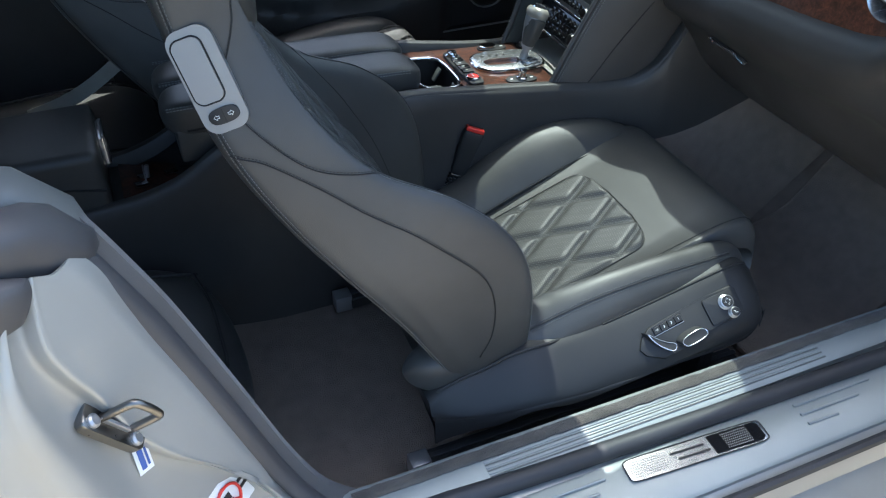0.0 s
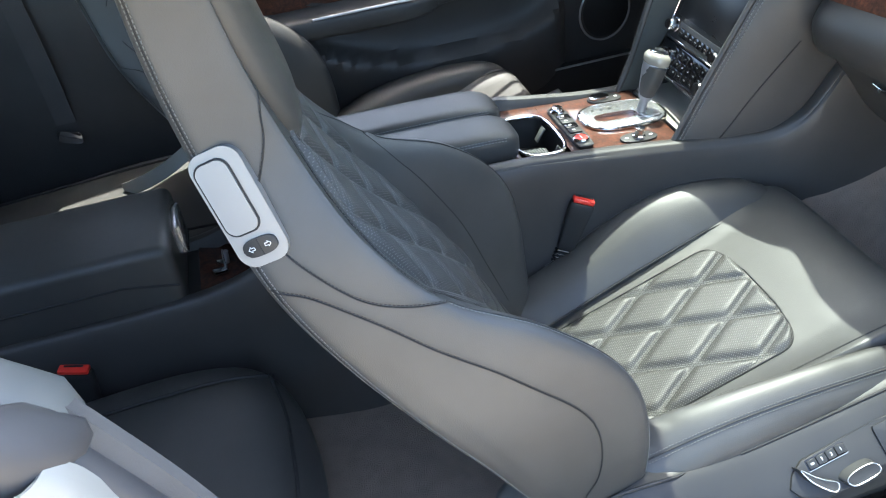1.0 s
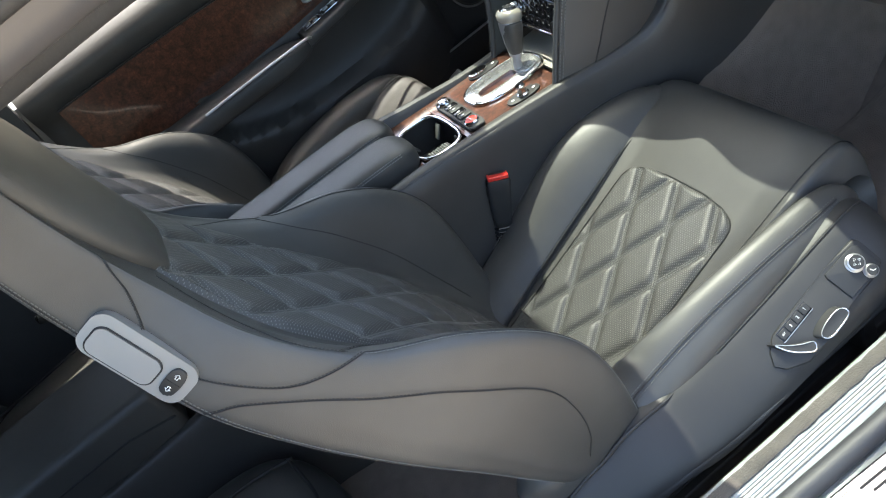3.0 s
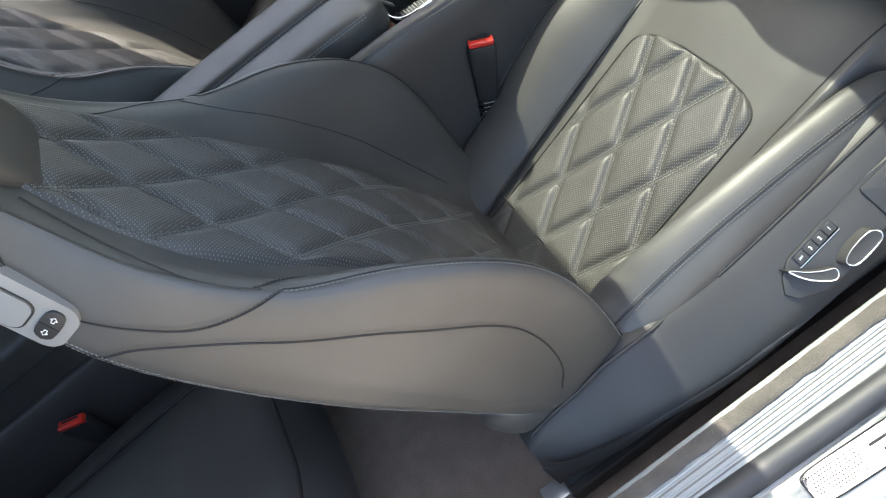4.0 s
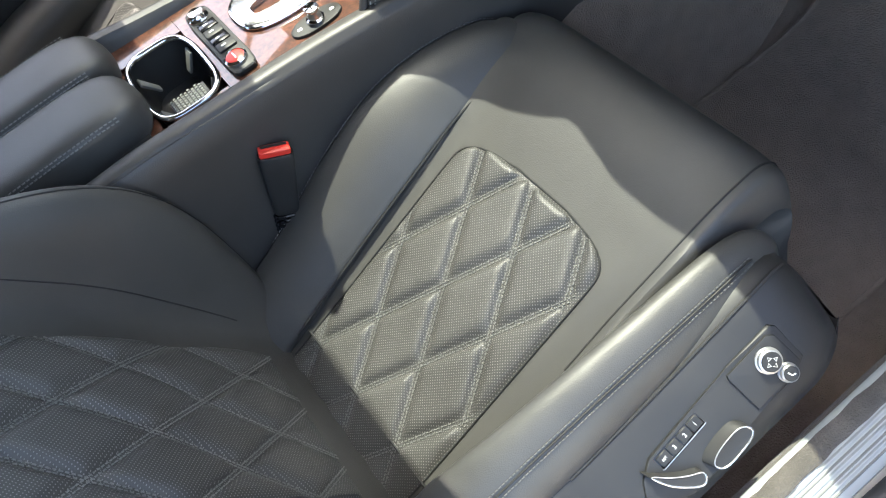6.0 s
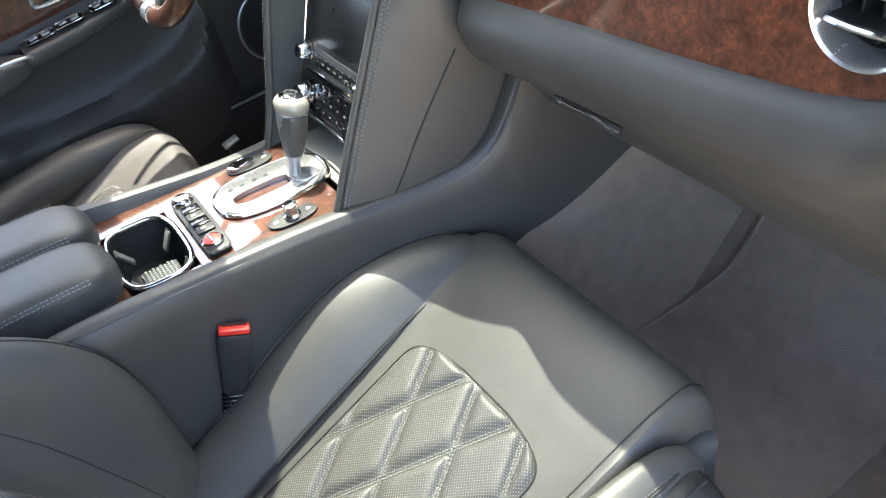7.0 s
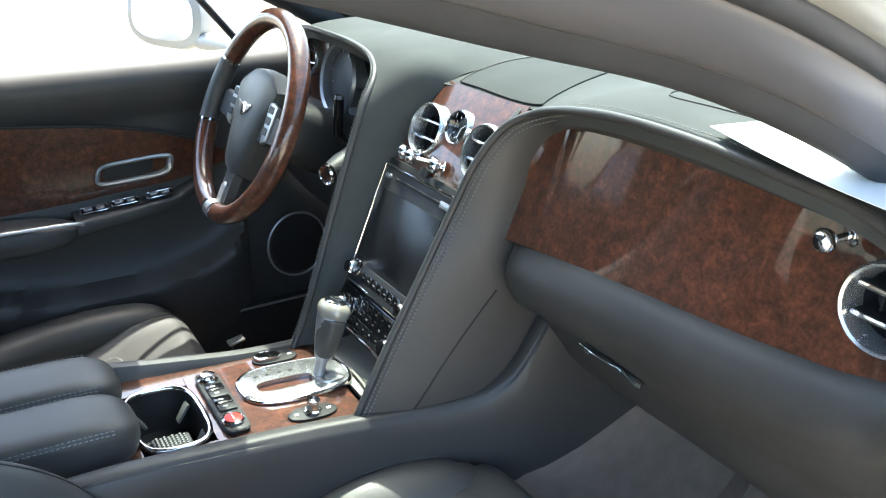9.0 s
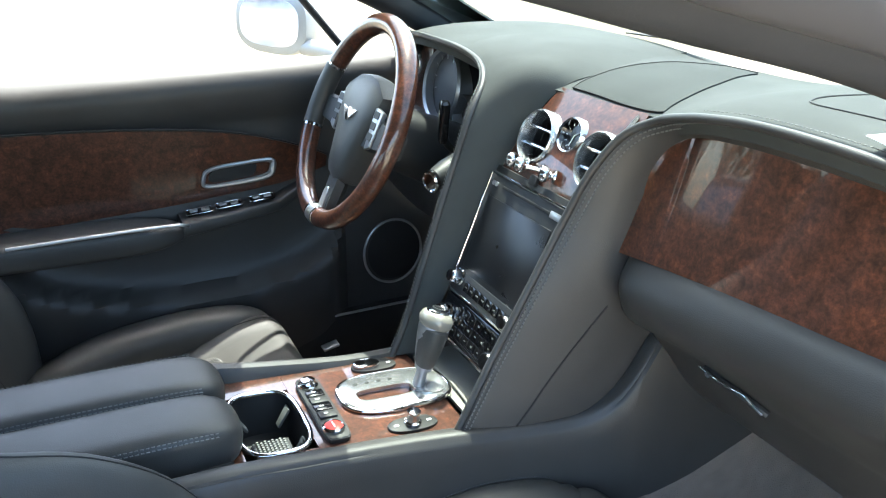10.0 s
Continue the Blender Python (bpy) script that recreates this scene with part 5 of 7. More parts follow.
part("ridge_roll", rod(la, 0.0055, 10), HIDE_DASH, dash)
rows = [[a, a + Vector((0.02, 0.012, -0.004)), a + Vector((0.09, 0.022, -0.03)), a + Vector((0.16, 0.03, -0.06))] for a in la[:44]]
part("ridge_flank", sheet(rows, 0.004), HIDE_DASH, dash)
bm = bmesh.new()
stitched(bm, [a + Vector((-0.004, 0.004, 0.0045)) for a in la], (-0.4, 0.4, 0.7), 0.006, 0.0042, 0.0010)
part("ridge_stitching", bm, THREAD_PALE, dash)
# inner cheek of the passenger ridge, facing the screen
rows = [[a + Vector((0.002, 0.004, 0)), Vector((b.x, -0.100, b.z))] for a, b in zip(crest[:41], lb)]
part("ridge_cheek", sheet(rows, -0.004), HIDE_DASH, dash)

# walnut fascia on the passenger side
def fascia_low(y):
    return at_curve([(-0.78, 1.012), (-0.745, 0.997), (-0.73, 0.984), (-0.715, 0.968), (-0.695, 0.951), (-0.67, 0.937), (-0.645, 0.929), (-0.62, 0.924), (-0.52, 0.912), (-0.41, 0.903), (-0.31, 0.894), (-0.22, 0.884), (-0.155, 0.876)], y)[0]


def fascia_high(y):
    keys = [(q[1], q[0], q[2]) for q in INSET[::-1]]
    return at_curve(keys[:9], y)


rows = []
for j in range(205):
    y = -0.745 + 0.612 * j / 204
    xt, zt = fascia_high(y) if y < -0.215 else (0.682, at_curve([(-0.215, 1.040), (-0.18, 1.02), (-0.155, 1.0), (-0.13, 0.985)], y)[0])
    zb = fascia_low(y)
    rows.append([Vector((0.652 + (xt - 0.6415) * s + 0.001 * math.sin(math.pi * s) - 0.25 * max(0, -0.66 - y), y, zb + (zt - zb) * s)) for s in (i / 48 for i in range(49))])
part("walnut_fascia", bored(sheet(rows, 0.006), (0.65, -0.6580, 0.995), (-1, 0, 0.06), 0.0365), WOOD, dash, "lacquered burr walnut panel with deep red-brown figure")
part("fascia_backing", block(0.700, 0.72, -0.72, -0.125, 0.85, 1.040, 0.004), PLASTIC, dash)
# padded roll under the fascia, and the knee panel below it
rows = []
for j in range(65):
    y = -0.775 + 0.620 * j / 64
    zb = fascia_low(y)
    bend = 0.25 * max(0, -0.68 - y)
    tuck = at_curve([(-0.78, 0.0), (-0.30, 0.0), (-0.2, 0.006), (-0.175, 0.016), (-0.155, 0.034)], y)[0]
    drop = at_curve([(-0.78, 0.035), (-0.58, 0.010), (-0.43, 0.0), (-0.29, 0.0), (-0.20, 0.0), (-0.155, 0.02)], y)[0]
    sec = [(0.674, zb + 0.004), (0.652 + 0.6 * tuck, zb), (0.632 + tuck, zb - 0.014), (0.623 + tuck, zb - 0.036), (0.629 + tuck, zb - 0.062), (0.645 + 0.8 * tuck, zb - 0.086), (0.668, 0.790 + drop), (0.688, 0.770 + drop), (0.715, 0.735 + drop), (0.765, 0.67), (0.85, 0.60), (0.98, 0.53), (1.10, 0.50)]
    rows.append(smooth([Vector((a - bend, y, b)) for a, b in sec], 3))
part("knee_roll", sheet(rows, -0.006), HIDE_DASH, dash, "smooth black leather roll and glovebox front")
gh = part("glovebox_pull", rod(smooth([(0.680, -0.300, 0.776), (0.679, -0.325, 0.773), (0.680, -0.350, 0.772), (0.682, -0.375, 0.768), (0.688, -0.392, 0.762)], 5), 0.0050, 8), HIDE_DASH, dash, "glovebox pull under the leather roll")
part("pull_edge", rod(smooth([(0.669, -0.300, 0.781), (0.671, -0.325, 0.777), (0.672, -0.350, 0.777), (0.674, -0.366, 0.777), (0.6765, -0.376, 0.771), (0.681, -0.390, 0.764)], 5), [0.0012] * 12 + [0.0011] * 4 + [0.0022] * 10, 8), CHROME, gh, "chrome edge")
part("pull_button", turned([(0.0045, 0), (0.0045, 0.002), (0.002, 0.003)], (0.673, -0.312, 0.775), (-1, 0, 0), 16), CHROME, gh)


def vent(at, axis, r, label, up=(0, 0, 1), slats=2):
    """A round bullseye air vent with a thick bright rim and curved blades."""
    root = thing("air_vent", at, label, "air vent", "dash vents")
    o, a = Vector(at), Vector(axis).normalized()
    v = Vector(up)
    v = (v - a * v.dot(a)).normalized()
    u = v.cross(a)
    part("vent_rim", turned([(r * 1.19, -0.050), (r * 1.20, -0.003), (r * 1.18, 0.002), (r * 1.12, 0.0045), (r * 1.05, 0.003), (r * 0.99, -0.004), (r * 0.93, -0.012), (r * 0.90, -0.02)], o, a, 56, False), BRIGHT, root, "polished metal ring")
    part("vent_barrel", turned([(r * 0.97, -0.010), (r * 0.92, -0.045), (r * 0.3, -0.05), (0.002, -0.05)], o, a, 48, False), RUBBER, root)
    for i in range(slats):
        h = (i + 0.5 - slats / 2) * r * 0.74
        w = math.sqrt(max(0.0, (r * 0.93) ** 2 - h * h))
        rows = []
        for j in range(13):
            s = -1 + 2 * j / 12
            c = o + u * (w * s) + v * h + a * (0.004 * (1 - s * s) - 0.009)
            rows.append([c + v * 0.0022 + a * 0.003, c + a * 0.005, c - v * 0.0022 + a * 0.003, c - v * 0.0016 - a * 0.028, c + v * 0.0016 - a * 0.028])
        bl = part("vent_blade", lofted(rows), PLASTIC, root)
        part("blade_edge", rod([r_[1] for r_ in rows], 0.0022, 6), CHROME, bl, "bright blade edge")
    for i in range(3):
        h = (i - 1) * r * 0.45
        w = math.sqrt(max(0.0, (r * 0.85) ** 2 - h * h))
        # near-black stands for the shade deep in the barrel
        part("inner_vane", block(-0.001, 0.001, -w, w, -0.012, 0.012, 0, 1, Matrix.Translation(o + u * h - a * 0.034) @ Matrix((u, v, a)).transposed().to_4x4()), SEAM, root)
    return root


def bullet(at, axis, pull, label):
    """A small organ-stop knob on a thin rod."""
    root = thing("organ_stop", at, label, "vent knob", "vent pull knobs")
    o, a = Vector(at), Vector(axis).normalized()
    part("stop_collar", turned([(0.010, 0), (0.010, 0.002), (0.007, 0.004), (0.004, 0.004)], o, a, 28), CHROME, root)
    part("stop_stem", rod([o, o + a * pull], 0.0036, 10), CHROME, root)
    kn = part("stop_knob", turned([(0.004, 0), (0.0075, 0.002), (0.0105, 0.006), (0.0115, 0.010), (0.0105, 0.014), (0.008, 0.0165), (0.001, 0.0168)], o + a * pull, a, 28), CHROME, root)
    part("knob_centre", turned([(0.006, 0), (0.0055, 0.0008), (0.001, 0.0009)], o + a * (pull + 0.0166), a, 20), GLOSS, kn)
    return root


vent((0.6540, -0.6580, 0.995), (-1, 0.0, 0.06), 0.0352, "round chrome bullseye vent in the walnut fascia")
bullet((0.660, -0.612, 1.044), (-1, 0.55, -0.25), 0.014, "chrome organ-stop vent knob on the walnut fascia")

# ---- centre stack ----
stack = thing("centre_stack", (0.6, 0, 0.8), "centre stack with a dark screen, buttons and chrome knobs", "centre stack")


def on_stack(y, z, out=0.0):
    """A point of the sloping panel, z being its height."""
    return Vector((0.609 - (0.915 - z) * 0.405 - 0.926 * out, y, z + 0.375 * out))


S_U, S_V, S_N = Vector((0, -1, 0)), Vector((0.375, 0, 0.926)).normalized(), Vector((-0.926, 0, 0.375)).normalized()
S_M = Matrix((S_U, S_V, S_N)).transposed().to_4x4()


def stack_block(y, z, half_w, half_h, out, deep, bevel=0.0015):
    return block(-half_w, half_w, -half_h, half_h, -deep, 0, bevel, 2, Matrix.Translation(on_stack(y, z, out)) @ S_M)


part("stack_panel", stack_block(0.0, 0.808, 0.108, 0.132, -0.004, 0.012), PLASTIC, stack)
part("screen_surround", stack_block(0.002, 0.842, 0.099, 0.083, 0.004, 0.010, 0.003), PLASTIC, stack, "dark grey screen surround")
part("screen", stack_block(0.002, 0.834, 0.084, 0.058, 0.0052, 0.004, 0.001), SCREEN, stack, "switched-off navigation screen")
part("disc_slot", stack_block(-0.002, 0.906, 0.062, 0.0022, 0.0052, 0.003, 0.0005), SEAM, stack)
for y in (0.078, 0.086):
    part("slot_button", turned([(0.0038, 0), (0.0038, 0.002), (0.001, 0.0024)], on_stack(y, 0.906, 0.004), S_N, 16), SATIN, stack)
part("eject_button", stack_block(-0.078, 0.906, 0.012, 0.005, 0.0058, 0.004, 0.001), SATIN, stack)
part("screen_trim", rod([on_stack(y, z, 0.004) for y, z in ((0.1005, 0.760), (0.1005, 0.84), (0.1005, 0.916), (0.0985, 0.921), (0.0, 0.921), (-0.0985, 0.921), (-0.1005, 0.916), (-0.1005, 0.84), (-0.1005, 0.760))], 0.0018, 8), CHROME, stack, "thin chrome trim line")
part("button_bank", stack_block(0.0, 0.757, 0.098, 0.017, 0.005, 0.010, 0.002), PLASTIC, stack)
part("bank_rail", rod([on_stack(y, 0.741, 0.006) for y in (-0.092, 0, 0.092)], 0.0022, 8), CHROME, stack, "chrome strip")
for i in range(7):
    y = -0.051 + 0.017 * i
    bt = part("menu_button", stack_block(y, 0.757, 0.0075, 0.008, 0.0072, 0.004, 0.001), GLOSS, stack)
    part("button_mark", stack_block(y, 0.757, 0.0034, 0.0009, 0.0076, 0.0006, 0), THREAD, bt)
part("climate_panel", stack_block(0.0, 0.708, 0.098, 0.029, 0.003, 0.010, 0.002), GLOSS, stack, "gloss black climate control panel")
for r_ in range(3):
    for i in range(6):
        y, z = -0.050 + 0.020 * i, 0.7235 - 0.0155 * r_
        bt = part("climate_button", stack_block(y, z, 0.0094, 0.0072, 0.0036, 0.004, 0.0006), GLOSS, stack)
        part("button_mark", stack_block(y, z, 0.0022, 0.0006 if (i + r_) % 2 else 0.0014, 0.0040, 0.0005, 0), THREAD_PALE, bt)
part("climate_rail", rod([on_stack(y, 0.6775, 0.005) for y in (-0.094, 0, 0.094)], 0.0032, 8), CHROME, stack, "chrome strip")
for y, z, r in ((0.079, 0.763, 0.0125), (-0.079, 0.757, 0.0125), (0.076, 0.707, 0.0155), (-0.076, 0.700, 0.0155)):
    kn = part("rotary_knob", turned([(r * 1.12, 0), (r * 1.12, 0.003), (r * 0.95, 0.005), (r * 0.95, 0.016), (r * 0.8, 0.020), (r * 0.2, 0.0205)], on_stack(y, z, 0.004), S_N, 32), CHROME, stack, "knurled chrome rotary knob")
    part("knob_face", turned([(r * 0.72, 0), (r * 0.68, 0.001), (r * 0.05, 0.0012)], on_stack(y, z, 0.0245), S_N, 24), GLOSS, kn)
# walnut vent panel above the screen
rows = []
for i in range(49):
    s = i / 48
    z = 0.924 + 0.117 * s
    x = 0.631 + 0.038 * s + 0.042 * s * s
    rows.append([Vector((x - 0.004 * (1 - e * e), -0.010 - 0.012 * s + (0.112 - 0.014 * s) * e, z)) for e in (-1 + 2 * j / 80 for j in range(81))])
V_N = Vector((-0.93, 0, 0.37))
bm = sheet(rows, 0.006)
for at, r in (((0.654, 0.0455, 0.980), 0.0385), ((0.654, -0.0985, 0.980), 0.0385), ((0.664, -0.020, 0.998), 0.0235)):
    bored(bm, at, V_N, r)
part("walnut_vent_panel", bm, WOOD, stack, "bright lacquered burr walnut vent panel")
vent((0.6445, 0.0455, 0.984), V_N, 0.0345, "round chrome bullseye vent above the screen", (0.37, 0, 0.93))
vent((0.6445, -0.0985, 0.984), V_N, 0.0345, "round chrome bullseye vent above the screen", (0.42, 0, 0.86))
clock = thing("dash_clock", (0.645, -0.005, 1.0), "small round chrome-rimmed analogue clock between the vents", "clock")
co, ca = Vector((0.6620, -0.020, 0.998)), V_N.normalized()
part("clock_rim", turned([(0.0265, -0.04), (0.0268, 0.004), (0.0245, 0.008), (0.0220, 0.006), (0.0212, -0.008)], co, ca, 40, False), CHROME, clock)
part("clock_face", turned([(0.0218, -0.007), (0.0205, -0.0032), (0.001, -0.003)], co, ca, 32), GLOSS, clock)
cu, cv = Vector((0, -1, 0)), ca.cross(Vector((0, -1, 0)))
for i in range(12):
    w = 2 * math.pi * i / 12
    d = cu * math.sin(w) + cv * math.cos(w)
    part("hour_mark", rod([co + d * 0.0155 - ca * 0.0022, co + d * 0.0188 - ca * 0.0022], 0.0006, 5), WHITE, clock)
for w, ln in ((0.9, 0.010), (3.4, 0.015)):
    d = cu * math.sin(w) + cv * math.cos(w)
    part("clock_hand", rod([co - ca * 0.0018, co + d * ln - ca * 0.0018], 0.0007, 5), WHITE, clock)
for y, out in ((0.040, 0.016), (0.003, 0.024), (-0.030, 0.006)):
    bullet((0.6290, y - 0.002, 0.946), (-0.85, 0.55, 0.25), out, "chrome organ-stop knob on the walnut vent panel")
hz = thing("hazard_switch", (0.62, 0, 0.93), "small square dark switch in the walnut panel", "switch")
part("switch_cap", slab(oval((0.6150, 0.004, 0.9330), (0, 1, 0), (0.36, 0, 0.93), 0.0085, 0.0075, 24, 6), V_N, 0.006, 0.0015), PLASTIC, hz)

# ---- console ----
console = thing("centre_console", (0.25, 0, 0.4), "black leather centre console with walnut deck", "console")


def rail_line(x):
    return at_curve([(-1.0, -0.095, 0.540), (-0.46, -0.098, 0.545), (-0.34, -0.106, 0.575), (-0.25, -0.124, 0.640), (-0.18, -0.135, 0.680), (0.105, -0.136, 0.684), (0.244, -0.129, 0.665), (0.36, -0.125, 0.648), (0.465, -0.133, 0.637), (0.538, -0.146, 0.633), (0.6075, -0.160, 0.635), (0.634, -0.168, 0.645), (0.665, -0.176, 0.668), (0.684, -0.182, 0.6975), (0.699, -0.184, 0.724), (0.72, -0.187, 0.76), (0.80, -0.190, 0.79), (1.05, -0.192, 0.82)], x)


for side in (1, -1):
    rows = []
    for i in range(161):
        x = -1.0 + 2.05 * i / 160
        y, z = rail_line(x)
        rows.append(smooth([Vector((x, side * a, b)) for a, b in ((y - 0.022, 0.205), (y - 0.014, 0.40), (y - 0.009, z - 0.035), (y - 0.0025, z - 0.005), (y + 0.003, z), (y + 0.011, z - 0.0005), (y + 0.018, z - 0.004), (y + 0.026, z - 0.03))], 3))
    part("console_side", sheet(rows, 0.004), HIDE_DASH, console, "stitched black leather console side")
    for k, dz in ((-0.0056, -0.0080), (-0.0070, -0.0140)):
        bm = bmesh.new()
        stitched(bm, [Vector((x, side * (rail_line(x)[0] + k), rail_line(x)[1] + dz)) for x in (-0.1 + 0.84 * i / 60 for i in range(61))], (0, side * -1, 0.3), 0.006, 0.0042, 0.0010)
        part("rail_stitching", bm, THREAD_PALE, console)
part("console_core", block(-0.12, 0.70, -0.115, 0.115, 0.22, 0.56, 0.01), PLASTIC, console)


def deck_z(x):
    return 0.6545 - (x - 0.16) * 0.075


def deck_plate(x0, x1, y0, y1, lift=0.0, thick=0.006, m=WOOD, name="walnut_deck", label="lacquered burr walnut deck"):
    rows = [[Vector((x0 + (x1 - x0) * i / 8, y0 + (y1 - y0) * j / 8, deck_z(x0 + (x1 - x0) * i / 8) + lift)) for j in range(9)] for i in range(9)]
    return part(name, sheet(rows, -thick), m, console, label)


deck_plate(0.258, 0.464, -0.108, 0.110)
deck_plate(0.150, 0.2575, -0.108, -0.082)
deck_plate(0.150, 0.2575, 0.066, 0.110)
deck_plate(0.150, 0.166, -0.0815, 0.0655)
D_U, D_V, D_N = Vector((1, 0, -0.075)).normalized(), Vector((0, 1, 0)), Vector((0.075, 0, 1)).normalized()


def on_deck(x, y, up=0.0):
    return Vector((x, y, deck_z(x) + up))


cup = thing("cup_holder", on_deck(0.212, -0.008), "chrome-rimmed cup holder with grey honeycomb mat", "cup holder")
cw, cl = 0.0745, 0.0465
part("holder_rim", rod(oval(on_deck(0.212, -0.008, 0.002), D_U, D_V, cl, cw, 48, 3.4), 0.0042, 10, True), CHROME, cup, "chrome rim")
part("holder_well", lofted([oval(on_deck(0.212, -0.008, h), D_U, D_V, cl * a, cw * a, 48, 3.4) for h, a in ((0.001, 0.99), (-0.03, 0.95), (-0.062, 0.90), (-0.066, 0.5), (-0.066, 0.02))], True, False), PLASTIC, cup)
for sx, sy in ((1, 0.5), (-1, 0.5), (1, -0.45), (-1, -0.45)):
    c = on_deck(0.212 + sx * 0.036, -0.008 + sy * 0.085, -0.016)
    part("spring_tab", slab([c + Vector((0, -0.008, 0.008)), c + Vector((0, 0.008, 0.008)), c + Vector((-sx * 0.016, 0.006, -0.018)), c + Vector((-sx * 0.016, -0.006, -0.018))], (-sx, 0, 0.6), 0.004, 0.001), SILL_GREY, cup, "grey spring tab")
bm = bmesh.new()
for i in range(9):
    for j in range(13):
        c = on_deck(0.190 + 0.0052 * i, -0.070 + 0.0052 * j + 0.0026 * (i % 2), -0.0312)
        bmesh.ops.create_cone(bm, cap_ends=True, segments=6, radius1=0.0025, radius2=0.0018, depth=0.004, matrix=Matrix.Translation(c))
tagged(part("mat_knobs", bm, SILL_GREY, cup, "honeycomb rubber mat"), kind="stuff")
part("mat_sheet", block(0.186, 0.238, -0.074, -0.004, deck_z(0.212) - 0.0655, deck_z(0.212) - 0.0325, 0.001, 1), PLASTIC, cup)

# row of switches across the deck
strip = thing("switch_strip", on_deck(0.288, -0.004), "row of chrome and black switches with red start button", "switch panel")
part("strip_base", slab(oval(on_deck(0.288, -0.003, 0.0075), D_U, D_V, 0.0165, 0.079, 48, 7), D_N, 0.009, 0.002), PLASTIC, strip)
part("strip_rim", rod(oval(on_deck(0.288, -0.003, 0.006), D_U, D_V, 0.0170, 0.0795, 48, 7), 0.0009, 6, True), PLASTIC, strip)
for i in range(4):
    y = -0.026 + 0.0185 * i
    bt = part("deck_button", block(-0.0125, 0.0125, -0.0082, 0.0082, 0, 0.004, 0.0015, 2, Matrix.Translation(on_deck(0.288, y, 0.007)) @ pose(0, 0, 0, 0, 4.3, 0)), GLOSS if i % 2 else PLASTIC, strip)
    part("button_mark", block(-0.003, 0.003, -0.0012, 0.0012, 0, 0.0006, 0, 1, Matrix.Translation(on_deck(0.286, y, 0.0112)) @ pose(0, 0, 0, 0, 4.3, 0)), WHITE, bt)
kn = part("park_brake_switch", turned([(0.0145, 0), (0.0145, 0.004), (0.011, 0.007), (0.010, 0.011), (0.002, 0.012)], on_deck(0.286, 0.056, 0.006), D_N, 32), CHROME, strip, "chrome rotary switch")
ring = part("start_button_ring", turned([(0.0150, 0), (0.0150, 0.005), (0.0125, 0.007), (0.0115, 0.006)], on_deck(0.286, -0.058, 0.006), D_N, 36, False), CHROME, strip, "chrome ring")
part("start_button", turned([(0.0118, 0), (0.0118, 0.0062), (0.0095, 0.0072), (0.001, 0.0066)], on_deck(0.286, -0.058, 0.006), D_N, 32), RED, strip, "red engine start button")
part("start_lettering_bar", block(-0.001, 0.001, -0.006, 0.006, 0, 0.0006, 0, 1, Matrix.Translation(on_deck(0.286, -0.058, 0.0134))), WHITE, strip)

# gear selector
gate = thing("gear_selector", on_deck(0.40, 0.012), "chrome oval gear gate with upright leather and metal lever", "gear lever")
gc = (0.402, 0.012)


def ring_plate(name, at, a, b, hole_a, hole_b, hole_at, up, thick, m, label=""):
    """A plate with a long hole through it."""
    n = 48
    outer = oval(on_deck(*at, up), D_U, D_V, a, b, n, 2.9)
    inner = oval(on_deck(*hole_at, up), D_U, D_V, hole_a, hole_b, n, 3.5)
    lowo = oval(on_deck(*at, up - thick), D_U, D_V, a * 1.05, b * 1.06, n, 2.9)
    mid = oval(on_deck(*at, up - 0.0012), D_U, D_V, a * 1.03, b * 1.035, n, 2.9)
    lowi = oval(on_deck(*hole_at, up - 0.022), D_U, D_V, hole_a, hole_b, n, 3.5)
    return part(name, lofted([lowo, mid, outer, inner, lowi], True, False), m, gate, label)


ring_plate("gate_plate", gc, 0.078, 0.046, 0.044, 0.0145, (0.386, 0.004), 0.008, 0.008, BRIGHT, "polished oval gate plate")
part("gate_rim", rod(oval(on_deck(*gc, 0.003), D_U, D_V, 0.0825, 0.0495, 48, 2.9), 0.0036, 8, True), CHROME, gate)
part("gate_floor", slab(oval(on_deck(0.386, 0.004, -0.010), D_U, D_V, 0.046, 0.016, 32, 3.5), D_N, 0.004, 0), BEIGE, gate)
for x in (0.350, 0.368, 0.386, 0.404):
    part("gear_mark", block(-0.003, 0.003, -0.0022, 0.0022, 0, 0.0006, 0, 1, Matrix.Translation(on_deck(x, 0.034, 0.0082))), PLASTIC, gate)
part("gate_end_cover", slab(oval(on_deck(0.452, 0.010, 0.0105), D_U, D_V, 0.026, 0.034, 36, 2.6), D_N, 0.004, 0.0015), BRIGHT, gate)
g0, g1 = on_deck(0.434, 0.004, 0.0), Vector((0.476, 0.014, 0.752))
ga = (g1 - g0).normalized()
gs = Vector((0, 1, 0)) - ga * ga.y
gs.normalize()
gf = ga.cross(gs)


def lever(rows_):
    return lofted([oval(g0 + ga * h + gf * off, gf, gs, a, b, 32, p) for h, a, b, off, p in rows_])


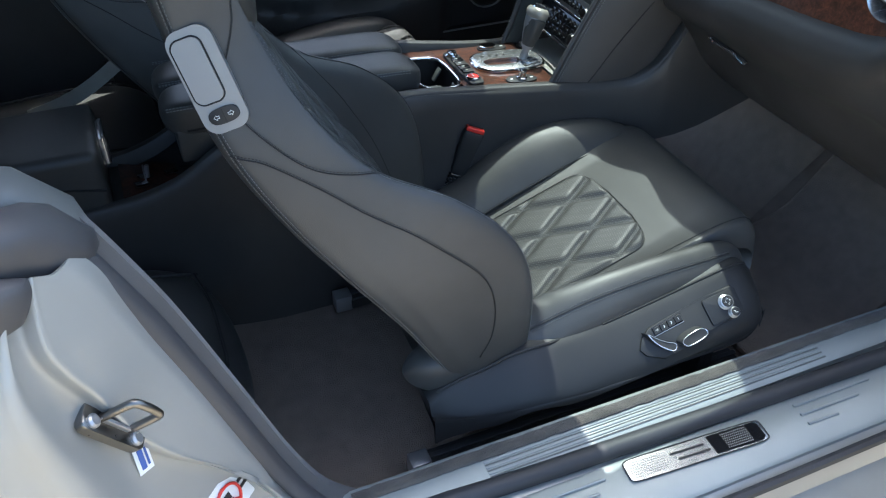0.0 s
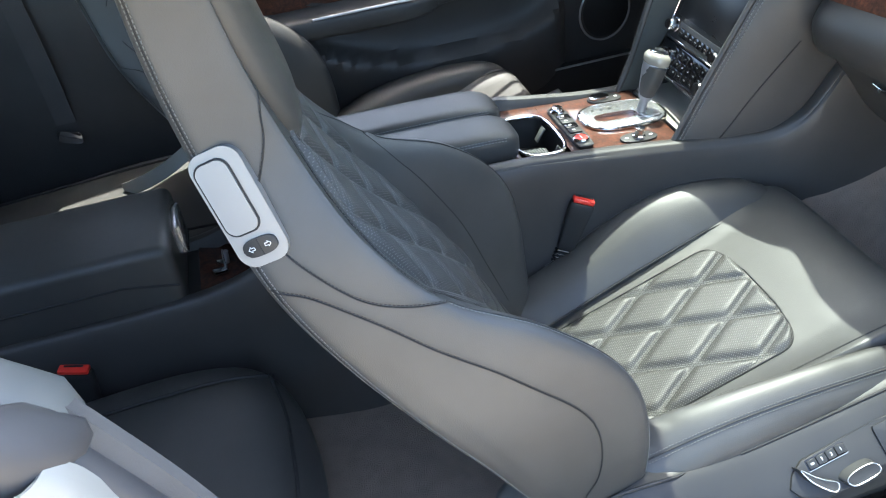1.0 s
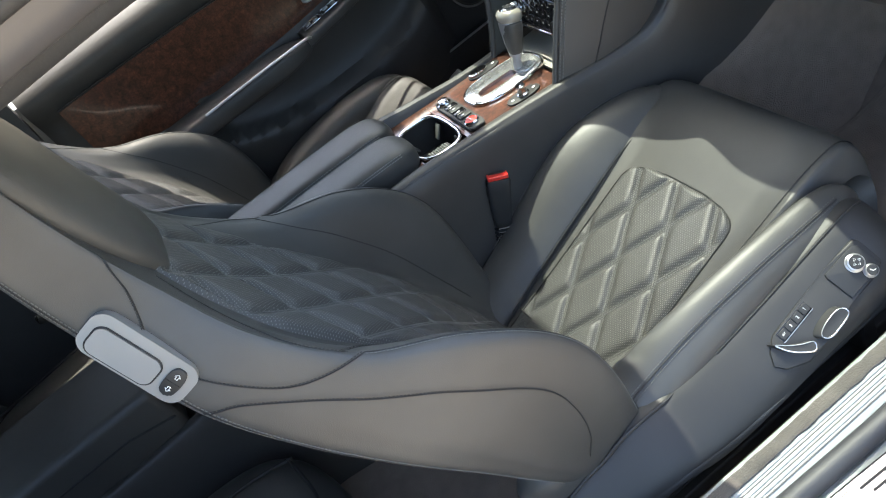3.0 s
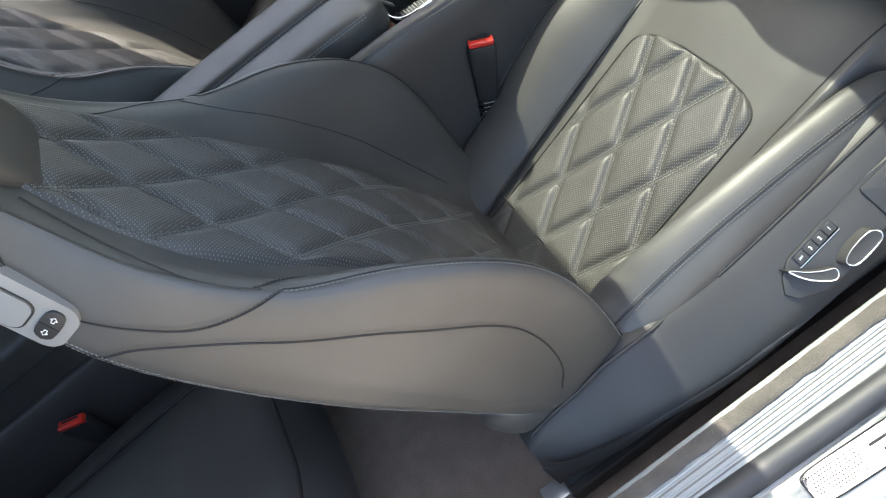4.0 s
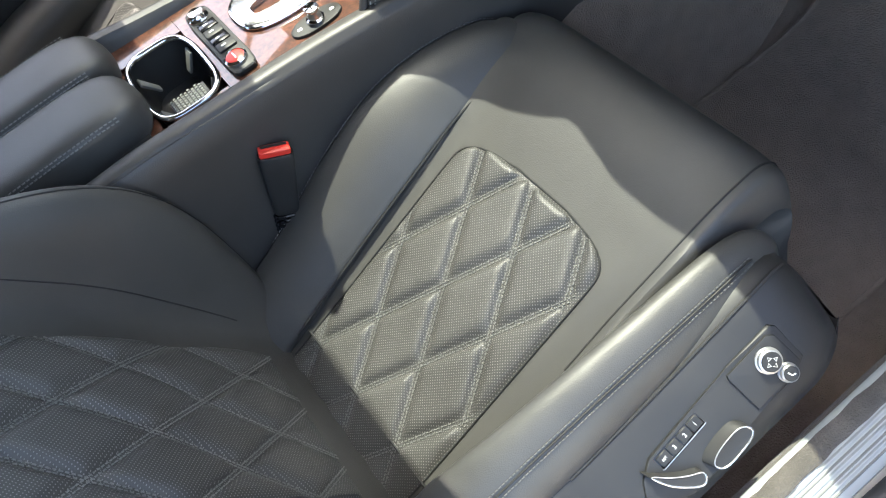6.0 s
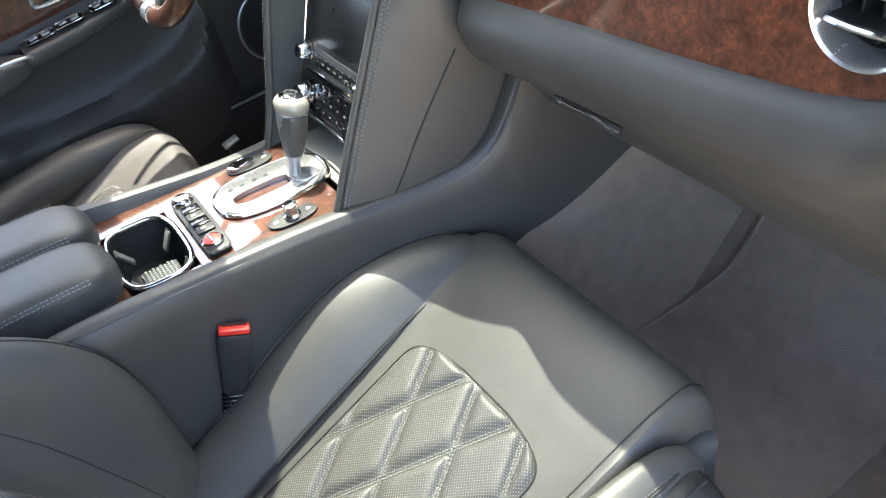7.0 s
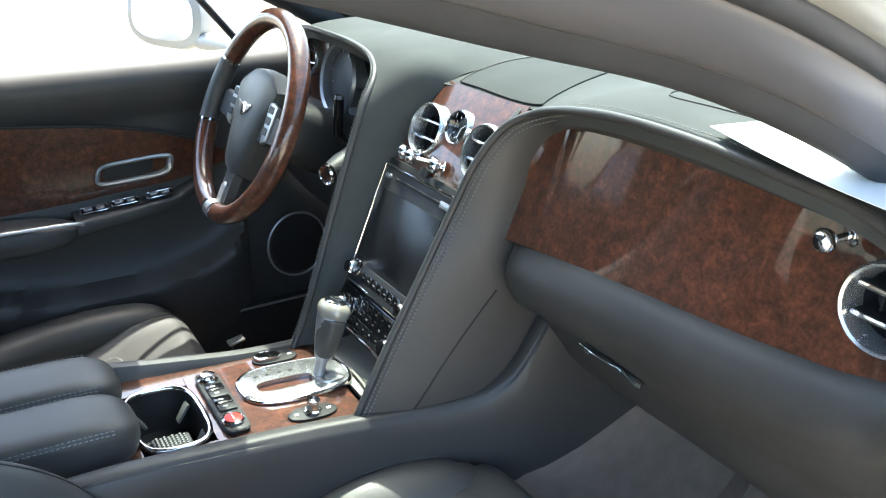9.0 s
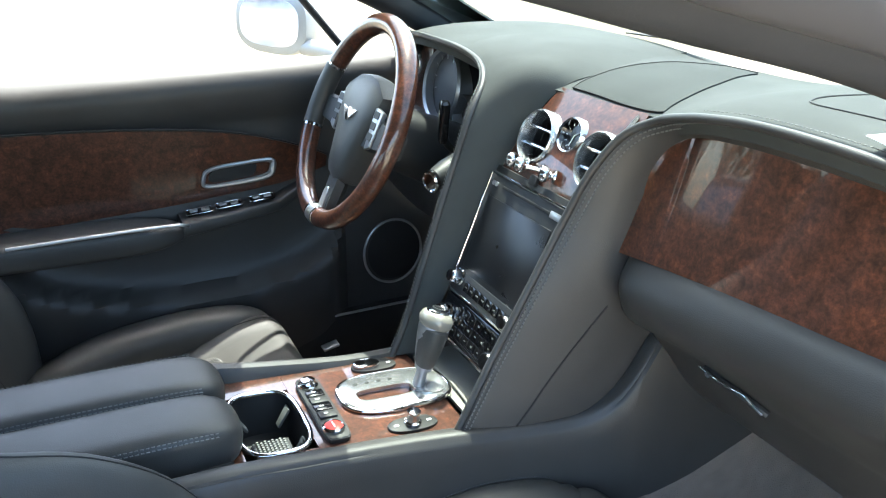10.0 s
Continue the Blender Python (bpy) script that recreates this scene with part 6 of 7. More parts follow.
part("lever_stalk", lever([(0.0, 0.0085, 0.0095, 0, 2.4), (0.03, 0.0075, 0.0085, 0, 2.4), (0.036, 0.009, 0.0105, 0, 2.4)]), SATIN, gate, "clear and metal stalk")
grip = part("lever_grip", lever([(0.034, 0.011, 0.0125, 0, 2.6), (0.040, 0.0125, 0.0145, 0, 2.6), (0.060, 0.0155, 0.0190, 0.001, 2.8), (0.085, 0.0180, 0.0230, 0.002, 2.8), (0.100, 0.0190, 0.0245, 0.002, 2.8), (0.104, 0.0180, 0.0235, 0.002, 2.8)]), SATIN, gate, "satin metal grip frame")
part("grip_leather", lofted([oval(g0 + ga * h + gf * 0.0030 - gs * 0.0050, gf, gs, a, b, 28, 3) for h, a, b in ((0.040, 0.0100, 0.0120), (0.046, 0.0124, 0.0158), (0.070, 0.0156, 0.0206), (0.090, 0.0172, 0.0232), (0.098, 0.0172, 0.0236), (0.101, 0.0140, 0.0205))]), HIDE, grip, "black leather grip face")
part("knob_top", lever([(0.101, 0.0195, 0.0250, 0.002, 2.2), (0.106, 0.0225, 0.0285, 0.002, 2.2), (0.114, 0.0230, 0.0290, 0.002, 2.2), (0.120, 0.0200, 0.0260, 0.002, 2.2), (0.124, 0.015, 0.019, 0.002, 2.2)]), PALE, gate, "ivory-coloured rounded knob")
part("knob_badge", lever([(0.1205, 0.0172, 0.0205, 0.002, 2.0), (0.1255, 0.0160, 0.0185, 0.002, 2.0), (0.1285, 0.0105, 0.0120, 0.002, 2.0), (0.1290, 0.001, 0.001, 0.002, 2.0)]), CHROME, gate, "round chrome cap")
part("badge_ring", rod([g0 + ga * 0.1285 + gf * (0.002 + 0.0085 * math.cos(w)) + gs * 0.010 * math.sin(w) for w in (2 * math.pi * i / 32 for i in range(32))], 0.0011, 6, True), PLASTIC, gate)
# small rotary controls beside the gate
for x, y, tall, lab in ((0.392, -0.077, True, "chrome knob on a dark oval plate beside the gear gate"), (0.400, 0.088, False, "low chrome rocker on a dark oval plate")):
    rk = thing("console_knob", on_deck(x, y), lab, "knob", "console knobs")
    part("knob_plate", slab(oval(on_deck(x, y, 0.004), D_U, D_V, 0.036, 0.0165, 36, 2.4), D_N, 0.005, 0.0015), PLASTIC, rk)
    if tall:
        part("knob_body", turned([(0.012, 0), (0.012, 0.004), (0.009, 0.006), (0.0085, 0.014), (0.010, 0.017), (0.0095, 0.020), (0.002, 0.021)], on_deck(x, y, 0.003), D_N, 28), CHROME, rk)
    else:
        part("knob_body", slab(oval(on_deck(x - 0.012, y, 0.010), D_U, D_V, 0.021, 0.011, 28, 2.6), D_N, 0.006, 0.002), CHROME, rk)
    for s in (-1, 1):
        part("knob_mark", block(-0.003, 0.003, -0.002, 0.002, 0, 0.0006, 0, 1, Matrix.Translation(on_deck(x + 0.024 * s, y, 0.0042))), WHITE, rk)
# lined tray and dark recess under the stack
tray = thing("storage_tray", (0.52, 0, 0.625), "grey lined tray with dark storage recess below the stack", "storage tray")
part("tray_base", sheet([[Vector((x, y, deck_z(0.476) - 0.004 + 0.30 * max(0, x - 0.56))) for y in (-0.112, -0.05, 0, 0.05, 0.112)] for x in (0.4765, 0.50, 0.535, 0.56, 0.60)], -0.006), BEIGE, tray)
part("recess", block(0.598, 0.70, -0.098, 0.098, 0.628, 0.660, 0.003), RUBBER, tray)
part("tray_edge", rod(smooth([(0.481, -0.106, deck_z(0.48) + 0.002), (0.488, -0.06, deck_z(0.48) + 0.001), (0.492, 0, deck_z(0.48) + 0.001), (0.486, 0.06, deck_z(0.48) + 0.001), (0.481, 0.108, deck_z(0.48) + 0.002)], 5), 0.0022, 8), BEIGE, tray)

# twin lidded armrest
for y0, y1, top in ((-0.088, 0.0155, 0.714), (0.0185, 0.120, 0.714)):
    yc, hw = (y0 + y1) / 2, (y1 - y0) / 2
    keys = [(-0.34, yc, top - 0.028, hw, 0.036), (-0.1, yc, top - 0.029, hw, 0.036), (0.10, yc, top - 0.033, hw, 0.035), (0.172, yc, top - 0.036, hw * 0.98, 0.031)]
    ar = part("armrest_pad", pad(keys, 5.0, 40, 30, None, 16.0), HIDE, console, "padded black leather armrest lid")
    for s in (-1, 1):
        for p, q in ((0.930, 0.815), (0.970, 0.700)):
            bm = bmesh.new()
            line = [at_curve(keys, -0.33 + 0.47 * i / 30) + (-0.33 + 0.47 * i / 30,) for i in range(31)]
            stitched(bm, [Vector((x, y + s * (a * p + 0.0006), z + b * q + 0.0006)) for y, z, a, b, x in line], (0, s * 0.6, 0.8), 0.006, 0.0042, 0.0009)
            part("pad_stitching", bm, THREAD_PALE, ar)
    part("armrest_base", block(-0.32, 0.150, y0 + 0.004, y1 - 0.004, 0.600, top - 0.045, 0.006, 2), HIDE, console)
    part("lid_gap", rod([(-0.30, y0 + 0.001, top - 0.046), (0.15, y0 + 0.001, top - 0.052)], 0.0022, 6), SEAM, ar)

# carpeted tunnel wall beside each footwell
for side in (-1, 1):
    rows = []
    for i in range(25):
        x = 0.40 + 0.85 * i / 24
        top = at_curve([(0.40, 0.36), (0.55, 0.40), (0.68, 0.49), (0.80, 0.53), (1.0, 0.60), (1.25, 0.66)], x)[0]
        toe = 0.95 * max(0, x - 0.92)
        rows.append([Vector((x, side * (0.205 + 0.02 * (1 - k) + 0.07 * (1 - k) ** 3), 0.20 + min(toe, 0.3) + (top - 0.20 - min(toe, 0.3)) * k)) for k in (0.06, 0.13, 0.2, 0.3, 0.5, 0.75, 0.93)] + [Vector((x, side * 0.196, top)), Vector((x, side * 0.10, top + 0.004))])
    structure("tunnel_carpet", sheet(rows, 0.004), CARPET, "dark carpet on the tunnel side of the footwell", "carpet")

# ---- driver's place ----
panel = thing("instrument_panel", (0.74, 0.4, 0.95), "instrument cluster with chrome-ringed round dials", "instrument cluster")
part("cluster_back", block(0.745, 0.775, 0.16, 0.66, 0.80, 1.06, 0.01), GLOSS, panel)
part("cluster_wood", block(0.728, 0.742, 0.57, 0.68, 0.84, 1.04, 0.01), WOOD, panel, "burr walnut surround")
for y, z, r in ((0.500, 0.972, 0.070), (0.312, 0.972, 0.046), (0.410, 0.938, 0.030), (0.362, 0.938, 0.026)):
    dl = part("dial_ring", turned([(r * 1.06, -0.03), (r * 1.10, 0.0), (r * 1.04, 0.006), (r * 0.96, 0.002), (r * 0.93, -0.02)], (0.715, y, z), (-1, 0, 0.18), 44, False), SATIN, panel, "bright dial ring")
    part("dial_face", turned([(r * 0.95, -0.016), (r * 0.93, -0.015), (0.001, -0.015)], (0.715, y, z), (-1, 0, 0.18), 36), DIAL, dl)
    for i in range(11):
        w = radians(-130 + 26 * i)
        d = Vector((0, -math.sin(w), math.cos(w)))
        part("dial_mark", rod([Vector((0.728, y, z)) + d * r * 0.74, Vector((0.728, y, z)) + d * r * 0.86], 0.0008, 4), WHITE, dl)
part("cluster_floor", sheet([[Vector((0.66 + 0.10 * i / 4, 0.14 + 0.56 * j / 8, 0.885 + 0.012 * i / 4)) for j in range(9)] for i in range(5)], 0.01), HIDE_DASH, panel)
low = []
for j in range(17):
    y = 0.145 + 0.56 * j / 16
    low.append(smooth([Vector((a, y, b)) for a, b in ((0.675, 0.885), (0.645, 0.872), (0.640, 0.83), (0.665, 0.77), (0.71, 0.70), (0.80, 0.62), (1.0, 0.54))], 3))
part("driver_knee_panel", sheet(low, 0.006), HIDE_DASH, dash, "black leather panel under the steering column")
vent((0.705, 0.635, 1.000), (-1, -0.2, 0.1), 0.036, "round vent beside the instruments")
key = thing("ignition_switch", (0.585, 0.21, 0.89), "chrome-faced round ignition switch on a short barrel", "ignition switch")
kd = Vector((-0.9, -0.25, -0.12)).normalized()
ko = Vector((0.552, 0.199, 0.884))
part("switch_barrel", turned([(0.030, -0.07), (0.026, -0.03), (0.0185, -0.006), (0.017, 0.0)], ko, kd, 32), PLASTIC, key)
part("switch_ring", turned([(0.0185, -0.002), (0.019, 0.005), (0.016, 0.008), (0.0135, 0.006), (0.001, 0.006)], ko, kd, 32), CHROME, key)
stalk = thing("column_stalk", (0.61, 0.27, 0.93), "black column stalk beside the steering wheel", "stalk")
part("stalk_arm", rod(smooth([(0.640, 0.300, 0.900), (0.615, 0.275, 0.920), (0.602, 0.262, 0.945)], 5), 0.0065, 10), PLASTIC, stalk)
part("stalk_grip", lofted([oval(Vector((0.602, 0.266, 0.925)).lerp(Vector((0.598, 0.250, 1.000)), k), (0.3, 0.95, 0), (0.95, -0.3, 0), a, b, 20, 3) for k, a, b in ((0.0, 0.008, 0.006), (0.1, 0.012, 0.008), (0.6, 0.014, 0.009), (0.93, 0.013, 0.009), (1.0, 0.008, 0.006))]), GLOSS, stalk)
wh = thing("steering_wheel", (0.5, 0.415, 0.95), "walnut and black leather steering wheel with winged centre badge", "steering wheel")
WC = Vector((0.502, 0.406, 0.937))
WA = Vector((-math.cos(radians(24)), 0, math.sin(radians(24))))
WV = Vector((math.sin(radians(24)), 0, math.cos(radians(24))))
WU = Vector((0, -1, 0))


def on_wheel(r, ang, out=0.0):
    return WC + (WU * math.sin(ang) + WV * math.cos(ang)) * r + WA * out


WR = 0.180
for name, m, a0, a1 in (("rim_walnut", WOOD, -62, 174), ("rim_metal", SATIN, 175.5, 184.5), ("rim_walnut", WOOD, 186, 254), ("rim_leather", HIDE, 256, 296)):
    n = 40
    rr = [0.0182 + (0.0008 if m is HIDE else 0) for i in range(n + 1)]
    pts = [on_wheel(WR, radians(a0 + (a1 - a0) * i / n), 0.012) for i in range(n + 1)]
    part(name, rod(pts, rr, 18), m, wh)
for a in (175, 185, 255, 297):
    part("rim_joint", rod([on_wheel(WR, radians(a - 0.8), 0.012), on_wheel(WR, radians(a + 0.8), 0.012)], 0.0188, 18), CHROME, wh)
part("rim_core", rod([on_wheel(WR, 2 * math.pi * i / 72, 0.011) for i in range(72)], 0.0150, 12, True), HIDE, wh)
part("airbag_cover", lofted([[WC + WU * (p * k) + WV * (q * k) + WA * h for p, q in ((-0.070, 0.052), (-0.035, 0.072), (0.0, 0.076), (0.035, 0.072), (0.070, 0.052), (0.062, 0.012), (0.045, -0.035), (0.028, -0.085), (0.0, -0.092), (-0.028, -0.085), (-0.045, -0.035), (-0.062, 0.012))] for k, h in ((1.2, -0.03), (1.22, -0.005), (1.16, 0.008), (0.95, 0.017), (0.5, 0.021), (0.05, 0.022))]), HIDE, wh, "black leather airbag cover")
for s in (-1, 1):
    part("spoke", lofted([[on_wheel(r, radians(90 * s) + da, h) for da, h in ((-w, -0.008), (-w * 0.8, 0.006), (w * 0.8, 0.006), (w, -0.008), (w * 0.7, -0.018), (-w * 0.7, -0.018))] for r, w in ((0.055, 0.72), (0.09, 0.36), (0.13, 0.20), (0.172, 0.15))]), PLASTIC, wh)
    pod = part("spoke_switch", slab([on_wheel(0.088, radians(80 * s) , 0.010) + WV * q + WU * p * s for p, q in ((-0.018, 0.030), (0.018, 0.024), (0.014, -0.038), (-0.006, -0.046))], WA, 0.010, 0.003), SATIN, wh, "satin metal switch plate")
    for k in range(3):
        part("wheel_button", block(-0.010, 0.010, -0.0065, 0.0065, 0, 0.0012, 0.0005, 1, Matrix.Translation(on_wheel(0.088, radians(80 * s), 0.010) + WV * (0.016 - 0.019 * k) + WU * 0.001 * s) @ Matrix((WU, WV, WA)).transposed().to_4x4()), PLASTIC, pod)
part("lower_spoke", lofted([[on_wheel(r, math.pi + da, h) for da, h in ((-w, -0.008), (-w * 0.8, 0.007), (w * 0.8, 0.007), (w, -0.008), (w * 0.7, -0.018), (-w * 0.7, -0.018))] for r, w in ((0.07, 0.42), (0.11, 0.23), (0.15, 0.15), (0.172, 0.12))]), HIDE, wh)
part("spoke_inlay", slab(oval(on_wheel(0.148, math.pi, 0.012), WU, WV, 0.010, 0.024, 24, 3), WA, 0.006, 0.002), SATIN, wh, "satin metal spoke inlay")
bo = WC + WA * 0.024 + WV * 0.012
bd = part("centre_badge", slab(oval(bo, WU, WV, 0.0105, 0.0125, 28, 2), WA, 0.004, 0.001), CHROME, wh, "chrome round badge with wing shapes")
for s in (-1, 1):
    for k in range(4):
        part("badge_wing", slab([bo + WU * s * p + WV * q for p, q in ((0.010, 0.009 - 0.004 * k), (0.030 - 0.004 * k, 0.012 - 0.004 * k), (0.029 - 0.004 * k, 0.0093 - 0.004 * k), (0.010, 0.0062 - 0.004 * k))], WA, 0.002, 0), CHROME, bd)
part("column_shroud", lofted([oval(WC - WA * h, WU, WV, a, b, 32, 3) for h, a, b in ((0.02, 0.050, 0.050), (0.06, 0.062, 0.055), (0.12, 0.070, 0.060), (0.20, 0.072, 0.066))]), PLASTIC, wh)
part("paddle", slab([WC - WA * 0.030 + WU * p + WV * q for p, q in ((0.085, 0.05), (0.112, 0.055), (0.118, 0.0), (0.105, -0.045), (0.085, -0.05))], WA, 0.006, 0.002), GLOSS, wh, "gear paddle")
part("paddle", slab([WC - WA * 0.030 - WU * p + WV * q for p, q in ((0.085, 0.05), (0.112, 0.055), (0.118, 0.0), (0.105, -0.045), (0.085, -0.05))], WA, 0.006, 0.002), GLOSS, wh, "gear paddle")

bracket = thing("rail_bracket", (0.477, 0.55, 0.40), "small satin metal bracket on the floor beside driver seat", "bracket")
part("bracket_plate", block(-0.018, 0.018, -0.012, 0.012, 0, 0.006, 0.002, 2, pose(0.477, 0.55, 0.414, 0, -12, 0)), SATIN, bracket)
part("bracket_foot", block(0.468, 0.486, 0.542, 0.558, 0.215, 0.416, 0.002, 1), PLASTIC, bracket)

# ---- sheet of paper on the dash ----
along, wide = Vector((-0.29, -0.957, 0)), Vector((0.957, -0.29, 0))
rows = [[Vector((0.650, -0.460, 1.1035)) + along * (0.297 * j / 10) + wide * (0.21 * i / 8) + Vector((0, 0, 0.004 * math.sin(2.5 * i / 8) - 0.006 * math.sin(3 * j / 10))) for j in range(11)] for i in range(9)]
paper = thing("paper_sheet", (0.8, -0.6, 1.08), "white printed paper lying on the dash top", "paper")
part("leaf", sheet(rows, 0.0008), PAPER, paper)
for j, i, n in ((4, 3, 0.012), (5, 3, 0.020), (5, 4, 0.016), (6, 3, 0.024), (6, 5, 0.010)):
    c = rows[i][j] + Vector((0, 0, 0.0014))
    part("printed_bar", slab([c + along * (s * n) + wide * (t * 0.0018) for s, t in ((-1, -1), (1, -1), (1, 1), (-1, 1))], (0, 0, 1), 0.0006, 0), PLASTIC, paper)

# ---- rear of the cabin ----
rc = thing("rear_console", (-0.65, 0, 0.4), "black leather rear console with bright pull and walnut end", "console")
part("console_box", block(-1.02, -0.458, -0.088, 0.125, 0.530, 0.658, 0.018, 4), HIDE, rc)
part("box_seam", rod([(-1.0, -0.0895, 0.600), (-0.55, -0.0895, 0.600), (-0.462, -0.0895, 0.580)], 0.0022, 6), SEAM, rc)
part("console_base", lofted([[Vector((x, -0.085, 0.22)), Vector((x, -0.085, z - 0.012)), Vector((x, -0.073, z)), Vector((x, 0.088, z)), Vector((x, 0.10, z - 0.012)), Vector((x, 0.10, 0.22))] for x, z in ((-1.02, 0.530), (-0.50, 0.530), (-0.44, 0.528), (-0.33, 0.500), (-0.262, 0.470), (-0.252, 0.40))]), HIDE, rc)
pl = part("end_pull", slab([Vector((-0.446, y, z)) for y, z in ((-0.012, 0.590), (0.010, 0.575), (0.070, 0.580), (0.078, 0.640), (0.050, 0.648), (-0.004, 0.640))], (1, 0, 0.12), 0.014, 0.003, 2), BRIGHT, rc, "bright metal pull")
part("pull_edge", rod([(-0.446, y, z) for y, z in ((-0.004, 0.640), (-0.012, 0.592), (0.010, 0.577), (0.070, 0.582))], 0.0018, 8), BRIGHT, pl, "polished edge")
for z in (0.592, 0.618):
    part("pull_mark", block(-0.447, -0.4445, 0.010, 0.058, z - 0.006, z + 0.006, 0.001, 1), PLASTIC, pl)
d_n = Vector((0.25, 0, 0.97)).normalized()
part("walnut_end", slab([Vector((x, y, z + 0.004)) for x, y, z in ((-0.440, -0.070, 0.528), (-0.332, -0.070, 0.5005), (-0.332, 0.086, 0.5005), (-0.440, 0.086, 0.528))], d_n, 0.004, 0.001), WOOD, rc, "dark walnut end panel")
part("walnut_side", block(-0.447, -0.30, -0.0885, -0.0845, 0.445, 0.485, 0.001, 1), WOOD, rc, "dark walnut side strip")
for x, y, z, a in ((-0.405, -0.010, 0.522, 0.016), (-0.398, 0.022, 0.520, 0.009), (-0.36, -0.03, 0.510, 0.006), (-0.345, 0.04, 0.507, 0.012)):
    part("rear_switch", block(-0.014, 0.014, -a / 2, a / 2, 0, 0.010, 0.002, 2, pose(x, y, z, 0, 16, 25)), CHROME, rc)
# a patch of sun on the walnut, built as a pale plate and stub
fl = part("sun_patch_plate", slab([Vector((-0.392, y, z)) for y, z in ((-0.004, 0.520), (0.020, 0.518), (0.030, 0.548), (0.004, 0.546))], (1, -0.3, 0.3), 0.004, 0.001), MATT_METAL, rc, "pale metal plate standing in for a patch of sun")
part("sun_patch_stub", rod([(-0.389, 0.010, 0.530), (-0.386, 0.011, 0.556)], 0.0045, 10), SATIN, fl)
for y in (-0.40, 0.40):
    rs = thing("car_seat", (-0.85, y, 0.3), "dark leather rear seat with rounded bucket cushion", "car seat", "rear seats")
    cushion = part("rear_cushion", pad([(-1.08, y, 0.350, 0.255, 0.09), (-0.85, y, 0.360, 0.258, 0.09), (-0.55, y, 0.378, 0.262, 0.095), (-0.30, y, 0.370, 0.262, 0.09)], 3.6, 48, 32, None, 7.0), HIDE, rs)
    for k in (-1, 1):
        part("cushion_seam", rod(smooth([(-1.0, y + 0.15 * k, 0.456), (-0.7, y + 0.16 * k, 0.470), (-0.45, y + 0.165 * k, 0.476), (-0.345, y + 0.165 * k, 0.455)], 5), 0.0030, 6), SEAM, cushion)
    part("cushion_seam", rod(smooth([(-0.352, y - 0.165, 0.459), (-0.336, y - 0.08, 0.455), (-0.334, y, 0.455), (-0.336, y + 0.08, 0.455), (-0.352, y + 0.165, 0.459)], 5), 0.0030, 6), SEAM, cushion)
    rows = []
    for i in range(17):
        s = i / 16
        z = 0.34 + 0.62 * s
        x = -1.02 - 0.20 * s
        rows.append([Vector((x + 0.06 * abs(-1 + 2 * j / 20) ** 3 - 0.03 * s**6, y - 0.265 + 0.53 * j / 20, z)) for j in range(21)])
    part("rear_backrest", sheet(rows, 0.10), HIDE, rs)
    part("rear_headrest", pad([(-1.30, y, 1.02, 0.10, 0.05), (-1.24, y, 1.03, 0.12, 0.075), (-1.16, y, 1.02, 0.10, 0.06)], 3), HIDE, rs)
buckle((-0.664, -0.142, 0.494), (0.05, -0.1), "black rear belt buckle with a red button", 0.058)
bt = thing("rear_belt", (-0.80, 0.69, 0.6), "dark rear seat belt with bright tongue hanging on side panel", "seat belt")
part("webbing", sheet([[Vector((-0.77 + 0.02 * math.sin(3 * s) + 0.046 * j, 0.715 - 0.05 * math.sin(math.pi * s) , 0.98 - 0.50 * s)) for j in (0, 0.5, 1)] for s in (i / 12 for i in range(13))], 0.0015), LINING, bt)
part("tongue", slab(oval((-0.736, 0.672, 0.535), (0.9, -0.2, -0.2), (0.2, 0, 1), 0.030, 0.016, 24, 5), (0, -1, 0.2), 0.004, 0.001), CHROME, bt)
fb = thing("front_belt", (-0.40, 0.70, 0.7), "grey seat belt strap beside the driver seat", "seat belt")
part("webbing", sheet([[Vector((-0.36 - 0.26 * s, 0.23 + 0.24 * s, 0.70 - 0.23 * s - 0.02 * math.sin(math.pi * s))) + Vector((0.01, 0.02, 0.9)) * 0.040 * (j - 0.5) for j in (0, 0.5, 1)] for s in (i / 12 for i in range(13))], 0.0015), BEIGE, fb)

# ---- glass and outside ----
def pane(name, rows, label):
    return structure(name, sheet(rows, 0.004), GLASS, label, "window")


pane("rear_window", [[Vector((x, y, z)) for y in (-0.58, -0.3, 0, 0.3, 0.58)] for x, z in ((-1.39, 0.99), (-1.345, 1.15), (-1.30, 1.31))], "clear rear window")
rows = []
for i in range(13):
    k = i / 12
    x = HEADER_X - 0.004 + (1.125 - HEADER_X) * k
    e = rail(x)[0] - 0.03
    rows.append([Vector((x - 0.07 * (y / 0.6) ** 2 * k, y, roof_z(HEADER_X, 0) - 0.012 - (roof_z(HEADER_X, 0) - 1.075) * k - 0.10 * (y / 0.6) ** 2 * (1 - 0.6 * k))) for y in (e * (-1 + 2 * j / 16) for j in range(17))])
pane("windscreen", rows, "clear sloping windscreen")
# Out of view; mirror and cover are placed to shade the inner roll.
rear_mirror = thing("interior_mirror", (0.40, 0.05, 1.24), "unseen black interior mirror placed to shade the inner seat roll", "mirror")
part("mirror_housing", lofted([oval((x, 0.108, 1.240), (0.1, 1, 0), (0, 0, 1), a, b, 36, 3.2) for x, a, b in ((0.393, 0.098, 0.030), (0.397, 0.102, 0.034), (0.411, 0.098, 0.032), (0.425, 0.060, 0.020), (0.429, 0.020, 0.008))]), PLASTIC, rear_mirror)
part("mirror_face", slab(oval((0.3920, 0.108, 1.240), (0.1, 1, 0), (0, 0, 1), 0.092, 0.027, 36, 3.2), (-1, 0.1, 0), 0.003, 0), CHROME, rear_mirror, "reflecting glass")
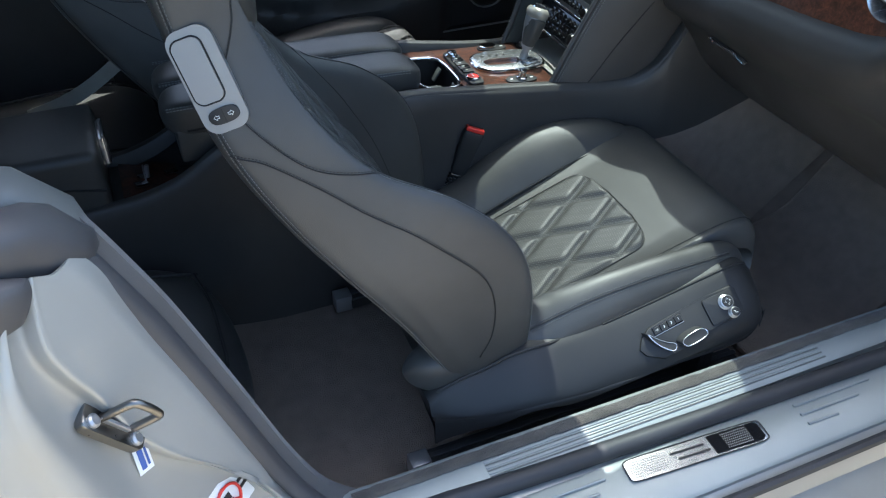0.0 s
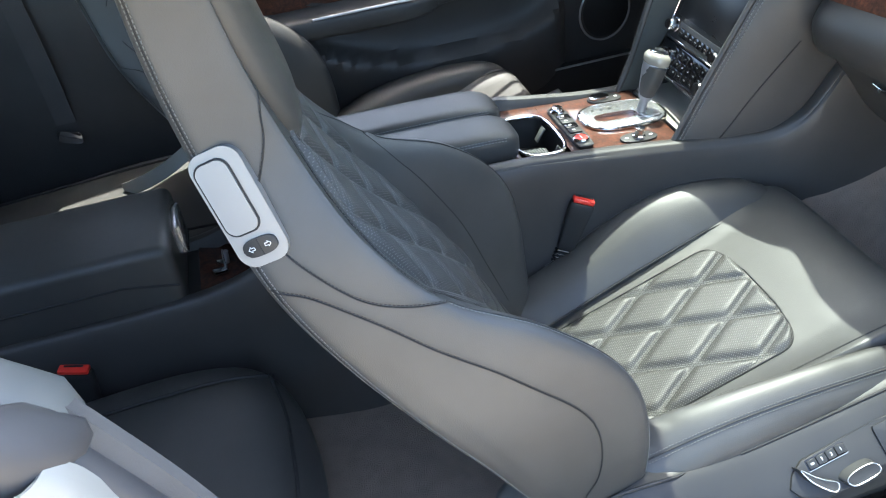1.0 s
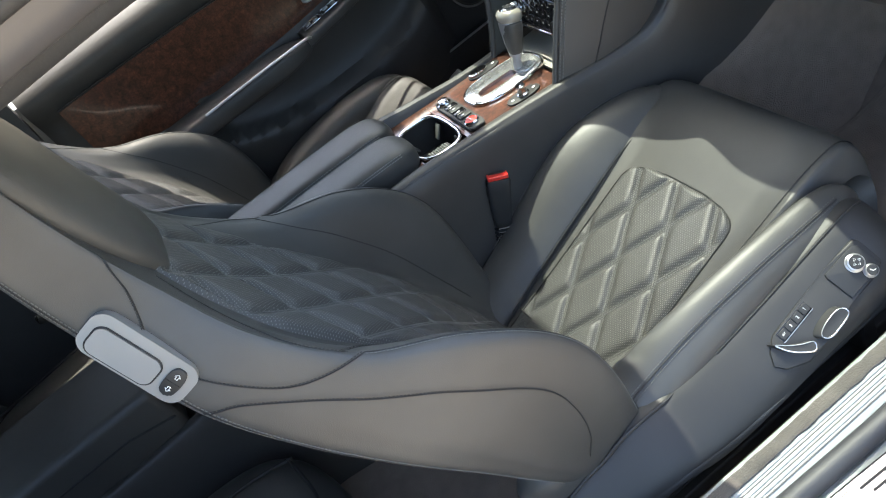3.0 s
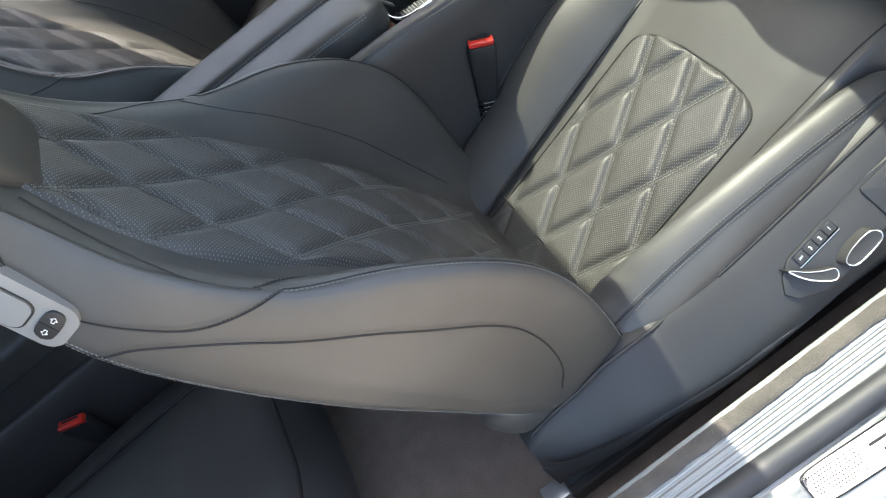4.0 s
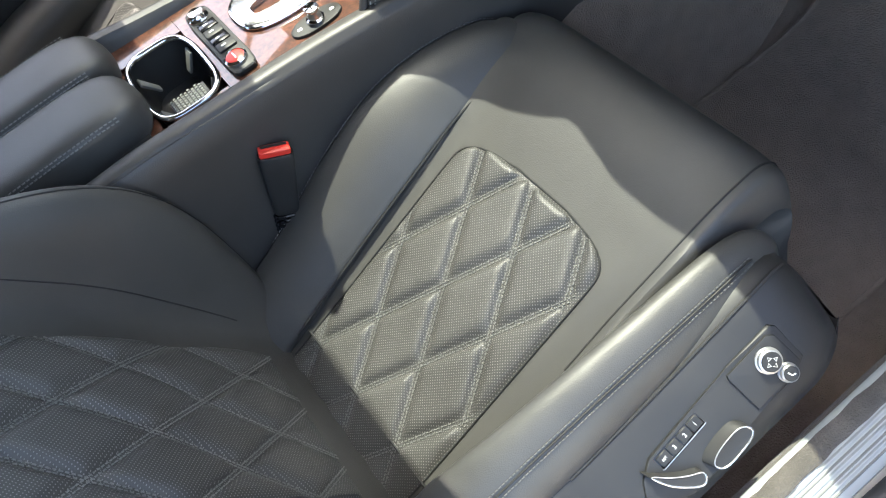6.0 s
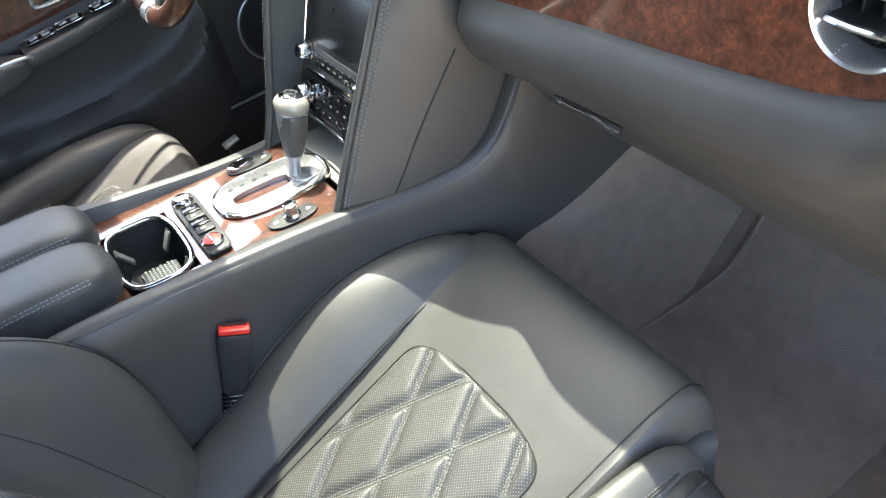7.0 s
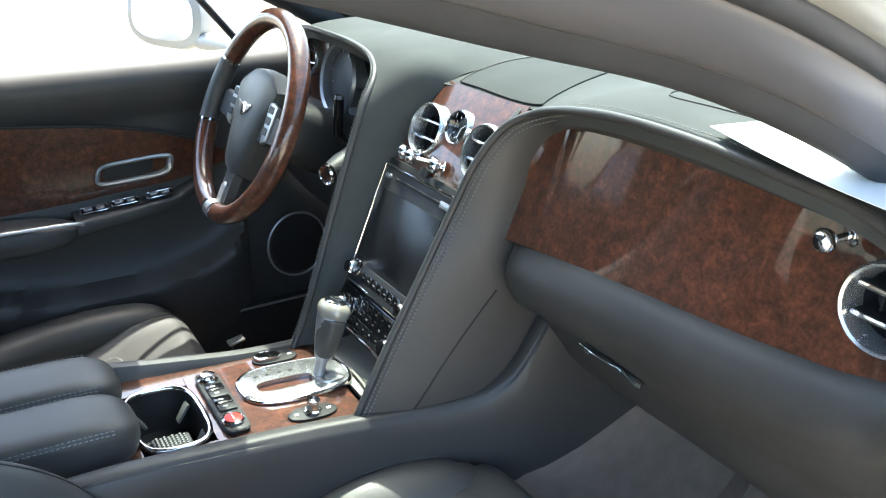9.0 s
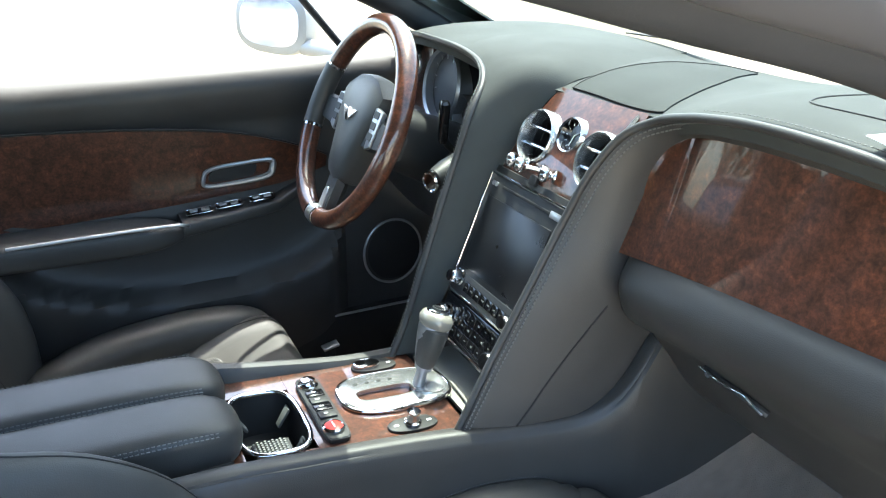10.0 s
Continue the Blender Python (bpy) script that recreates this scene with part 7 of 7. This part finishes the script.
part("mirror_stem", rod(smooth([(0.420, 0.108, 1.248), (0.424, 0.112, 1.275), (0.415, 0.115, 1.300)], 5), 0.008, 10), PLASTIC, rear_mirror)
part("sun_block_cover", slab(rounded((0.398, 0.118, 1.292), (1, 0, -0.3), (0, 1, 0), 0.036, 0.066, 0.014), (0.3, 0, 1), 0.022, 0.005, 2), PLASTIC, rear_mirror, "unseen black cover added to block sun on the seat roll")
mir = thing("door_mirror", (0.52, 0.95, 1.02), "silver door mirror on the driver side", "door mirror")
mo = Vector((0.500, 0.975, 1.052))
ma = Vector((0.80, 0.58, -0.05)).normalized()
mu = Vector((-0.58, 0.80, 0.05)).normalized()
mv = ma.cross(mu)
part("mirror_shell", lofted([oval(mo + ma * h, mu, mv, a, b, 36, 2.8) for h, a, b in ((0.0, 0.098, 0.066), (0.004, 0.104, 0.072), (0.020, 0.108, 0.075), (0.06, 0.098, 0.067), (0.10, 0.068, 0.046), (0.12, 0.02, 0.015))]), SILVER, mir)
part("mirror_glass", slab(oval(mo - ma * 0.002, mu, mv, 0.086, 0.055, 32, 3.0), -ma, 0.003, 0), CHROME, mir, "reflecting mirror glass")
part("mirror_arm", rod(smooth([(0.62, 0.76, 0.990), (0.61, 0.83, 0.995), (0.565, 0.92, 1.000)], 5), 0.020, 12), SILVER, mir)
structure("quarter_light_bar", rod([(0.600, 0.742, 1.015), (0.50, 0.715, 1.130), (0.44, 0.700, 1.190)], 0.008, 10), RUBBER, "black divider of the small front side window", "window frame")
structure("ground", lofted([[Vector((x, y, z)) for x in (-400, -20, -5, 5, 20, 400)] for y, z in ((-400, 0.0), (-20, 0.0), (-5, 0), (5, 0), (20, 0.0), (400, 0))], False, False), PAVING, "pale sunlit concrete paving", "ground")
structure("asphalt", sheet([[Vector((x, y, 0.012)) for x in (-60, -20, -5, 0, 5, 20, 60)] for y in (-30, -10, -4, -1.5, -0.4)], 0.01), ASPHALT, "worn brown-grey concrete beside the open door", "road")
rows = [[Vector((1.10 + 0.9 * s, y, 0.98 - 0.10 * s - 0.05 * (y / 0.8) ** 2)) for y in (-0.85, -0.6, -0.3, 0, 0.3, 0.6, 0.85)] for s in (0, 0.1, 0.4, 0.7, 1.0)]
structure("bonnet", sheet(rows, 0.01), SILVER, "silver painted bonnet", "body panel")

# ---- open passenger door and front wing, out of view, added to dim the dash ----
structure("front_wing", lofted([[Vector((x, y, z)) for y, z in ((-0.752, 0.18), (-0.752, 0.955), (-0.79, 0.968), (-0.87, 0.945), (-0.95, 0.86), (-0.98, 0.6), (-0.96, 0.3), (-0.9, 0.2))] for x in (1.0, 1.3, 2.0)]), SILVER, "unseen silver painted front wing", "body panel")
open_door = thing("passenger_door", (1.0, -0.93, 0.6), "unseen silver passenger door swung wide open with black leather lining", "car door")
swing = Matrix.Translation((1.0, -0.93, 0)) @ Matrix(((-0.42, 0.907, 0), (-0.907, -0.42, 0), (0, 0, 1))).to_4x4()
part("door_skin", block(0, 1.25, 0.02, 0.10, 0.33, 0.98, 0.035, 4, swing), SILVER, open_door, "silver painted outer skin")
part("door_lining", block(0.03, 1.22, -0.05, 0.018, 0.36, 0.99, 0.03, 4, swing), HIDE_DASH, open_door, "black leather lining")
part("door_armrest", block(0.10, 0.95, -0.10, -0.045, 0.64, 0.71, 0.022, 4, swing), HIDE_DASH, open_door)
part("door_inlay", block(0.14, 1.08, -0.056, -0.049, 0.72, 0.89, 0.003, 2, swing), WOOD, open_door, "burr walnut inlay")


# ---- parked cars and trees beyond the car ----
PAINT_WHITE = surface("white_car_paint", (0.42, 0.42, 0.40), 0.30, 0, 0.04, 2, relief=0, coat=0.6)
LEAF = surface("tree_leaves", (0.055, 0.085, 0.028), 0.6, 0, 0.4, 3, relief=0)
BARK = surface("tree_bark", (0.11, 0.085, 0.06), 0.9, 0, 0.3, 6, 40, 0.6, 0.01)


def parked_car(at, turn, label):
    root = thing("parked_car", at, label, "car", "parked cars")
    m = pose(*at, 0, 0, turn)

    def put(name, bm, mat, parent=root, text=""):
        bm.transform(m)
        return part(name, bm, mat, parent, text)

    body = [(-2.25, 0.70, 0.55, 0.72, 0.10), (-2.15, 0.86, 0.40, 0.88, 0.30), (-1.2, 0.92, 0.32, 0.95, 0.30), (0.2, 0.93, 0.32, 0.96, 0.30), (1.2, 0.92, 0.34, 0.94, 0.30), (2.05, 0.84, 0.40, 0.80, 0.25), (2.28, 0.66, 0.52, 0.66, 0.10)]
    put("body", lofted([oval((x, 0, (lo + hi) / 2), (0, 1, 0), (0, 0, 1), w, (hi - lo) / 2, 28, 4.5) for x, w, lo, hi, _ in body]), PAINT_WHITE)
    cabin = [(-1.95, 0.66, 0.94), (-1.45, 0.66, 1.36), (-0.4, 0.68, 1.46), (0.25, 0.67, 1.42), (1.05, 0.66, 0.96)]
    put("windows", lofted([[Vector((x, y, z)) for y, z in ((-0.80, 0.90), (-w, max(0.92, top - 0.06)), (-w * 0.8, top), (w * 0.8, top), (w, max(0.92, top - 0.06)), (0.80, 0.90))] for x, w, top in cabin]), GLOSS, root, "dark glass")
    put("roof", lofted([[Vector((x, y, z)) for y, z in ((-w - 0.01, top - 0.05), (-w * 0.8, top + 0.012), (w * 0.8, top + 0.012), (w + 0.01, top - 0.05))] for x, w, top in cabin[1:4]]), PAINT_WHITE)
    for x in (-1.38, 1.40):
        for y in (-0.90, 0.90):
            tyre = put("tyre", turned([(0.20, -0.10), (0.31, -0.10), (0.33, -0.07), (0.33, 0.07), (0.31, 0.10), (0.20, 0.10)], (x, y, 0.345), (0, 1, 0), 28), RUBBER)
            put("rim", turned([(0.21, -0.105), (0.19, -0.08), (0.05, -0.09), (0.05, 0.09), (0.19, 0.08), (0.21, 0.105)], (x, y, 0.345), (0, 1, 0), 24), SATIN, tyre)
    return root


def tree(at, high, label):
    root = thing("tree", at, label, "tree", "trees")
    o = Vector(at)
    rng = random.Random(int(at[0] * 10 + at[1]))
    part("trunk", rod([o, o + Vector((0.05, 0.02, high * 0.25)), o + Vector((0.0, 0.1, high * 0.55))], [0.20, 0.15, 0.06], 10), BARK, root)
    tips = []
    for k in range(7):
        w = 2 * math.pi * k / 7 + rng.random()
        tip = o + Vector((math.cos(w) * high * 0.24, math.sin(w) * high * 0.24, high * (0.48 + 0.36 * rng.random())))
        part("limb", rod([o + Vector((0, 0.05, high * 0.3)), o.lerp(tip, 0.6) + Vector((0, 0, high * 0.08)), tip], [0.08, 0.05, 0.015], 6), BARK, root)
        tips.append(tip)
    tips.append(o + Vector((0, 0, high * 0.85)))
    bm = bmesh.new()
    for tip in tips:
        for _ in range(260):
            d = Vector((rng.gauss(0, 1), rng.gauss(0, 1), rng.gauss(0, 0.7))) * high * 0.075
            a, b = Vector((rng.gauss(0, 1), rng.gauss(0, 1), rng.gauss(0, 1))).normalized() * 0.09, Vector((rng.gauss(0, 1), rng.gauss(0, 1), rng.gauss(0, 1))).normalized() * 0.06
            bm.faces.new([bm.verts.new(tip + d + q) for q in (-a, b, a, -b)])
    tagged(part("crown", bm, LEAF, root), kind="stuff")
    return root


parked_car((-7.2, 1.9, 0.0), 14, "white car parked on the sunlit paving behind")
parked_car((-6.4, 6.3, 0.0), -42, "white car parked on the paving near the trees")
for at, high in (((-7.6, 11.6, 0), 4.6), ((-12.5, 13.0, 0), 4.0), ((-16.5, 12.4, 0), 4.4), ((-15.0, 3.5, 0), 5.0)):
    tree(at, high, "leafy green tree at the edge of the paving")
